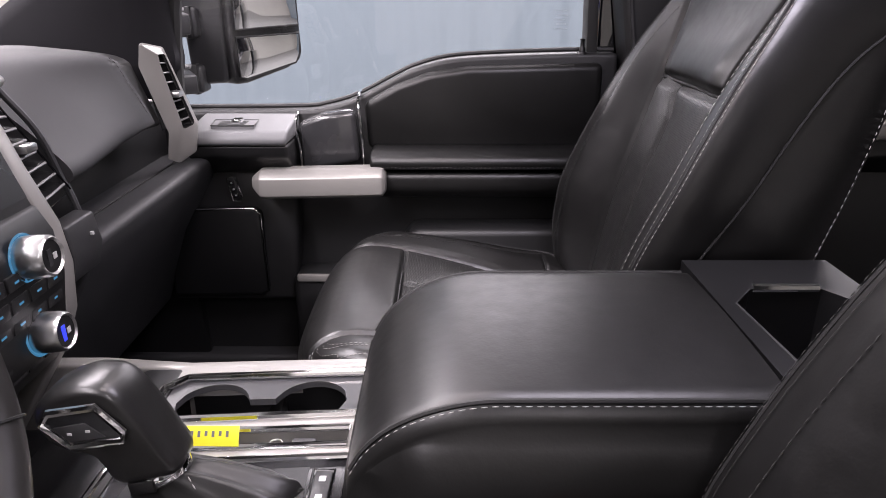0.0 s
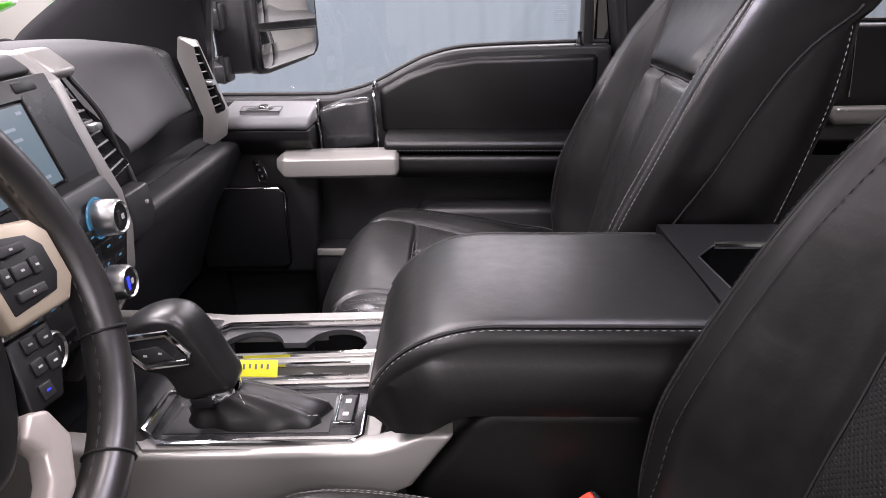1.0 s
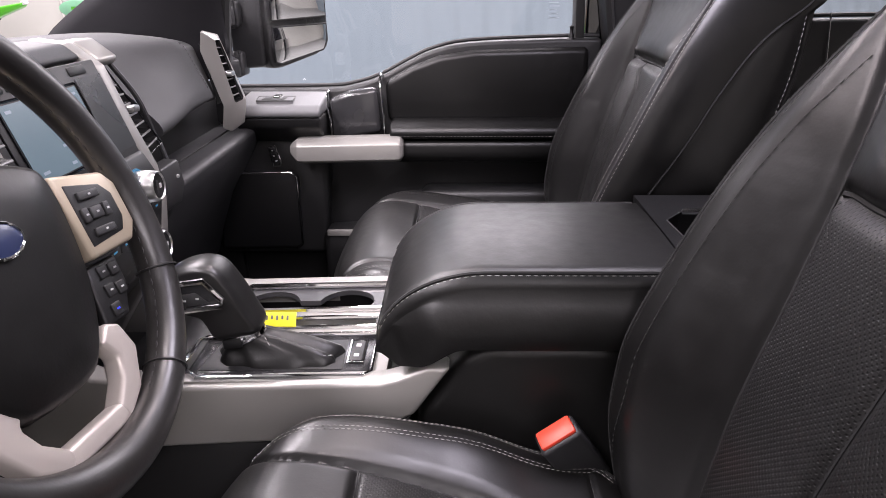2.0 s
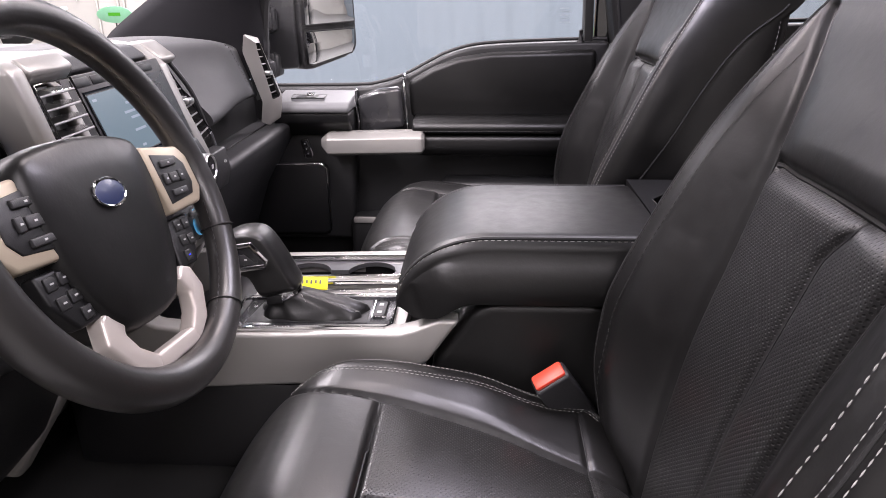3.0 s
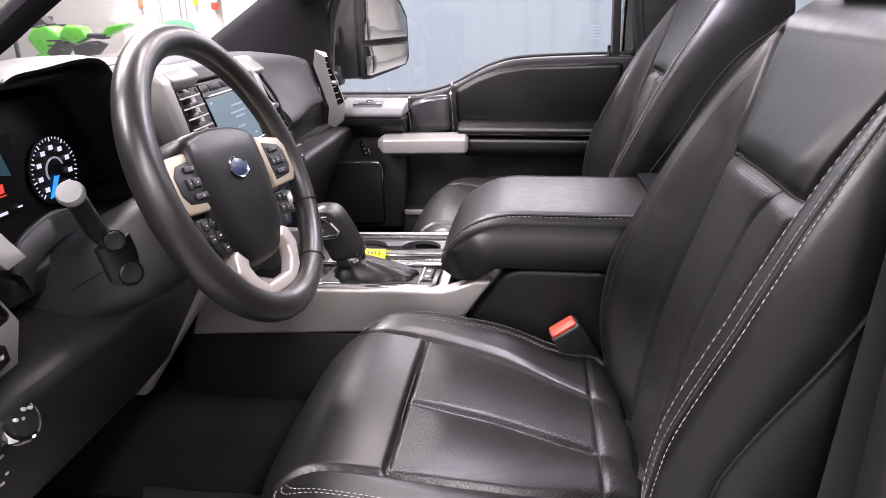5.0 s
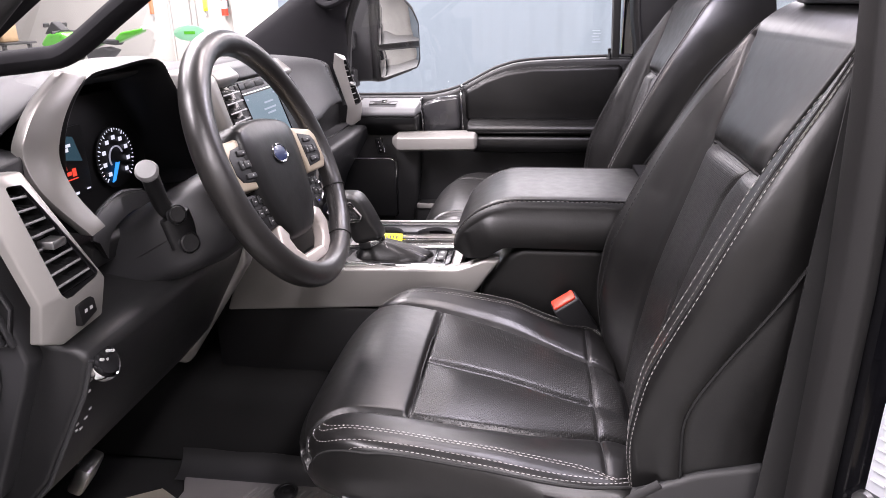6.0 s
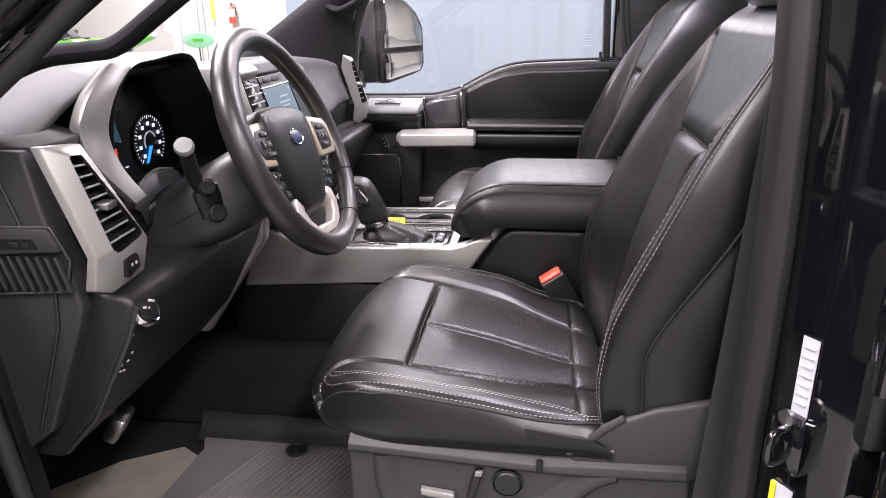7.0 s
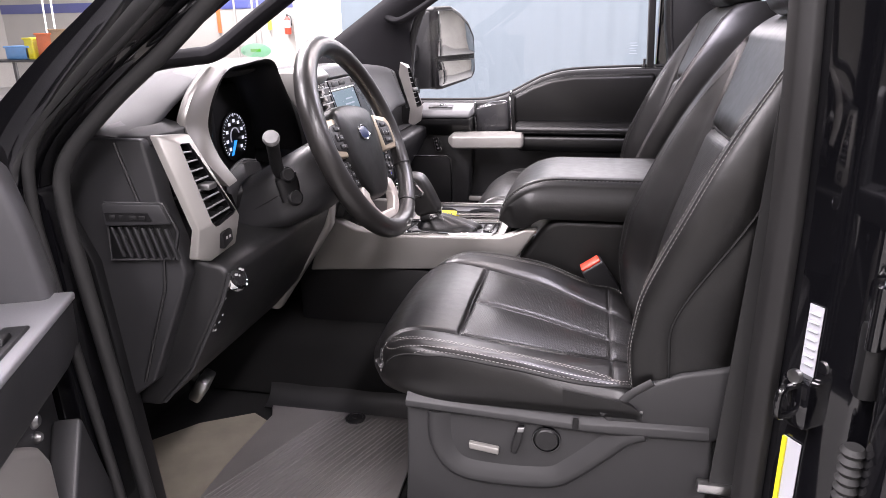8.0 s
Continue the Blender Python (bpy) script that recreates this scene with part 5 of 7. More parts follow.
    for y, z, w in ((-0.120, 0.652, 0.006), (-0.120, 0.637, 0.006), (-0.112, 0.578, 0.004), (-0.098, 0.600, 0.004), (-0.100, 0.588, 0.005), (-0.102, 0.574, 0.005), (-0.118, 0.590, 0.007)):
        p = on_knee(y, z)
        part("key_mark", rbox(p - Vector((0.0008, w * 0.6, 0.0016)), p + Vector((0.0008, w * 0.6, 0.0016)), 0.0004), WHITE_INK, root)
    part("knee_line", tube([on_knee(-0.127, z, 0.001) for z in (0.68, 0.635, 0.51, 0.45)], 0.003, 6), PLASTIC_GREY, root)
    return root


def gauge(at, r, parent):
    a = Vector(at)
    g = part("gauge", lathe([(0.0, 0), (r, 0), (r, 0.003), (r * 0.96, 0.0035), (0.0, 0.0015)], a, (1, 0, 0)), PLASTIC_DARK, parent, "round black gauge with lit marks")
    marks = []
    for i in range(33):
        t = radians(225 - 270 * i / 32)
        big = i % 4 == 0
        d = Vector((0, math.cos(t), math.sin(t)))
        marks.append(tube([a + d * r * (0.84 if big else 0.90) + Vector((0.005, 0, 0)), a + d * r * 0.96 + Vector((0.005, 0, 0))], 0.0009 if big else 0.0006, 4))
        if big:
            c = a + d * r * 0.66 + Vector((0.005, 0, 0))
            for k in (-1, 1):
                q = c + Vector((0, 0.0022 * k, 0))
                marks.append(rbox(q - Vector((0.0004, 0.0017, 0.0030)), q + Vector((0.0004, 0.0017, 0.0030)), 0))
    part("dial_scale", join(*marks), DIAL_WHITE, g, "white lit dial scale")
    ring = [a + Vector((0.0052, 0.017 * math.cos(t), 0.017 * math.sin(t))) for t in [radians(210 - 190 * k / 14) for k in range(15)]]
    part("inner_arc", tube(ring, 0.0014, 5), DIAL_GREY, g)
    c = a + Vector((0.006, 0, 0))
    part("needle", tube([c + Vector((0, -0.002, -0.008)), c + Vector((0, -0.020, -0.034))], [0.0026, 0.0010], 6), BLUE_GLOW, g, "ice blue needle")
    part("needle_fan", prism([(a.y - 0.001, a.z - 0.008), (a.y + 0.006, a.z - 0.008), (a.y - 0.012, a.z - 0.034), (a.y - 0.020, a.z - 0.034)], "x", a.x + 0.0045, a.x + 0.0055, 0), BLUE_GLOW, g)


dashboard()


# ---- steering wheel and column ----
WC, WU, WN = Vector((-0.299, 0.188, 0.8345)), Vector((-0.385, 0, 0.923)), Vector((0.923, 0, 0.385))
TURN_COS, TURN_SIN = math.cos(radians(7)), math.sin(radians(7))
WS = Vector((0, 1, 0))


def on_wheel(a, b, h=0.0):
    """a to the passenger side, b up the wheel, h towards the driver; the wheel is turned a little clockwise."""
    return WC + WS * (a * TURN_COS + b * TURN_SIN) + WU * (b * TURN_COS - a * TURN_SIN) + WN * h


def on_column(a, b, h):
    """As on_wheel, on the fixed column behind it."""
    return Vector((-0.309, 0.197, 0.848)) + WS * a + Vector((-0.478, 0, 0.878)) * b + Vector((0.878, 0, 0.478)) * h


def flat_on_wheel(pts, h0, h1, r=0.003):
    pts = [(a, b + 0.018) for a, b in pts]
    n = len(pts)
    bm = bm_of([on_wheel(a, b, h0) for a, b in pts] + [on_wheel(a, b, h1) for a, b in pts],
               [list(range(n)), list(range(n, 2 * n))] + [[i, (i + 1) % n, n + (i + 1) % n, n + i] for i in range(n)])
    return soften(bm, r, 3)


def steering_wheel():
    root = thing("steering_wheel", "black leather steering wheel with silver spokes and blue oval badge", "steering wheel", WC)
    R = 0.1722
    ringp = [on_wheel(R * math.cos(2 * math.pi * k / 96), R * math.sin(2 * math.pi * k / 96)) for k in range(96)]
    rim = part("rim", tube(ringp, [0.0178 - 0.0016 * math.cos(2 * math.pi * k / 96) for k in range(96)], 20, closed=True, up=WN), LEATHER_RIM, root, "worn black leather rim")
    inner = [on_wheel((R - 0.0165) * math.cos(2 * math.pi * k / 120), (R - 0.0165) * math.sin(2 * math.pi * k / 120), 0.003) for k in range(-22, 24)]
    part("stitching", stitches(inner, 0.006, 0.004, 0.0011), PLASTIC_GREY, rim, "black lacing on the rim")
    for ang in (-22, 142, 235, 305):
        t = radians(ang)
        c = on_wheel(R * math.cos(t), R * math.sin(t))
        d = (WS * math.cos(t) + WU * math.sin(t))
        part("rim_joint", tube([c + (d * math.cos(x) + WN * math.sin(x)) * 0.0176 for x in [k * 2 * math.pi / 20 for k in range(20)]], 0.0011, 5, closed=True), SEAM, rim)
    # hub pad, leaning away at its foot
    hub = [(-0.080, 0.026), (-0.060, 0.043), (0.0, 0.049), (0.060, 0.043), (0.080, 0.026), (0.079, -0.030), (0.066, -0.075), (0.048, -0.104), (0.026, -0.116), (-0.026, -0.116), (-0.048, -0.104), (-0.066, -0.075), (-0.079, -0.030)]
    hub = [(v.x, v.y) for v in curve_through([(a, b, 0) for a, b in hub], 4, True)]

    def hub_ring(s, h):
        return [on_wheel(-0.012 + a * s * 1.09, -0.021 + (b + 0.03) * s * 1.05, h - 0.008 + 0.06 * (b + 0.03) * s) for a, b in hub]
    hb = part("hub_pad", loft([hub_ring(0.96, -0.040), hub_ring(1.0, -0.030), hub_ring(1.0, -0.002), hub_ring(0.985, 0.006), hub_ring(0.955, 0.0115), hub_ring(0.90, 0.015), hub_ring(0.6, 0.018), hub_ring(0.25, 0.019)]), LEATHER, root, "domed black airbag cover", angle=60)
    oval = lambda s, h: [on_wheel(-0.012 + 0.0215 * s * math.cos(a), 0.006 + 0.0125 * s * math.sin(a), h - 0.016) for a in [2 * math.pi * k / 36 for k in range(36)]]
    part("badge", loft([oval(1.0, 0.020), oval(1.0, 0.0295), oval(0.85, 0.0305)]), EMBLEM_BLUE, hb, "blue oval badge")
    part("badge_rim", tube(oval(1.0, 0.0297), 0.0013, 6, closed=True), CHROME, hb)
    for s in (-1, 1):
        arm = [(s * 0.070, 0.022), (s * 0.138, 0.016), (s * 0.150, 0.004), (s * 0.150, -0.034), (s * 0.136, -0.048), (s * 0.074, -0.050)]
        up = 0.0 if s > 0 else -0.007
        sp = part("spoke", flat_on_wheel(arm, -0.020, 0.010 + up, 0.004), SILVER_WARM, root, "champagne metal spoke")
        well = [(s * 0.079, 0.012), (s * 0.124, 0.006), (s * 0.135, -0.004), (s * 0.135, -0.026), (s * 0.126, -0.037), (s * 0.079, -0.041)]
        kp = part("key_pad", flat_on_wheel(well, 0.005 + up, 0.0112 + up, 0.0012), PLASTIC_DARK, sp, "black key pad")
        for a, b, w, t in ((0.101, 0.000, 0.014, 0.0035), (0.101, -0.0155, 0.008, 0.005), (0.101, -0.031, 0.014, 0.0035), (0.086, -0.0155, 0.004, 0.006), (0.116, -0.0155, 0.004, 0.006)):
            key = [(s * (a - w), b - t), (s * (a + w), b - t), (s * (a + w), b + t), (s * (a - w), b + t)]
            part("key", flat_on_wheel(key, 0.010 + up, 0.0140 + up, 0.0012), PLASTIC_GREY, kp)
            part("key_mark", flat_on_wheel([(s * (a - 0.0016), b - 0.0008), (s * (a + 0.0016), b - 0.0008), (s * (a + 0.0016), b + 0.0008), (s * (a - 0.0016), b + 0.0008)], 0.0139 + up, 0.0144 + up, 0), WHITE_INK, kp)
        # lower key pad, with a slim rim line
        low = [(s * 0.076, -0.054), (s * 0.120, -0.053), (s * 0.118, -0.078), (s * 0.100, -0.104), (s * 0.066, -0.104)]
        lp = part("lower_key_pad", flat_on_wheel(low, -0.018, -0.004, 0.003), PLASTIC_DARK, root, "black lower key pad")
        for a, b in ((0.092, -0.062), (0.108, -0.063), (0.090, -0.078), (0.105, -0.080), (0.086, -0.094)):
            key = [(s * (a - 0.006), b - 0.0055), (s * (a + 0.006), b - 0.0055), (s * (a + 0.006), b + 0.0055), (s * (a - 0.006), b + 0.0055)]
            part("key", flat_on_wheel(key, -0.005, -0.002, 0.001), PLASTIC, lp)
            part("key_mark", flat_on_wheel([(s * (a - 0.002), b - 0.0007), (s * (a + 0.002), b - 0.0007), (s * (a + 0.002), b + 0.0007), (s * (a - 0.002), b + 0.0007)], -0.0021, -0.0016, 0), DEEP_BLUE if s > 0 and b < -0.09 else WHITE_INK, lp)
        leg = [(s * 0.048, -0.110), (s * 0.062, -0.098), (s * 0.078, -0.104), (s * 0.085, -0.128), (s * 0.066, -0.158), (s * 0.036, -0.173), (s * 0.030, -0.158), (s * 0.050, -0.142), (s * 0.058, -0.126)]
        part("lower_spoke", flat_on_wheel(leg, -0.020, -0.002, 0.004), SPOKE_PALE, root, "satin silver lower spoke")
    part("lower_bridge", flat_on_wheel([(-0.040, -0.156), (0.040, -0.156), (0.038, -0.173), (-0.038, -0.173)], -0.020, -0.0025, 0.004), SPOKE_PALE, root)
    return root


steering_wheel()


def column():
    root = thing("steering_column", "black steering column shroud with indicator stalk and round buttons", "steering column", (-0.43, 0.19, 0.78))
    def ring(h, w, top, low):
        out = []
        for k in range(40):
            c, s = math.cos(2 * math.pi * k / 40), math.sin(2 * math.pi * k / 40)
            a = math.copysign(abs(c) ** 0.55, c) * (w if c < 0 else min(w, 0.085))
            b = math.copysign(abs(s) ** 0.55, s)
            out.append(on_column(a, (top + low) / 2 + b * (top - low) / 2, h))
        return out
    part("shroud", loft([ring(-0.032, 0.060, 0.010, -0.060), ring(-0.045, 0.080, 0.018, -0.075), ring(-0.085, 0.118, 0.022, -0.092), ring(-0.115, 0.138, 0.022, -0.100), ring(-0.16, 0.145, 0.022, -0.096), ring(-0.24, 0.150, 0.020, -0.09)]), PLASTIC_GREY, root, "grained charcoal column shroud", angle=50)
    st = part("stalk", tube(curve_through([(-0.405, 0.085, 0.775), (-0.398, 0.045, 0.805), (-0.385, 0.01, 0.842), (-0.374, -0.014, 0.864)]), 0.0105, 12), PLASTIC, root, "black indicator stalk")
    part("stalk_cap", lathe([(0.0, 0.0), (0.0125, 0.0), (0.0135, 0.005), (0.0115, 0.010), (0.0, 0.0115)], (-0.376, -0.012, 0.862), (0.25, -0.65, 0.55)), surface("stalk_cap_grey", (0.25, 0.25, 0.25), 0.5), st, "grey stalk end")
    ax = Vector((0.80, -0.55, 0.25))
    part("button_pod", tube([Vector((-0.386, 0.052, 0.792)) - ax * 0.006, Vector((-0.380, 0.060, 0.752)) - ax * 0.006], 0.021, 20, flat=0.45, up=ax), PLASTIC_DARK, root)
    for nm, q, r in (("start_button", Vector((-0.380, 0.060, 0.752)), 0.0125), ("side_button", Vector((-0.386, 0.050, 0.793)), 0.011)):
        bt = part(nm, lathe([(0.0, 0), (r, 0), (r, 0.006), (r * 0.85, 0.008), (0.0, 0.007)], q, ax), PLASTIC, root)
        part("button_ring", lathe([(r * 1.02, 0.002), (r * 1.12, 0.006), (r * 1.2, 0.002)], q, ax), PLASTIC_GREY, bt)
    part("shroud_seam", tube([on_column(-0.1455 + 0.2 * max(0, h + 0.16), -0.035, h) for h in (-0.12, -0.16, -0.2)], 0.001, 5), SEAM, root)
    return root


column()

# ---- cab shell ----
FLOORZ = 0.205


def cab():
    part("cab_floor", rbox((-1.0, -0.16, 0.15), (1.9, 1.36, FLOORZ), 0.0), CARPET, label="black carpeted cab floor", category="car floor", kind="structure")
    part("roof", rbox((-0.30, -0.18, 1.42), (1.9, 1.36, 1.46), 0.01), surface("grey_headlining", (0.55, 0.54, 0.52), 0.9, grain=900, bump=0.4), label="grey cloth headlining under the cab roof", category="car roof", kind="structure")
    part("cab_back", rbox((1.85, -0.18, 0.1), (1.9, 1.36, 1.42), 0.01), PLASTIC, label="black trimmed rear wall of the cab", category="car body", kind="structure")
    part("firewall", rbox((-1.12, -0.16, 0.15), (-1.08, 1.36, 0.88), 0), CARPET, label="dark carpeted bulkhead behind the pedals", category="car body", kind="structure")
    part("tunnel", prism([(0.30, FLOORZ), (0.36, 0.33), (0.42, 0.36), (0.70, 0.36), (0.76, 0.33), (0.82, FLOORZ)], "x", -1.08, 1.2, 0.02, 3), CARPET, label="black carpet over the transmission tunnel", category="car floor", kind="structure")
    toe = [(-1.08, FLOORZ), (-0.80, FLOORZ), (-1.02, 0.50), (-1.08, 0.50)]
    # plain black without the dust, which also stands in for the pedals' shadows
    part("toe_board", prism(toe, "y", -0.14, 0.34, 0.01), CARPET, label="black carpeted toe board", category="car floor", kind="structure")


    for nm, y0, y1 in (("kick_panel", -0.17, -0.14), ("kick_panel", 1.30, 1.323)):
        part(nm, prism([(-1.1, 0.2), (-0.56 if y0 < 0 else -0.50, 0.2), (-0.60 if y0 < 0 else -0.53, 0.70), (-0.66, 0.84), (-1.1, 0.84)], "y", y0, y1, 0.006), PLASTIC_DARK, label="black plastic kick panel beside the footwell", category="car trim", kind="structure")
    part("worn_carpet", prism([(-0.80, -0.135), (-0.30, -0.135), (-0.30, 0.0), (-0.54, 0.04), (-0.548, 0.20), (-0.60, 0.23), (-0.70, 0.17), (-0.80, 0.05)], "z", FLOORZ, FLOORZ + 0.0008, 0), DUSTY, label="dusty worn carpet round the driver floor mat", category="carpet", kind="structure")
    part("door_sill", rbox((-1.0, 1.285, 0.16), (1.5, 1.40, 0.262), 0.012, 3), PLASTIC_GREY, label="charcoal sill below the passenger doors", category="car trim", kind="structure")
    part("toe_board", prism(toe, "y", 0.78, 1.30, 0.01), CARPET, label="black carpeted toe board", category="car floor", kind="structure")


cab()


def map_light(x, y, lx, w, label, tone):
    root = thing("map_light", label, "lamp", (x, y, 1.42), "courtesy lamps")
    part("bezel", rbox((x - lx - 0.02, y - w - 0.02, 1.408), (x + lx + 0.02, y + w + 0.02, 1.42), 0.004), PLASTIC_GREY, root)
    part("lens", rbox((x - lx, y - w, 1.402), (x + lx, y + w, 1.409), 0.002), glowing("lit_lens", tone, 1.5), root)


map_light(-0.16, 0.40, 0.055, 0.04, "warm lit courtesy lamp under the cab roof", (1.0, 0.84, 0.68))
map_light(-0.12, 0.82, 0.055, 0.04, "warm lit courtesy lamp under the cab roof", (1.0, 0.84, 0.68))
# fixture for the added roof lamp, unseen, set where the seat bolster mirrors it
map_light(0.24, 0.57, 0.15, 0.15, "broad white lamp added unseen under the cab roof to lift the seats", (0.95, 0.94, 1.0))


def body():
    """What closes the vehicle below and ahead of the cab: underbody, bonnet and wheels on the workshop floor."""
    root = thing("truck_body", "gloss black pickup body with bonnet, underbody and four wheels", "pickup truck", (0.0, 0.57, GROUND))
    part("underbody", prism([(-2.3, -0.12), (-2.3, 0.10), (-1.2, 0.148), (1.9, 0.148), (1.9, -0.12), (1.0, -0.18), (-1.2, -0.18)], "y", -0.10, 1.27, 0.03), PLASTIC_DARK, root)
    for y0, y1 in ((-0.25, -0.165), (1.42, 1.50)):
        part("rocker", rbox((-0.75, y0, -0.10), (1.9, y1, 0.17), 0.02, 3), GLOSS_BLACK, root)
    hood = [[Vector((x, 0.57 + (y - 0.57) * s, z - 0.05 * abs((y - 0.57) / 0.9) ** 2)) for y in [-0.33 + 1.8 * k / 16 for k in range(17)]] + [Vector((x, 1.47, 0.1)), Vector((x, -0.33, 0.1))] for x, z, s in ((-1.24, 0.83, 0.93), (-1.6, 0.83, 0.96), (-2.1, 0.79, 0.96), (-2.36, 0.72, 0.92), (-2.42, 0.55, 0.9))]
    part("bonnet", loft(hood), GLOSS_BLACK, root, "gloss black bonnet", angle=40)
    for x in (-1.72, 1.75):
        for y in (-0.12, 1.26):
            s = -1 if y < 0.5 else 1
            w = part("wheel", lathe([(0.0, -0.12), (0.22, -0.12), (0.36, -0.11), (0.40, -0.07), (0.40, 0.07), (0.36, 0.11), (0.25, 0.12), (0.24, 0.08), (0.0, 0.06)], (x, y, GROUND + 0.40), (0, s, 0), 36), RUBBER, root)
            part("rim", lathe([(0.0, 0.062), (0.06, 0.10), (0.08, 0.085), (0.20, 0.095), (0.235, 0.125), (0.245, 0.12), (0.235, 0.07), (0.0, 0.061)], (x, y, GROUND + 0.40), (0, s, 0), 36), SILVER_DARK, w)
    return root


body()


def floor_mat():
    root = thing("floor_mat", "ribbed black rubber floor mat with raised lip and retaining peg", "floor mat", (-0.5, 0.13, FLOORZ))
    outline = [(-0.560, -0.10), (-0.562, 0.04), (-0.556, 0.15), (-0.552, 0.22), (-0.57, 0.258), (-0.24, 0.258), (-0.205, 0.10), (-0.20, -0.10)]
    part("mat_sheet", prism(outline, "z", FLOORZ + 0.001, FLOORZ + 0.009, 0.003), MAT_RUBBER, root)
    # the side by the tunnel turns up in a soft bend, coloured dark for its fade into shade
    bend = []
    for i in range(21):
        x = -0.585 + 0.345 * i / 20
        r = 0.046 + 0.0008 * math.sin(i * 0.8)
        arc = [Vector((x, 0.248 + r * math.sin(a), FLOORZ + 0.008 + r * (1 - math.cos(a)))) for a in [radians(80 * k / 8) for k in range(9)]]
        bend.append(arc + [v + Vector((0, 0.004, -0.003)) for v in reversed(arc)])
    part("raised_side", loft(bend), PLASTIC, root, "upturned rubber side, darkened for the shade by the tunnel", angle=60)
    for i in range(34):
        x0 = -0.560 + 0.0115 * i
        y0, y1 = -0.085, 0.244
        x1 = x0 + 0.42 * (y1 - y0)
        if x1 > -0.225:
            y1 = y0 + (-0.225 - x0) / 0.42
            x1 = -0.225
        if x1 - x0 < 0.02:
            continue
        wob = 0.0025 * math.sin(i * 1.9)
        part("rib", tube(curve_through([(x0, y0, FLOORZ + 0.0085), ((x0 + x1) / 2 + wob, (y0 + y1) / 2, FLOORZ + 0.0085), (x1, y1, FLOORZ + 0.0085)], 5), 0.0018, 5), MAT_RUBBER, root)
    part("peg", lathe([(0.0, 0), (0.022, 0), (0.022, 0.003), (0.017, 0.004), (0.016, 0.0025), (0.006, 0.003), (0.005, 0.006), (0.0, 0.0065)], (-0.364, 0.236, FLOORZ + 0.009), (0, 0, 1)), PLASTIC_DARK, root, "round retaining peg")
    return root


floor_mat()


def pedals():
    for nm, y, z, w, lab in (("brake_pedal", 0.13, 0.33, 0.075, "black rubber brake pedal on a steel arm"), ("accelerator_pedal", 0.275, 0.31, 0.045, "long black accelerator pedal")):
        root = thing(nm, lab, "pedal", (-0.80, y, z))
        part("pad", rbox((-0.80, y - w / 2, z - 0.03), (-0.785, y + w / 2, z + 0.03), 0.004, turn=(0, 25, 0)), RUBBER, root)
        part("arm", tube([(-0.80, y, z), (-0.85, y, z + 0.12), (-0.90, y, z + 0.28)], 0.010, 8), STEEL, root)
    root = thing("parking_brake_pedal", "worn metal edged parking brake pedal", "pedal", (-0.617, 0.076, 0.36))
    part("pad", rbox((-0.629, 0.048, 0.335), (-0.605, 0.104, 0.385), 0.006, turn=(0, 30, 10)), STEEL, root)
    part("arm", tube([(-0.617, 0.076, 0.36), (-0.707, 0.076, 0.48)], 0.010, 8), PLASTIC_DARK, root)


pedals()


def windscreen():
    root = thing("windscreen", "clear raked windscreen of the cab", "windscreen", (-0.8, 0.6, 1.1))
    g = bm_of([(-1.12, -0.10, 0.90), (-1.12, 1.30, 0.90), (-0.33, 1.24, 1.41), (-0.33, -0.06, 1.41)], [[0, 1, 2, 3]])
    p = part("glass", g, CLEAR, root)
    p.visible_shadow = False
    part("header", rbox((-0.36, -0.16, 1.38), (-0.26, 1.36, 1.46), 0.02), PILLAR_CLOTH, root)
    part("cowl", rbox((-1.22, -0.14, 0.84), (-1.05, 1.34, 0.885), 0.01), PLASTIC_DARK, root)
    return root


windscreen()


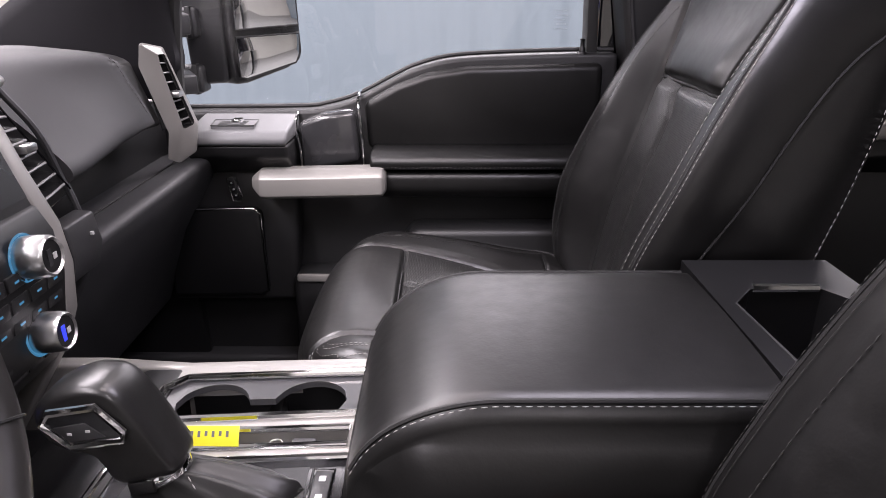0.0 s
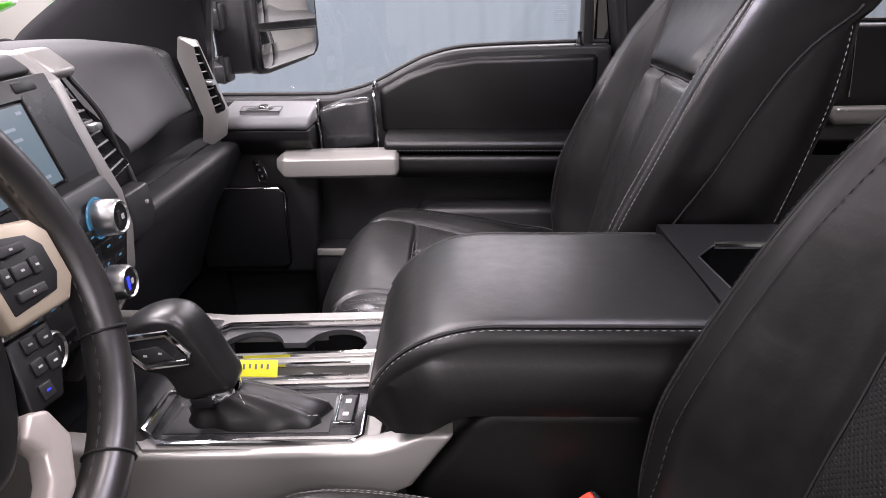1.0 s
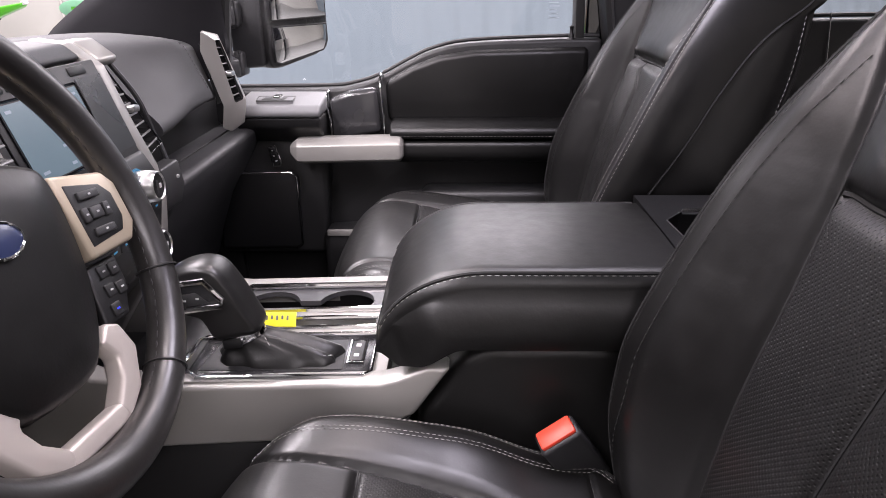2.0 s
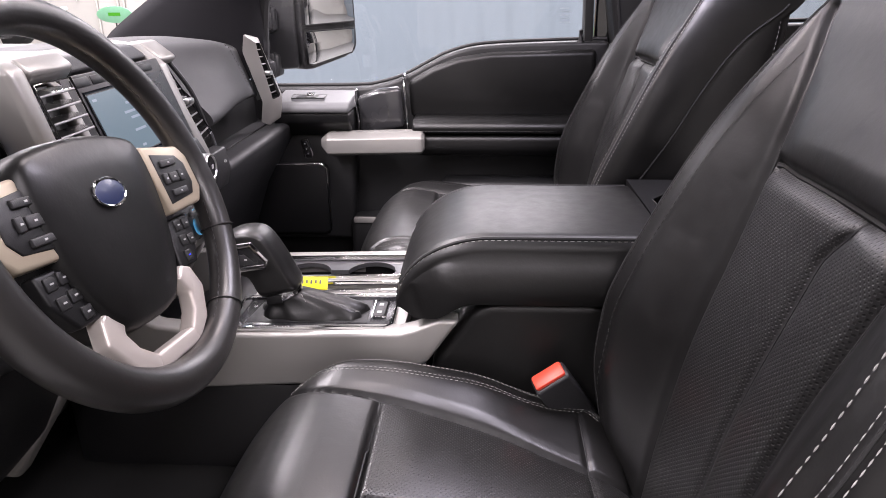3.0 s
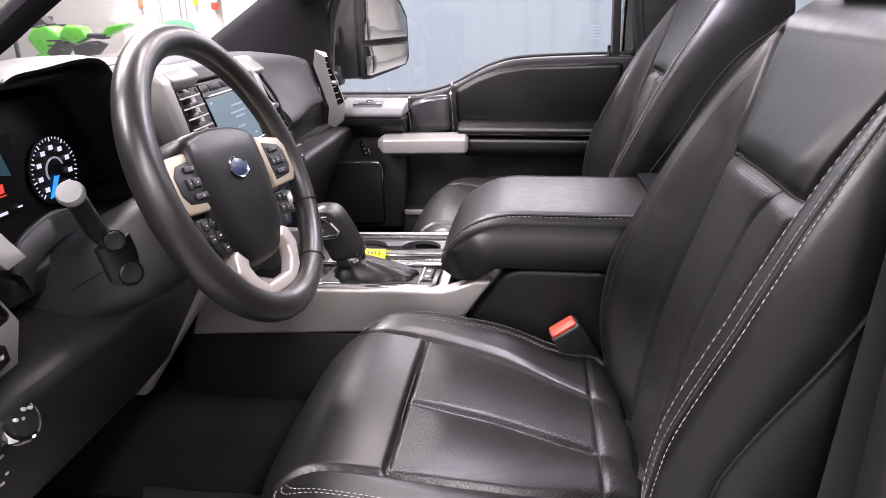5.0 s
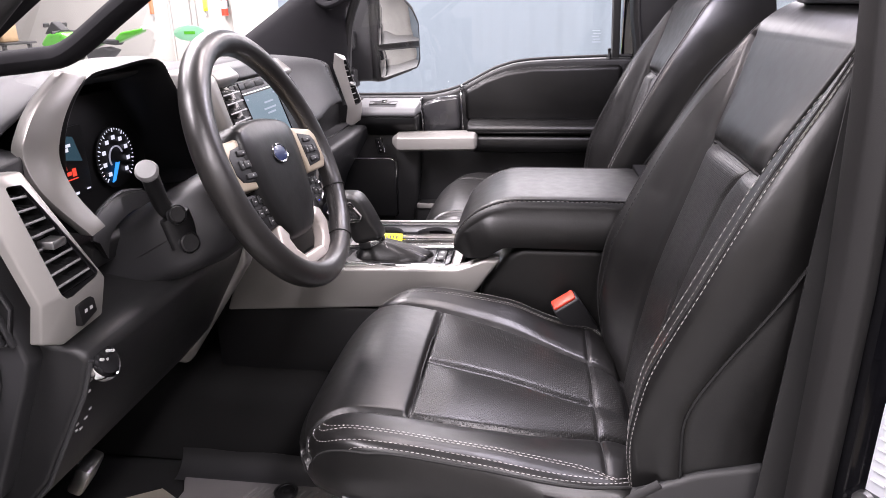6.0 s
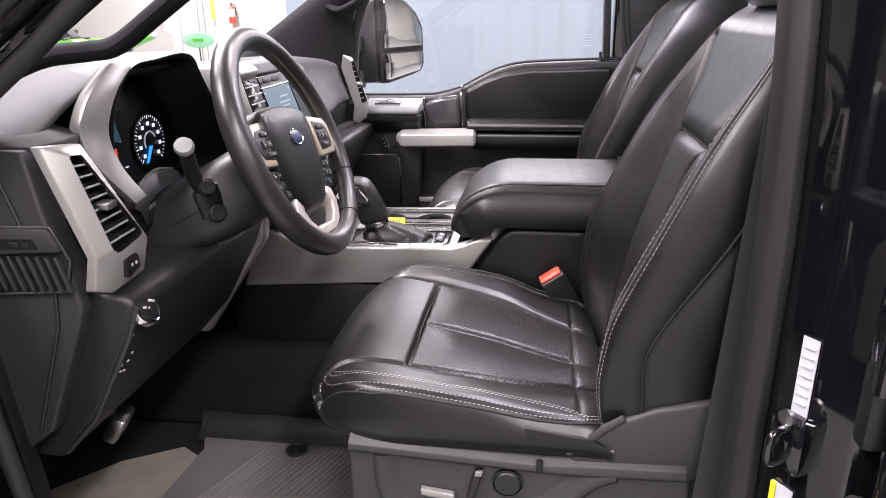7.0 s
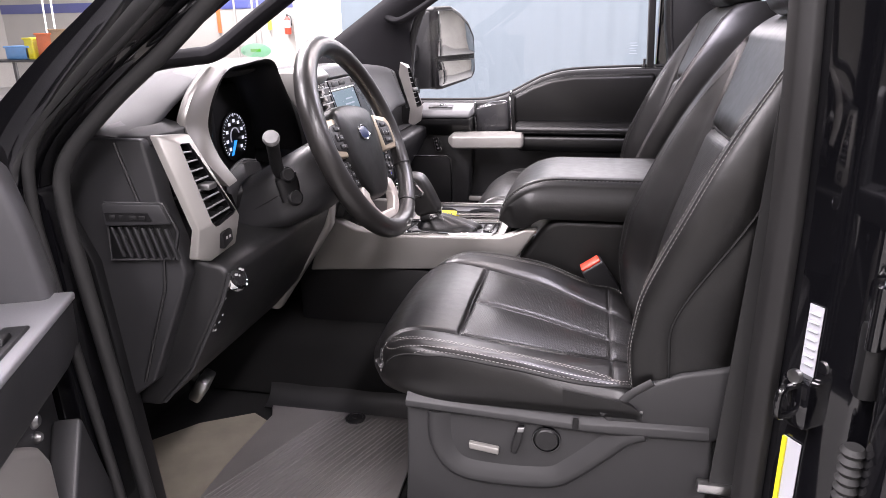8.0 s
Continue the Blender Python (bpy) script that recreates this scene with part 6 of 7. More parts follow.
def pillar(name, side, label):
    """A-pillar with its cloth trim and grab handle: side = 1 driver, -1 passenger."""
    root = thing(name, label, "car pillar", (-0.6, -0.12 if side > 0 else 1.30, 0.88))
    if side > 0:
        inner = [(-0.73, -0.125, 0.82), (-0.668, -0.125, 0.862), (-0.605, -0.13, 0.925), (-0.50, -0.14, 1.000), (-0.42, -0.145, 1.052), (-0.335, -0.14, 1.11), (-0.05, -0.13, 1.31), (0.1, -0.12, 1.41)]
        trim = []
        for x, y, z in curve_through(inner, 4):
            trim.append([Vector((x + dx, y + dy, z + dz)) for dx, dy, dz in ((0.018, 0.02, -0.018), (-0.015, 0.03, 0.012), (-0.03, -0.02, 0.022), (-0.03, -0.07, 0.022), (-0.01, -0.09, 0.004), (0.012, -0.07, -0.012))])
        part("trim_cover", loft(trim), PILLAR_CLOTH, root, "dark cloth pillar trim", angle=60)
        body = [(-0.72, -0.21, 0.60), (-0.68, -0.21, 0.80), (-0.64, -0.215, 0.90), (-0.545, -0.215, 0.985), (-0.40, -0.21, 1.09), (-0.15, -0.2, 1.29), (0.0, -0.19, 1.40)]
        sect = []
        for x, y, z in curve_through(body, 4):
            sect.append([Vector((x + dx, y + dy, z + dz)) for dx, dy, dz in ((0.03, 0.03, -0.03), (0.03, -0.01, -0.03), (0.012, -0.04, -0.012), (-0.008, -0.05, 0.004), (-0.016, 0.0, 0.014), (-0.010, 0.05, 0.010))])
        part("pillar_body", loft(sect), GLOSS_BLACK, root, "gloss black painted pillar", angle=50)
        for off, r in ((0.0, 0.011), (0.024, 0.008)):
            seal = [(-0.560, -0.185, 0.24), (-0.572, -0.19, 0.40), (-0.585, -0.195, 0.56), (-0.598, -0.198, 0.70), (-0.604, -0.20, 0.80), (-0.585, -0.20, 0.862), (-0.50, -0.20, 0.940), (-0.407, -0.20, 1.008), (-0.30, -0.20, 1.095), (-0.1, -0.19, 1.26), (0.05, -0.18, 1.36)]
            part("door_seal", tube(curve_through([(x - off, y - off * 1.2, z + (off if z > 0.85 else 0)) for x, y, z in seal], 5), r, 10), RUBBER, root, "rubber door seal")
        jamb = [(-0.75, 0.30), (-0.60, 0.30), (-0.63, 0.82), (-0.70, 0.86), (-0.8, 0.86), (-0.8, 0.30)]
        part("jamb", prism(jamb, "y", -0.24, -0.16, 0.01), GLOSS_BLACK, root)
        handle = [(-0.615, -0.12, 0.915), (-0.580, -0.08, 0.955), (-0.545, -0.03, 0.980), (-0.512, 0.015, 0.985), (-0.475, 0.03, 0.993), (-0.405, 0.03, 1.037), (-0.335, 0.03, 1.082), (-0.22, 0.02, 1.15), (-0.16, -0.01, 1.215), (-0.14, -0.08, 1.25)]
        part("grab_handle", tube(curve_through(handle, 6), 0.018, 12, flat=0.75), PILLAR_CLOTH, root, "dark moulded grab handle")
    else:
        edge = [(-0.90, 1.31, 0.86), (-0.855, 1.30, 0.915), (-0.70, 1.295, 1.02), (-0.50, 1.28, 1.15), (-0.30, 1.26, 1.28), (-0.1, 1.24, 1.40)]
        trim = []
        for x, y, z in curve_through(edge, 4):
            w = 0.355 - 1.55 * max(0, z - 0.92)
            w = max(w, 0.07)
            trim.append([Vector((x, y - 0.02, z)), Vector((x + 0.02, y - 0.05, z - 0.03)), Vector((x + w * 0.7, y - 0.04, z - 0.05)), Vector((x + w, y + 0.01, z - 0.06)), Vector((x + w, y + 0.06, z - 0.06)), Vector((x, y + 0.06, z))])
        part("trim_cover", loft(trim), PILLAR_CLOTH, root, "dark cloth pillar trim", angle=60)
        handle = [(-0.57, 1.27, 1.06), (-0.54, 1.24, 1.045), (-0.505, 1.22, 1.04), (-0.44, 1.21, 1.07), (-0.36, 1.21, 1.12), (-0.26, 1.22, 1.19), (-0.22, 1.25, 1.24)]
        part("grab_handle", tube(curve_through(handle, 6), 0.014, 12, flat=0.75), PILLAR_CLOTH, root, "dark moulded grab handle")
        part("window_channel", tube(curve_through([(-0.515, 1.345, 0.78), (-0.505, 1.34, 0.90), (-0.48, 1.33, 1.02), (-0.40, 1.31, 1.15), (-0.2, 1.28, 1.32)], 4), 0.013, 8), RUBBER, root)
    return root


pillar("front_pillar", 1, "gloss black front pillar with door seal and grab handle")
pillar("front_pillar", -1, "dark cloth covered front pillar beside the passenger window")


def centre_pillar():
    root = thing("centre_pillar", "gloss black door pillar with grey trim, striker and stickers", "car pillar", (0.38, -0.16, 0.2))
    plan = [(0.345, -0.135), (0.352, -0.15), (0.402, -0.222), (0.46, -0.228), (0.50, -0.20), (0.50, -0.10), (0.36, -0.10)]

    def at(z):
        return 0.0 + (0.012 if z < 0.8 else 0.012 - 0.02 * (z - 0.8))
    rings = [[Vector((x + at(z), y + (0.0 if z < 0.9 else 0.15 * (z - 0.9)), z)) for x, y in plan] for z in (0.18, 0.4, 0.6, 0.8, 0.95, 1.1, 1.25, 1.44)]
    part("pillar_body", soften(loft(rings), 0.006, 3, 30), GLOSS_BLACK, root, "gloss black painted jamb")
    strip = [[Vector((x + at(z) - 0.006, y + (0.0 if z < 0.9 else 0.15 * (z - 0.9)), z)) for x, y in ((0.318, -0.115), (0.325, -0.136), (0.340, -0.146), (0.352, -0.14), (0.36, -0.12), (0.34, -0.105))] for z in (0.18, 0.4, 0.6, 0.8, 0.95, 1.1, 1.25, 1.44)]
    part("edge_trim", soften(loft(strip), 0.003, 2, 30), TRIM_GREY, root, "grey moulded edge trim and seal")
    part("inner_trim", rbox((0.345, -0.115, 0.2), (0.50, -0.07, 1.42), 0.02), PLASTIC, root)
    # belt webbing and its anchor
    part("belt_webbing", prism([(0.300, 0.38), (0.335, 0.38), (0.375, 1.30), (0.345, 1.30)], "y", -0.088, -0.086, 0), RUBBER, root, "black seat belt webbing")
    part("belt_anchor", rbox((0.284, -0.095, 0.368), (0.335, -0.078, 0.384), 0.003), STEEL, root)
    d = Vector((0.055, -0.080, 0)).normalized()
    nrm = Vector((-d.y, d.x, 0)) * -1
    base = Vector((0.364, -0.150, 0))

    def sticker(name, s0, s1, z0, z1, mat, lab, lift=0.0012, skew=0.0):
        p = [base + d * s0 + Vector((0.0, 0, z1)), base + d * s1 + Vector((0, 0, z1 - skew)), base + d * s1 + Vector((0, 0, z0 - skew)), base + d * s0 + Vector((0, 0, z0))]
        off = Vector((-0.080, -0.055, 0)).normalized() * lift
        q = [v + off for v in p]
        r = [v + off * 2 for v in p]
        return part(name, bm_of(q + r, [[0, 1, 2, 3], [4, 5, 6, 7], [0, 1, 5, 4], [1, 2, 6, 5], [2, 3, 7, 6], [3, 0, 4, 7]]), mat, root, lab, smooth=False)
    sticker("data_sticker", 0.017, 0.036, 0.605, 0.705, PAPER, "white printed sticker")
    for i in range(7):
        sticker("print_bar", 0.020, 0.033, 0.628 + 0.011 * i, 0.6292 + 0.011 * i, FAINT_INK, "", 0.0026)
    sticker("tyre_sticker", 0.010, 0.036, 0.42, 0.52, PAPER, "white and yellow sticker")
    sticker("tyre_band", 0.010, 0.016, 0.42, 0.52, YELLOW, "", 0.0027)
    # striker
    c = base + d * 0.028 + Vector((0, 0, 0.585))
    o = Vector((-0.080, -0.055, 0)).normalized()
    part("striker_plate", rbox(c - Vector((0.022, 0.022, 0.035)), c + Vector((0.022, 0.022, 0.03)), 0.008, turn=(0, 0, 35)), GLOSS_BLACK, root)
    part("striker_loop", tube(curve_through([c + o * 0.005 + Vector((0, 0, 0.02)), c + o * 0.04 + Vector((0, 0, 0.018)), c + o * 0.045, c + o * 0.04 - Vector((0, 0, 0.018)), c + o * 0.005 - Vector((0, 0, 0.02))], 5), 0.0046, 10), GLOSS_BLACK, root, "black steel striker loop")
    part("bolt", lathe([(0.0, 0), (0.009, 0), (0.009, 0.006), (0.0, 0.007)], c + o * 0.02 + Vector((0, 0, 0.033)), o), STEEL, root)
    return root


centre_pillar()


def rear_door():
    root = thing("rear_door", "gloss black rear door standing open beside the pillar", "car door", (0.5, -0.3, 0.2))
    plan = [(0.425, -0.245), (0.415, -0.275), (0.425, -0.31), (0.47, -0.32), (0.80, -1.15), (0.88, -1.12), (0.56, -0.27), (0.50, -0.24)]
    rings = [[Vector((x - (0.05 * max(0, z - 0.9)), y, z)) for x, y in plan] for z in (0.0, 0.3, 0.6, 0.9, 1.1)]
    part("door_shell", soften(loft(rings), 0.008, 3, 30), GLOSS_BLACK, root, "gloss black painted door edge")
    for z in (0.47, 0.73):
        part("hinge", rbox((0.405, -0.27, z - 0.035), (0.44, -0.225, z + 0.035), 0.008), GLOSS_BLACK, root)
        part("hinge_pin", lathe([(0.0, 0), (0.008, 0), (0.008, 0.07), (0.0, 0.072)], (0.407, -0.262, z - 0.035), (0, 0, 1), 14), GLOSS_BLACK, root)
    part("check_strap", rbox((0.40, -0.262, 0.63), (0.425, -0.235, 0.72), 0.008), PLASTIC_DARK, root)
    boot = [[Vector((0.408, -0.262, 0.48 + 0.006 * i)) + Vector(((0.014 if i % 2 else 0.010) * math.cos(a), (0.014 if i % 2 else 0.010) * math.sin(a), 0)) for a in [2 * math.pi * k / 18 for k in range(18)]] for i in range(17)]
    part("cable_boot", loft(boot), RUBBER, root, "ribbed rubber cable boot", angle=20)
    return root


rear_door()


def driver_door():
    root = thing("driver_door", "open driver door with charcoal panel, armrest and switches", "car door", (-0.66, -0.32, 0.3))
    hx, hy = -0.645, -0.26
    d, n = Vector((0.40, -0.917, 0)), Vector((0.917, 0.40, 0))

    def slab(pts, a, b, r=0.008):
        """pts: distance from the hinge and height; a to b off the door's inner face."""
        k = len(pts)
        f = lambda s, z, h: Vector((hx, hy, 0)) + d * s + n * h + Vector((0, 0, z))
        bm = bm_of([f(s, z, a) for s, z in pts] + [f(s, z, b) for s, z in pts], [list(range(k)), list(range(k, 2 * k))] + [[i, (i + 1) % k, k + (i + 1) % k, k + i] for i in range(k)])
        return soften(bm, r, 3)
    part("door_shell", slab([(0.03, 0.05), (0.95, 0.05), (0.97, 0.84), (0.06, 0.84), (0.04, 0.70)], -0.20, -0.12, 0.02), GLOSS_BLACK, root, "gloss black door shell")
    part("door_panel", slab([(0.0, 0.10), (0.9, 0.10), (0.92, 0.67), (0.06, 0.67), (0.02, 0.66)], -0.03, 0.02, 0.012), PLASTIC_GREY, root, "charcoal door panel")
    f = lambda s, z, h: Vector((hx, hy, 0)) + d * s + n * h + Vector((0, 0, z))
    wall = [(-0.11, 0.60), (0.041, 0.60), (0.041, 0.70), (0.030, 0.78), (0.012, 0.86), (-0.02, 0.93), (-0.11, 0.96)]
    k = len(wall)
    part("upper_pad", soften(bm_of([f(-0.02, z, h) for h, z in wall] + [f(0.028, z, h) for h, z in wall], [list(range(k)), list(range(k, 2 * k))] + [[i, (i + 1) % k, k + (i + 1) % k, k + i] for i in range(k)]), 0.010, 3), DOOR_SKIN_LIT, root, "charcoal padded upper panel, lamp light put into its colour")
    part("window_ledge", slab([(0.02, 0.60), (0.9, 0.60), (0.9, 0.95), (0.02, 0.95)], -0.13, -0.085, 0.012), PLASTIC, root)
    part("armrest", slab([(0.004, 0.61), (0.06, 0.595), (0.85, 0.595), (0.85, 0.676), (0.0, 0.676)], 0.015, 0.063, 0.008), PLASTIC_GREY, root, "black armrest body")
    # the top is paler than the armrest body: light from above as colour
    part("armrest_top", slab([(-0.002, 0.672), (0.86, 0.672), (0.86, 0.684), (-0.002, 0.684)], -0.09, 0.066, 0.004), DOOR_TOP_LIT, root, "charcoal armrest top, paler for the light from above")
    part("switch_plate", slab([(0.12, 0.683), (0.36, 0.683), (0.36, 0.688), (0.12, 0.688)], 0.020, 0.050, 0.002), PLASTIC_GREY, root)
    part("window_switch", slab([(0.15, 0.687), (0.18, 0.687), (0.176, 0.695), (0.154, 0.695)], 0.026, 0.042, 0.002), PLASTIC_DARK, root)
    part("pull_cup", slab([(0.16, 0.28), (0.5, 0.28), (0.5, 0.64), (0.25, 0.60), (0.18, 0.555), (0.16, 0.525)], 0.018, 0.060, 0.014), SILVER, root, "pale silver pull handle")
    low = [(-0.055, 0.18), (-0.034, 0.315), (0.048, 0.515), (0.15, 0.40), (0.15, 0.18)]
    part("lower_panel", slab(low, 0.02, 0.060, 0.006), PLASTIC_GREY, root, "charcoal lower panel")
    for s, z, r in ((0.100, 0.545, 0.011), (0.103, 0.522, 0.008)):
        part("latch", lathe([(0.0, 0), (r, 0), (r, 0.005), (r * 0.6, 0.010), (0.0, 0.010)], Vector((hx, hy, z)) + d * s + n * 0.018, n), STEEL, root)
    return root


driver_door()


# ---- passenger side ----
def passenger_door():
    root = thing("passenger_door", "closed passenger door with silver pull, leather armrest and carbon trim", "car door", (-0.1, 1.33, 0.2))
    # panel whose upper edge steps up behind the mirror
    sill = [(-0.64, 0.772), (-0.56, 0.772), (-0.486, 0.775), (-0.284, 0.777), (-0.229, 0.783), (-0.167, 0.801), (-0.094, 0.838), (-0.046, 0.859), (0.037, 0.876), (0.237, 0.884), (0.33, 0.884)]
    top = [(v.x, v.y) for v in curve_through([(x, z, 0) for x, z in sill], 4)]
    outline = top + [(0.33, 0.25), (-0.64, 0.25)]
    part("inner_panel", prism(outline, "y", 1.325, 1.375, 0.008, 3), PLASTIC, root, "black grained door panel", angle=50)
    part("outer_skin", prism([(x, z - 0.01) for x, z in outline], "y", 1.40, 1.52, 0.02, 3), GLOSS_BLACK, root)
    part("window_seal", tube([(x, 1.372, z + 0.003) for x, z in top], 0.0045, 8), RUBBER, root)
    # ledge in front with the window switch; its lit top and unlit body are two colours
    part("switch_ledge", prism([(1.365, 0.776), (1.215, 0.760), (1.197, 0.748), (1.200, 0.735), (1.365, 0.735)], "x", -0.462, -0.279, 0.006, 3), LEDGE_LIT, root, "charcoal ledge under the window, window light put into its colour")
    part("ledge_body", prism([(1.365, 0.734), (1.204, 0.734), (1.212, 0.712), (1.26, 0.672), (1.365, 0.672)], "x", -0.462, -0.280, 0.006, 3), PLASTIC, root)
    sw = part("switch_plate", prism([(-0.418, 1.225), (-0.340, 1.225), (-0.346, 1.285), (-0.428, 1.285)], "z", 0.755, 0.7665, 0.001), LEDGE_LIT, root)
    part("plate_line", tube([(-0.418, 1.225, 0.7672), (-0.340, 1.225, 0.7672), (-0.346, 1.285, 0.7672), (-0.428, 1.285, 0.7672)], 0.0012, 5, closed=True), PLASTIC_DARK, sw)
    part("window_switch", rbox((-0.386, 1.240, 0.766), (-0.368, 1.266, 0.775), 0.002), CHROME, sw, "chrome tipped window switch")
    part("switch_well", rbox((-0.410, 1.240, 0.7666), (-0.362, 1.272, 0.7676), 0), PLASTIC_DARK, sw)
    # carbon weave section between chrome lines
    carbon = [(-0.272, 0.665), (-0.158, 0.685), (-0.16, 0.72), (-0.165, 0.785), (-0.225, 0.778), (-0.275, 0.76)]
    part("weave_trim", prism(carbon, "y", 1.285, 1.34, 0.012, 3), CARBON, root, "gloss carbon weave trim section")
    for x0, x1, z1 in ((-0.278, -0.272, 0.762), (-0.158, -0.152, 0.80)):
        part("chrome_line", tube(curve_through([(x0 + 0.006, 1.283, 0.66), (x1, 1.283, 0.71), (x0, 1.286, z1 - 0.015), (x0 - 0.002, 1.31, z1 + 0.008), (x0 - 0.002, 1.35, z1 + 0.012)], 5), 0.0028, 8), CHROME, root, "slim chrome line")
    # padded upper panel, armrest and pull
    pad = [(-0.145, 0.705), (-0.15, 0.795), (-0.09, 0.828), (-0.03, 0.850), (0.05, 0.862), (0.30, 0.868), (0.30, 0.705)]
    part("upper_pad", prism(pad, "y", 1.305, 1.335, 0.014, 4), LEATHER, root, "black padded upper panel", angle=60)
    arm = [(1.33, 0.716), (1.25, 0.716), (1.228, 0.708), (1.222, 0.694), (1.230, 0.683), (1.27, 0.682), (1.33, 0.682)]
    roll = [(1.33, 0.681), (1.245, 0.681), (1.232, 0.672), (1.230, 0.648), (1.240, 0.630), (1.27, 0.622), (1.33, 0.622)]
    part("armrest_side", prism(roll, "x", -0.125, 0.30, 0.007, 3), LEATHER, root, "black leather armrest side", angle=60)
    ar = part("armrest", prism(arm, "x", -0.135, 0.30, 0.008, 3), LEATHER, root, "black leather armrest", angle=60)
    part("stitching", stitches([(-0.12 + 0.01 * i, 1.2225, 0.690) for i in range(42)]), THREAD_DIM, ar)
    def bar(x, z, k):
        return [Vector((x, 1.225 + dy * k, z + dzz * k)) for dy, dzz in ((0.024, 0.027), (-0.002, 0.027), (-0.018, 0.012), (-0.020, -0.020), (-0.012, -0.027), (0.024, -0.027))]
    part("pull_handle", soften(loft([bar(-0.353, 0.663, 0.35), bar(-0.337, 0.660, 0.96), bar(-0.325, 0.660, 1.0), bar(-0.122, 0.664, 1.0), bar(-0.112, 0.664, 0.96), bar(-0.105, 0.664, 0.6)]), 0.0022, 2, 14), SILVER, root, "satin silver pull handle", angle=20)
    # speaker cover and lower pocket
    spk = [(-0.53, 0.60), (-0.365, 0.603), (-0.352, 0.592), (-0.350, 0.43), (-0.365, 0.42), (-0.54, 0.418)]
    part("speaker_cover", prism(spk, "y", 1.252, 1.325, 0.006, 3), PLASTIC_DARK, root, "flat black speaker cover")
    part("speaker_line", tube([(x, 1.2515, z) for x, z in spk[:5]], 0.0016, 6), CHROME, root)
    part("front_panel", prism([(-0.55, 0.40), (-0.55, 0.70), (-0.29, 0.70), (-0.275, 0.65), (-0.30, 0.40)], "y", 1.27, 1.33, 0.012, 3), PLASTIC, root)
    lk = part("lock_switch", prism([(-0.412, 0.660), (-0.398, 0.662), (-0.387, 0.624), (-0.390, 0.616), (-0.403, 0.616)], "y", 1.262, 1.271, 0.002), PLASTIC_DARK, root, "door lock switch with chrome rim")
    part("lock_rim", tube([(-0.4125, 1.2615, 0.661), (-0.3975, 1.2615, 0.663), (-0.386, 1.2615, 0.624), (-0.389, 1.2615, 0.615), (-0.404, 1.2615, 0.615)], 0.0011, 6, closed=True), CHROME, lk)
    for z, x in ((0.651, -0.4035), (0.639, -0.4005), (0.627, -0.3975)):
        part("lock_key", rbox((x - 0.0045, 1.2595, z - 0.004), (x + 0.0045, 1.263, z + 0.004), 0.001), GATE_BLACK, lk)
        part("lock_mark", rbox((x - 0.0015, 1.259, z - 0.0012), (x + 0.0015, 1.2597, z + 0.0012), 0), WHITE_INK, lk)
    part("pocket", prism([(-0.30, 0.28), (0.30, 0.28), (0.30, 0.56), (-0.06, 0.56), (-0.12, 0.47), (-0.30, 0.46)], "y", 1.25, 1.33, 0.015, 3), PLASTIC, root)
    part("pocket_edge", rbox((-0.29, 1.244, 0.452), (-0.20, 1.252, 0.468), 0.003), SILVER, root)
    pin = part("lock_pin", lathe([(0.0, 0), (0.006, 0), (0.006, 0.010), (0.004, 0.013), (0.004, 0.024), (0.0055, 0.027), (0.0, 0.030)], (0.262, 1.335, 0.882), (0, 0, 1), 16), PLASTIC_DARK, root, "black lock pin")
    part("pin_collar", lathe([(0.0, 0), (0.011, 0), (0.009, 0.004), (0.0, 0.004)], (0.262, 1.335, 0.882), (0, 0, 1), 16), PLASTIC_DARK, pin)
    g = part("window_glass", prism([(-0.64, 0.77), (-0.28, 0.775), (-0.16, 0.79), (-0.04, 0.85), (0.28, 0.875), (0.27, 1.40), (-0.14, 1.40), (-0.45, 1.19), (-0.64, 1.05)], "y", 1.384, 1.388, 0), CLEAR, root, "clear window glass", smooth=False)
    g.visible_shadow = False
    part("rear_channel", prism([(0.272, 0.88), (0.292, 0.88), (0.272, 1.42), (0.252, 1.42)], "y", 1.34, 1.39, 0.003), RUBBER, root)
    for i in range(5):
        part("glass_mark", rbox((0.215 + 0.003 * (i % 2), 1.3825, 0.925 + 0.008 * i), (0.240 - 0.003 * (i % 3), 1.3832, 0.9265 + 0.008 * i), 0), surface("etched_mark", (0.35, 0.40, 0.45), 0.8, bump=0), root)
    return root


passenger_door()


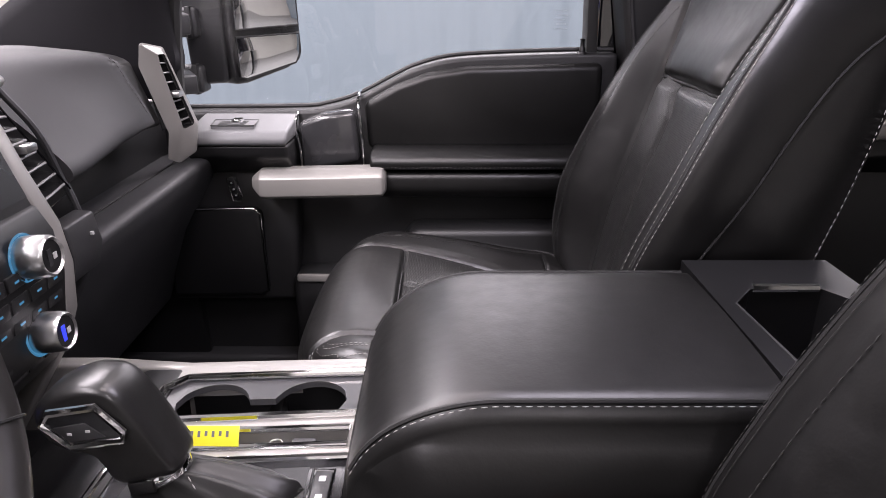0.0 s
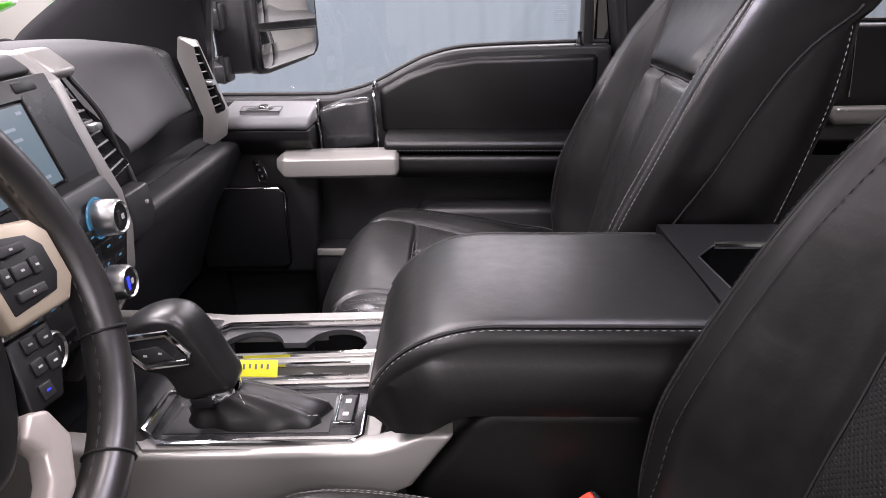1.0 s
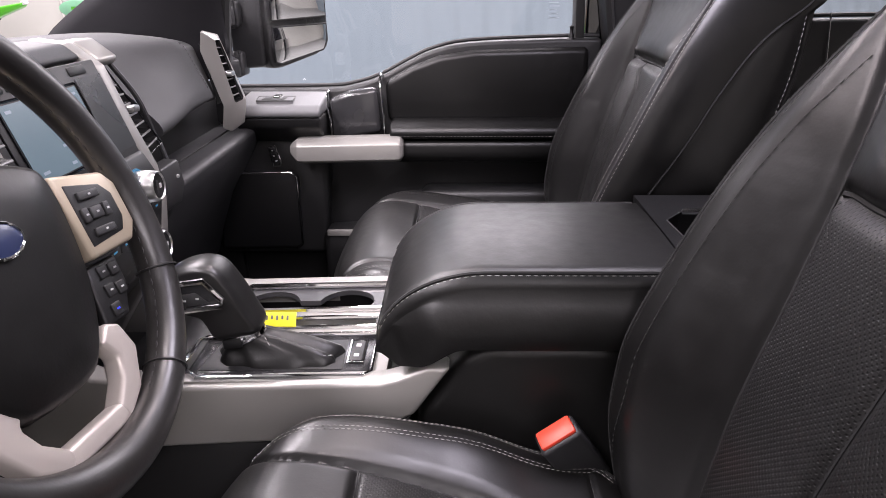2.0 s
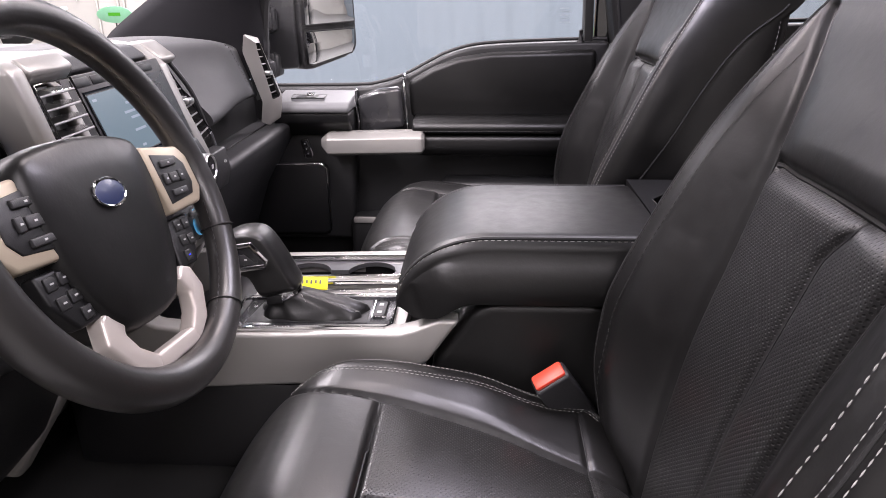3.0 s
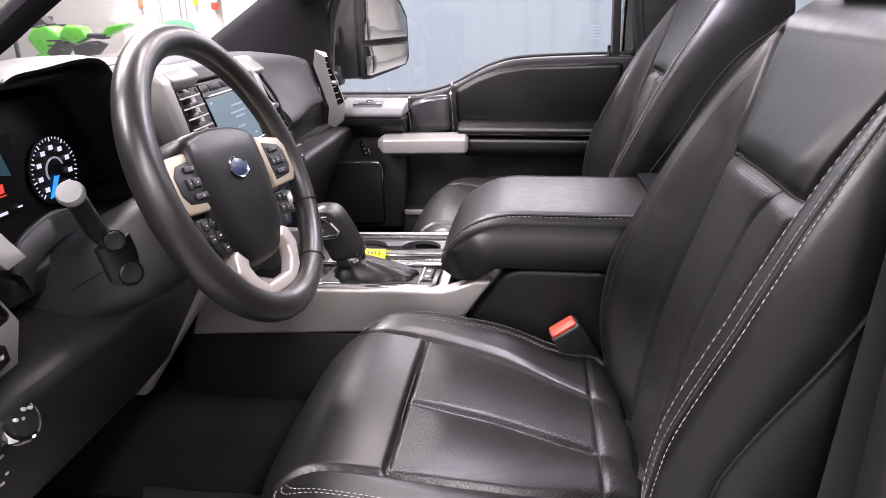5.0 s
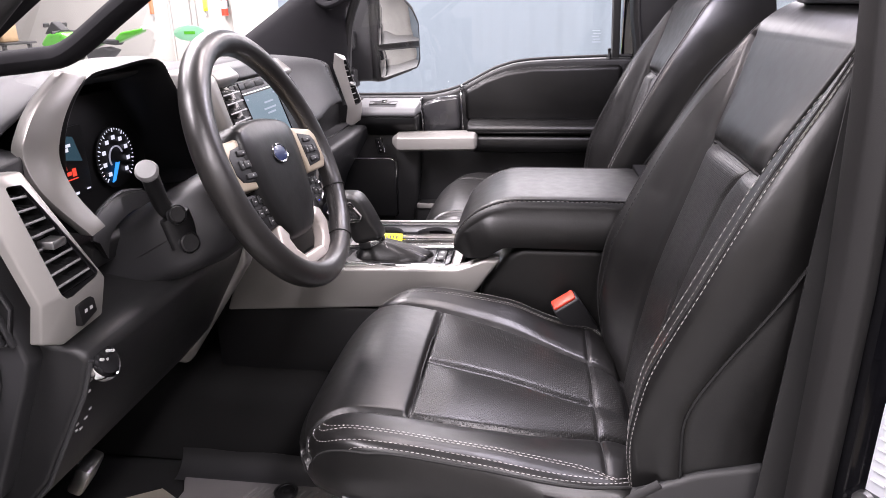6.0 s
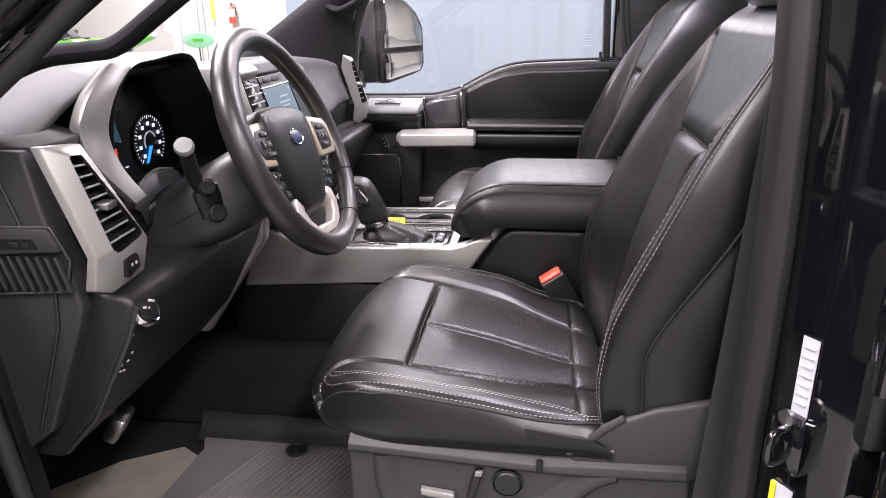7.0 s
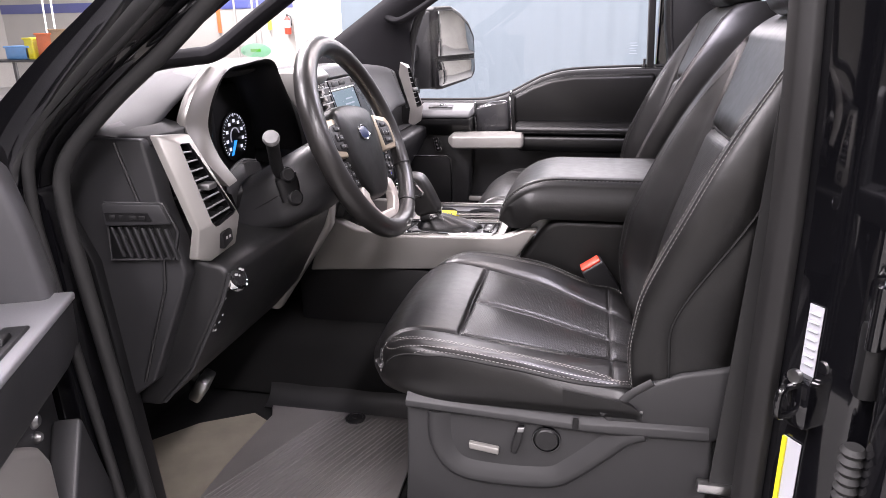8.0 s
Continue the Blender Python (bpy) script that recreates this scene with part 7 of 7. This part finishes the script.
def passenger_rear():
    root = thing("passenger_rear_door", "closed rear door with silver pull and bright window line", "car door", (0.9, 1.33, 0.2))
    part("inner_panel", prism([(0.48, 0.25), (0.48, 0.90), (0.60, 0.92), (1.5, 0.93), (1.5, 0.25)], "y", 1.325, 1.375, 0.01, 3), PLASTIC, root)
    part("outer_skin", prism([(0.48, 0.20), (0.48, 0.87), (1.5, 0.90), (1.5, 0.20)], "y", 1.40, 1.52, 0.02), GLOSS_BLACK, root)
    part("armrest", prism([(1.33, 0.76), (1.27, 0.75), (1.26, 0.70), (1.30, 0.66), (1.33, 0.66)], "x", 0.55, 1.3, 0.006), LEATHER, root)
    part("pull_handle", prism([(0.745, 0.752), (0.76, 0.770), (0.95, 0.773), (0.955, 0.738), (0.76, 0.736)], "y", 1.235, 1.275, 0.008, 3), SILVER, root, "satin silver pull handle")
    for x in (0.815,):
        part("chrome_line", tube([(x + 0.01, 1.32, 0.78), (x, 1.315, 0.86), (x, 1.33, 0.935)], 0.002, 8), CHROME, root)
    part("window_seal", tube([(0.5, 1.37, 0.925), (1.5, 1.37, 0.935)], 0.005, 8), RUBBER, root)
    g = part("window_glass", prism([(0.5, 0.90), (1.45, 0.92), (1.4, 1.40), (0.5, 1.40)], "y", 1.384, 1.388, 0), CLEAR, root, smooth=False)
    g.visible_shadow = False
    post = thing("passenger_pillar", "black trimmed door pillar behind the passenger window", "car pillar", (0.4, 1.33, 0.2))
    part("trim_cover", prism([(0.335, 0.2), (0.335, 0.88), (0.315, 1.0), (0.285, 1.44), (0.46, 1.44), (0.48, 0.9), (0.48, 0.2)], "y", 1.28, 1.38, 0.012, 3), PLASTIC, post)
    part("pillar_line", tube([(0.352, 1.278, 0.75), (0.348, 1.278, 0.88), (0.33, 1.278, 1.0), (0.30, 1.278, 1.40)], 0.004, 6), PLASTIC_GREY, post)
    part("body_side", prism([(0.30, 0.1), (0.30, 1.44), (0.48, 1.44), (0.48, 0.1)], "y", 1.39, 1.50, 0.01), GLOSS_BLACK, post)
    return root


passenger_rear()


def tow_mirror():
    root = thing("towing_mirror", "large black towing mirror on two arms with split glass", "side mirror", (-0.42, 1.70, 0.9))
    ca, sa = math.cos(radians(55)), math.sin(radians(55))

    def turned(bm):
        """Sets the head on its plane, turned about its upright axis, so that the glass looks rearwards."""
        for v in bm.verts:
            a, d = v.co.x, v.co.y
            v.co.x, v.co.y = -0.432 + a * ca - d * sa, 1.70 + a * sa + d * ca
        return bm
    shell = [(-0.092, 1.079), (-0.081, 1.089), (0.0, 1.091), (0.053, 1.065), (0.096, 1.03), (0.125, 0.982), (0.132, 0.848), (0.122, 0.826), (0.081, 0.81), (-0.049, 0.786), (-0.082, 0.786), (-0.091, 0.804)]
    part("housing", turned(prism(shell, "y", 0.003, 0.095, 0.010, 4)), PLASTIC, root, "grained black mirror housing")
    up = [(-0.077, 1.073), (-0.005, 1.076), (0.046, 1.051), (0.085, 1.017), (0.113, 0.972), (0.116, 0.913), (-0.08, 0.909)]
    lo = [(-0.08, 0.892), (0.116, 0.893), (0.113, 0.844), (0.1, 0.823), (-0.057, 0.798), (-0.077, 0.803)]
    for nm, q in (("upper_glass", up), ("lower_glass", lo)):
        gl = part(nm, turned(prism(q, "y", -0.005, 0.004, 0.001)), MIRROR, root, "silvered mirror glass")
        part("glass_rim", turned(tube([(x, -0.003, z) for x, z in q], 0.0030, 8, closed=True)), PLASTIC_DARK, gl)
    # bracket column behind the head, with a pair of box-section arms
    part("back_shell", prism([(-0.600, 1.055), (-0.565, 1.070), (-0.50, 1.075), (-0.50, 0.79), (-0.585, 0.785)], "y", 1.63, 1.78, 0.012, 3), PLASTIC_GREY, root, "black bracket column")
    for z0, z1 in ((0.900, 0.952), (0.776, 0.826)):
        q = prism([(1.50, z0 + 0.004), (1.66, z0), (1.66, z1), (1.50, z1 - 0.004)], "x", -0.655, -0.60, 0.006, 3)
        q.transform(Matrix.Translation((-0.62, 1.64, 0)) @ Matrix.Rotation(radians(28), 4, "Z") @ Matrix.Translation((0.62, -1.64, 0)))
        part("arm", q, PLASTIC_GREY, root, "telescoping black mirror arm")
        part("arm_sleeve", rbox((-0.612, 1.605, z0 - 0.006), (-0.552, 1.66, z1 + 0.006), 0.008, 3), PLASTIC_GREY, root)
        part("sleeve_rib", rbox((-0.575, 1.600, z0 - 0.009), (-0.562, 1.66, z1 + 0.009), 0.004, 2), PLASTIC, root)
    part("mount", rbox((-0.76, 1.40, 0.77), (-0.66, 1.52, 1.0), 0.02, 3), PLASTIC, root)
    return root


tow_mirror()


# ---- far side of the workshop ----
LIME = surface("lime_green_plastic", (0.10, 0.55, 0.03), 0.3, bump=0, coat=0.5)
TYRE = surface("black_tyre", (0.015, 0.015, 0.015), 0.8, grain=80, bump=0.3)
ENGINE = surface("dark_engine_metal", (0.06, 0.06, 0.06), 0.4, metal=0.6, grain=80, bump=0.2)
ORANGE = surface("orange_plastic", (0.75, 0.17, 0.04), 0.5, bump=0.05)
BLUE_PLASTIC = surface("light_blue_plastic", (0.15, 0.38, 0.75), 0.5, bump=0.05)
CARD = surface("brown_cardboard", (0.42, 0.29, 0.16), 0.85, grain=60, bump=0.1)


def motorbike(at):
    ax, ay = at
    root = thing("motorbike", "lime green sport motorbike parked in the workshop", "motorbike", (ax, ay, GROUND))

    def p(s, z, d=0.0):
        return Vector((ax + s, ay + d, GROUND + z))
    for s in (-0.70, 0.70):
        w = part("wheel", tube([p(s + 0.25 * math.cos(a), 0.31 + 0.25 * math.sin(a)) for a in [2 * math.pi * k / 32 for k in range(32)]], 0.055, 10, closed=True, up=(0, 1, 0)), TYRE, root)
        part("rim", tube([p(s + 0.19 * math.cos(a), 0.31 + 0.19 * math.sin(a)) for a in [2 * math.pi * k / 32 for k in range(32)]], 0.02, 8, closed=True, up=(0, 1, 0)), LIME, w)
        for k in range(5):
            a = 2 * math.pi * k / 5
            part("spoke", tube([p(s, 0.31), p(s + 0.19 * math.cos(a), 0.31 + 0.19 * math.sin(a))], 0.016, 6), ENGINE, w)

    def slab(pts, w, r, mat, nm, lab=""):
        part(nm, prism([(ax + s, GROUND + z) for s, z in pts], "y", ay - w, ay + w, r, 3), mat, root, lab)
    slab([(-0.30, 0.30), (0.25, 0.28), (0.30, 0.55), (-0.20, 0.62)], 0.16, 0.04, ENGINE, "engine")
    slab([(-0.95, 0.92), (-0.78, 1.10), (-0.50, 1.12), (-0.30, 0.95), (-0.42, 0.62), (-0.62, 0.48), (-0.80, 0.72)], 0.20, 0.06, LIME, "front_fairing", "lime green front fairing")
    slab([(-0.40, 0.95), (-0.22, 1.13), (0.08, 1.10), (0.18, 0.92), (-0.10, 0.80)], 0.14, 0.05, LIME, "tank", "lime green fuel tank")
    slab([(-0.45, 0.60), (-0.05, 0.55), (0.15, 0.25), (-0.30, 0.18)], 0.19, 0.05, LIME, "belly_fairing", "lime green belly fairing")
    slab([(0.10, 0.92), (0.45, 0.88), (0.52, 0.97), (0.16, 0.99)], 0.11, 0.03, TYRE, "seat")
    slab([(0.42, 0.90), (0.95, 1.10), (0.97, 1.17), (0.55, 1.10), (0.42, 1.0)], 0.09, 0.03, LIME, "tail", "lime green tail with a white lamp")
    slab([(0.93, 1.12), (1.0, 1.15), (0.98, 1.20), (0.92, 1.18)], 0.06, 0.01, WHITE_SHEET, "tail_lamp")
    slab([(-0.88, 1.08), (-0.70, 1.30), (-0.52, 1.14)], 0.12, 0.02, TYRE, "windshield")
    part("handlebar", tube([p(-0.55, 1.12, -0.34), p(-0.58, 1.14, 0), p(-0.55, 1.12, 0.34)], 0.016, 8), ENGINE, root)
    for d in (-0.09, 0.09):
        part("fork", tube([p(-0.70, 0.31, d), p(-0.56, 1.05, d)], 0.025, 8), STEEL, root)
    part("swing_arm", tube([p(0.70, 0.31, 0.1), p(0.10, 0.42, 0.1)], 0.03, 8), ENGINE, root)
    part("exhaust", tube([p(0.0, 0.24, -0.18), p(0.45, 0.36, -0.2), p(0.80, 0.52, -0.2)], [0.03, 0.05, 0.055], 12), STEEL, root)
    for d in (-0.24, 0.24):
        part("mirror", rbox(p(-0.74, 1.20, d - 0.07), p(-0.70, 1.27, d + 0.07), 0.015), TYRE, root)
    slab([(-0.62, 0.66), (-0.36, 0.88), (-0.28, 0.80), (-0.45, 0.58)], 0.205, 0.02, TYRE, "intake_panel")
    slab([(-0.15, 0.78), (0.20, 0.86), (0.40, 0.80), (0.20, 0.62), (-0.10, 0.58)], 0.15, 0.03, TYRE, "frame_cover")
    part("radiator_hose", tube(curve_through([p(-0.30, 0.50, -0.17), p(-0.10, 0.60, -0.19), p(0.12, 0.50, -0.17)]), 0.025, 8), TYRE, root)
    slab([(-0.98, 0.60), (-0.80, 0.68), (-0.52, 0.62), (-0.60, 0.56), (-0.85, 0.60)], 0.07, 0.02, LIME, "mudguard")
    for d in (-0.17, 0.17):
        part("footrest", tube([p(0.22, 0.42, d), p(0.24, 0.42, d * 1.6)], 0.015, 6), STEEL, root)
        part("grip", tube([p(-0.56, 1.12, d * 1.5), p(-0.54, 1.11, d * 2.2)], 0.022, 8), TYRE, root)
    for k, z in enumerate((0.72, 0.80, 0.88)):
        part("duct", rbox(p(-0.55, z - 0.02, -0.205), p(-0.25, z + 0.01, -0.195), 0.004), TYRE, root)
    return root


motorbike((-7.75, 11.0))


def extinguisher():
    root = thing("fire_extinguisher", "red fire extinguisher with white label on the wall", "fire extinguisher", (-7.5, Y1 - 0.1, 0.85))
    c = Vector((-7.5, Y1 - 0.10, 0.84))
    part("bottle", lathe([(0.0, 0), (0.075, 0), (0.08, 0.02), (0.08, 0.34), (0.05, 0.40), (0.03, 0.42), (0.0, 0.42)], c, (0, 0, 1)), RED, root)
    part("label_band", lathe([(0.081, 0.16), (0.0815, 0.17), (0.0815, 0.33), (0.081, 0.34)], c, (0, 0, 1)), PAPER, root)
    part("valve", lathe([(0.0, 0), (0.025, 0), (0.025, 0.06), (0.0, 0.065)], c + Vector((0, 0, 0.42)), (0, 0, 1)), TYRE, root)
    part("hose", tube(curve_through([c + Vector((0.02, 0, 0.46)), c + Vector((0.11, -0.02, 0.40)), c + Vector((0.12, -0.03, 0.20))]), 0.012, 8), TYRE, root)


extinguisher()


def sign_board():
    root = thing("oval_sign", "pale green oval sign on a slim stand", "sign", (-5.95, 11.0, GROUND))
    oval = [(-5.95 + 0.30 * math.cos(a), 0.62 + 0.13 * math.sin(a)) for a in [2 * math.pi * k / 40 for k in range(40)]]
    b = part("board", prism(oval, "y", 10.98, 11.0, 0.004), surface("pale_green_board", (0.32, 0.72, 0.45), 0.4, bump=0), root)
    part("blank_shape", prism([(-6.05, 0.60), (-5.85, 0.60), (-5.85, 0.65), (-6.05, 0.65)], "y", 10.975, 10.979, 0), LIME, b)
    part("post", tube([(-5.95, 11.0, GROUND), (-5.95, 11.0, 0.52)], 0.012, 8), ENGINE, root)
    part("foot", lathe([(0.0, 0), (0.16, 0), (0.15, 0.02), (0.0, 0.025)], (-5.95, 11.0, GROUND), (0, 0, 1)), ENGINE, root)


sign_board()


def clutter():
    for x, z0, z1, w, mat, nm, lab in ((-10.25, 0.62, 0.98, 0.18, ORANGE, "storage_bin", "orange plastic bin on the bench"), (-10.9, 0.55, 0.75, 0.28, BLUE_PLASTIC, "storage_box", "light blue plastic box on the bench"),
                                       (-9.75, 0.70, 1.05, 0.36, CARD, "cardboard_box", "brown cardboard box on the bench"), (-10.62, 0.55, 0.90, 0.10, YELLOW, "jug", "yellow plastic jug on the bench")):
        root = thing(nm, lab, nm.replace("_", " "), (x, 11.0, 0.5))
        part("body", rbox((x - w, 10.8, 0.502), (x + w, 11.2, z1), 0.03, 3), mat, root)
        part("lid", rbox((x - w - 0.015, 10.785, z1 - 0.03), (x + w + 0.015, 11.215, z1 + 0.01), 0.01), mat, root)
    root = thing("work_bench", "grey steel work bench by the wall", "bench", (-10.4, 11.0, GROUND))
    part("top", rbox((-11.6, 10.6, 0.46), (-9.2, 11.4, 0.50), 0.01), ENGINE, root)
    for x in (-11.5, -9.3):
        for y in (10.68, 11.32):
            part("leg", rbox((x - 0.03, y - 0.03, GROUND), (x + 0.03, y + 0.03, 0.46), 0.004), ENGINE, root)
    for i, x in enumerate((-11.05, -10.85)):
        root = thing("broom", "long white broom leaning on the wall", "broom", (x + 0.4, 11.3, 0.5))
        part("handle", tube([(x + 0.45, 11.3, 0.52), (x, 11.9, 2.2)], 0.018, 8), WHITE_SHEET, root)
        part("head", rbox((x + 0.33, 11.24, 0.5), (x + 0.57, 11.36, 0.56), 0.01), YELLOW, root)
    for x, mat, z in ((-9.42, ORANGE, 1.25), (-8.02, YELLOW, 1.30)):
        root = thing("hanging_strap", "bright hanging strap on the wall", "strap", (x, Y1 - 0.05, z))
        part("webbing", rbox((x - 0.05, Y1 - 0.05, z - 0.35), (x + 0.05, Y1 - 0.01, z + 0.7), 0.01), mat, root)
        part("hook", tube(curve_through([(x, Y1 - 0.03, z - 0.35), (x + 0.04, Y1 - 0.04, z - 0.42), (x, Y1 - 0.04, z - 0.5)]), 0.012, 8), STEEL, root)
    for x in (-8.95, -8.45, -8.3):
        part("wall_pipe", tube([(x, Y1 - 0.05, GROUND), (x, Y1 - 0.05, 2.6)], 0.03, 10), CONCRETE, label="painted conduit running up the wall", category="pipe", kind="structure")


clutter()
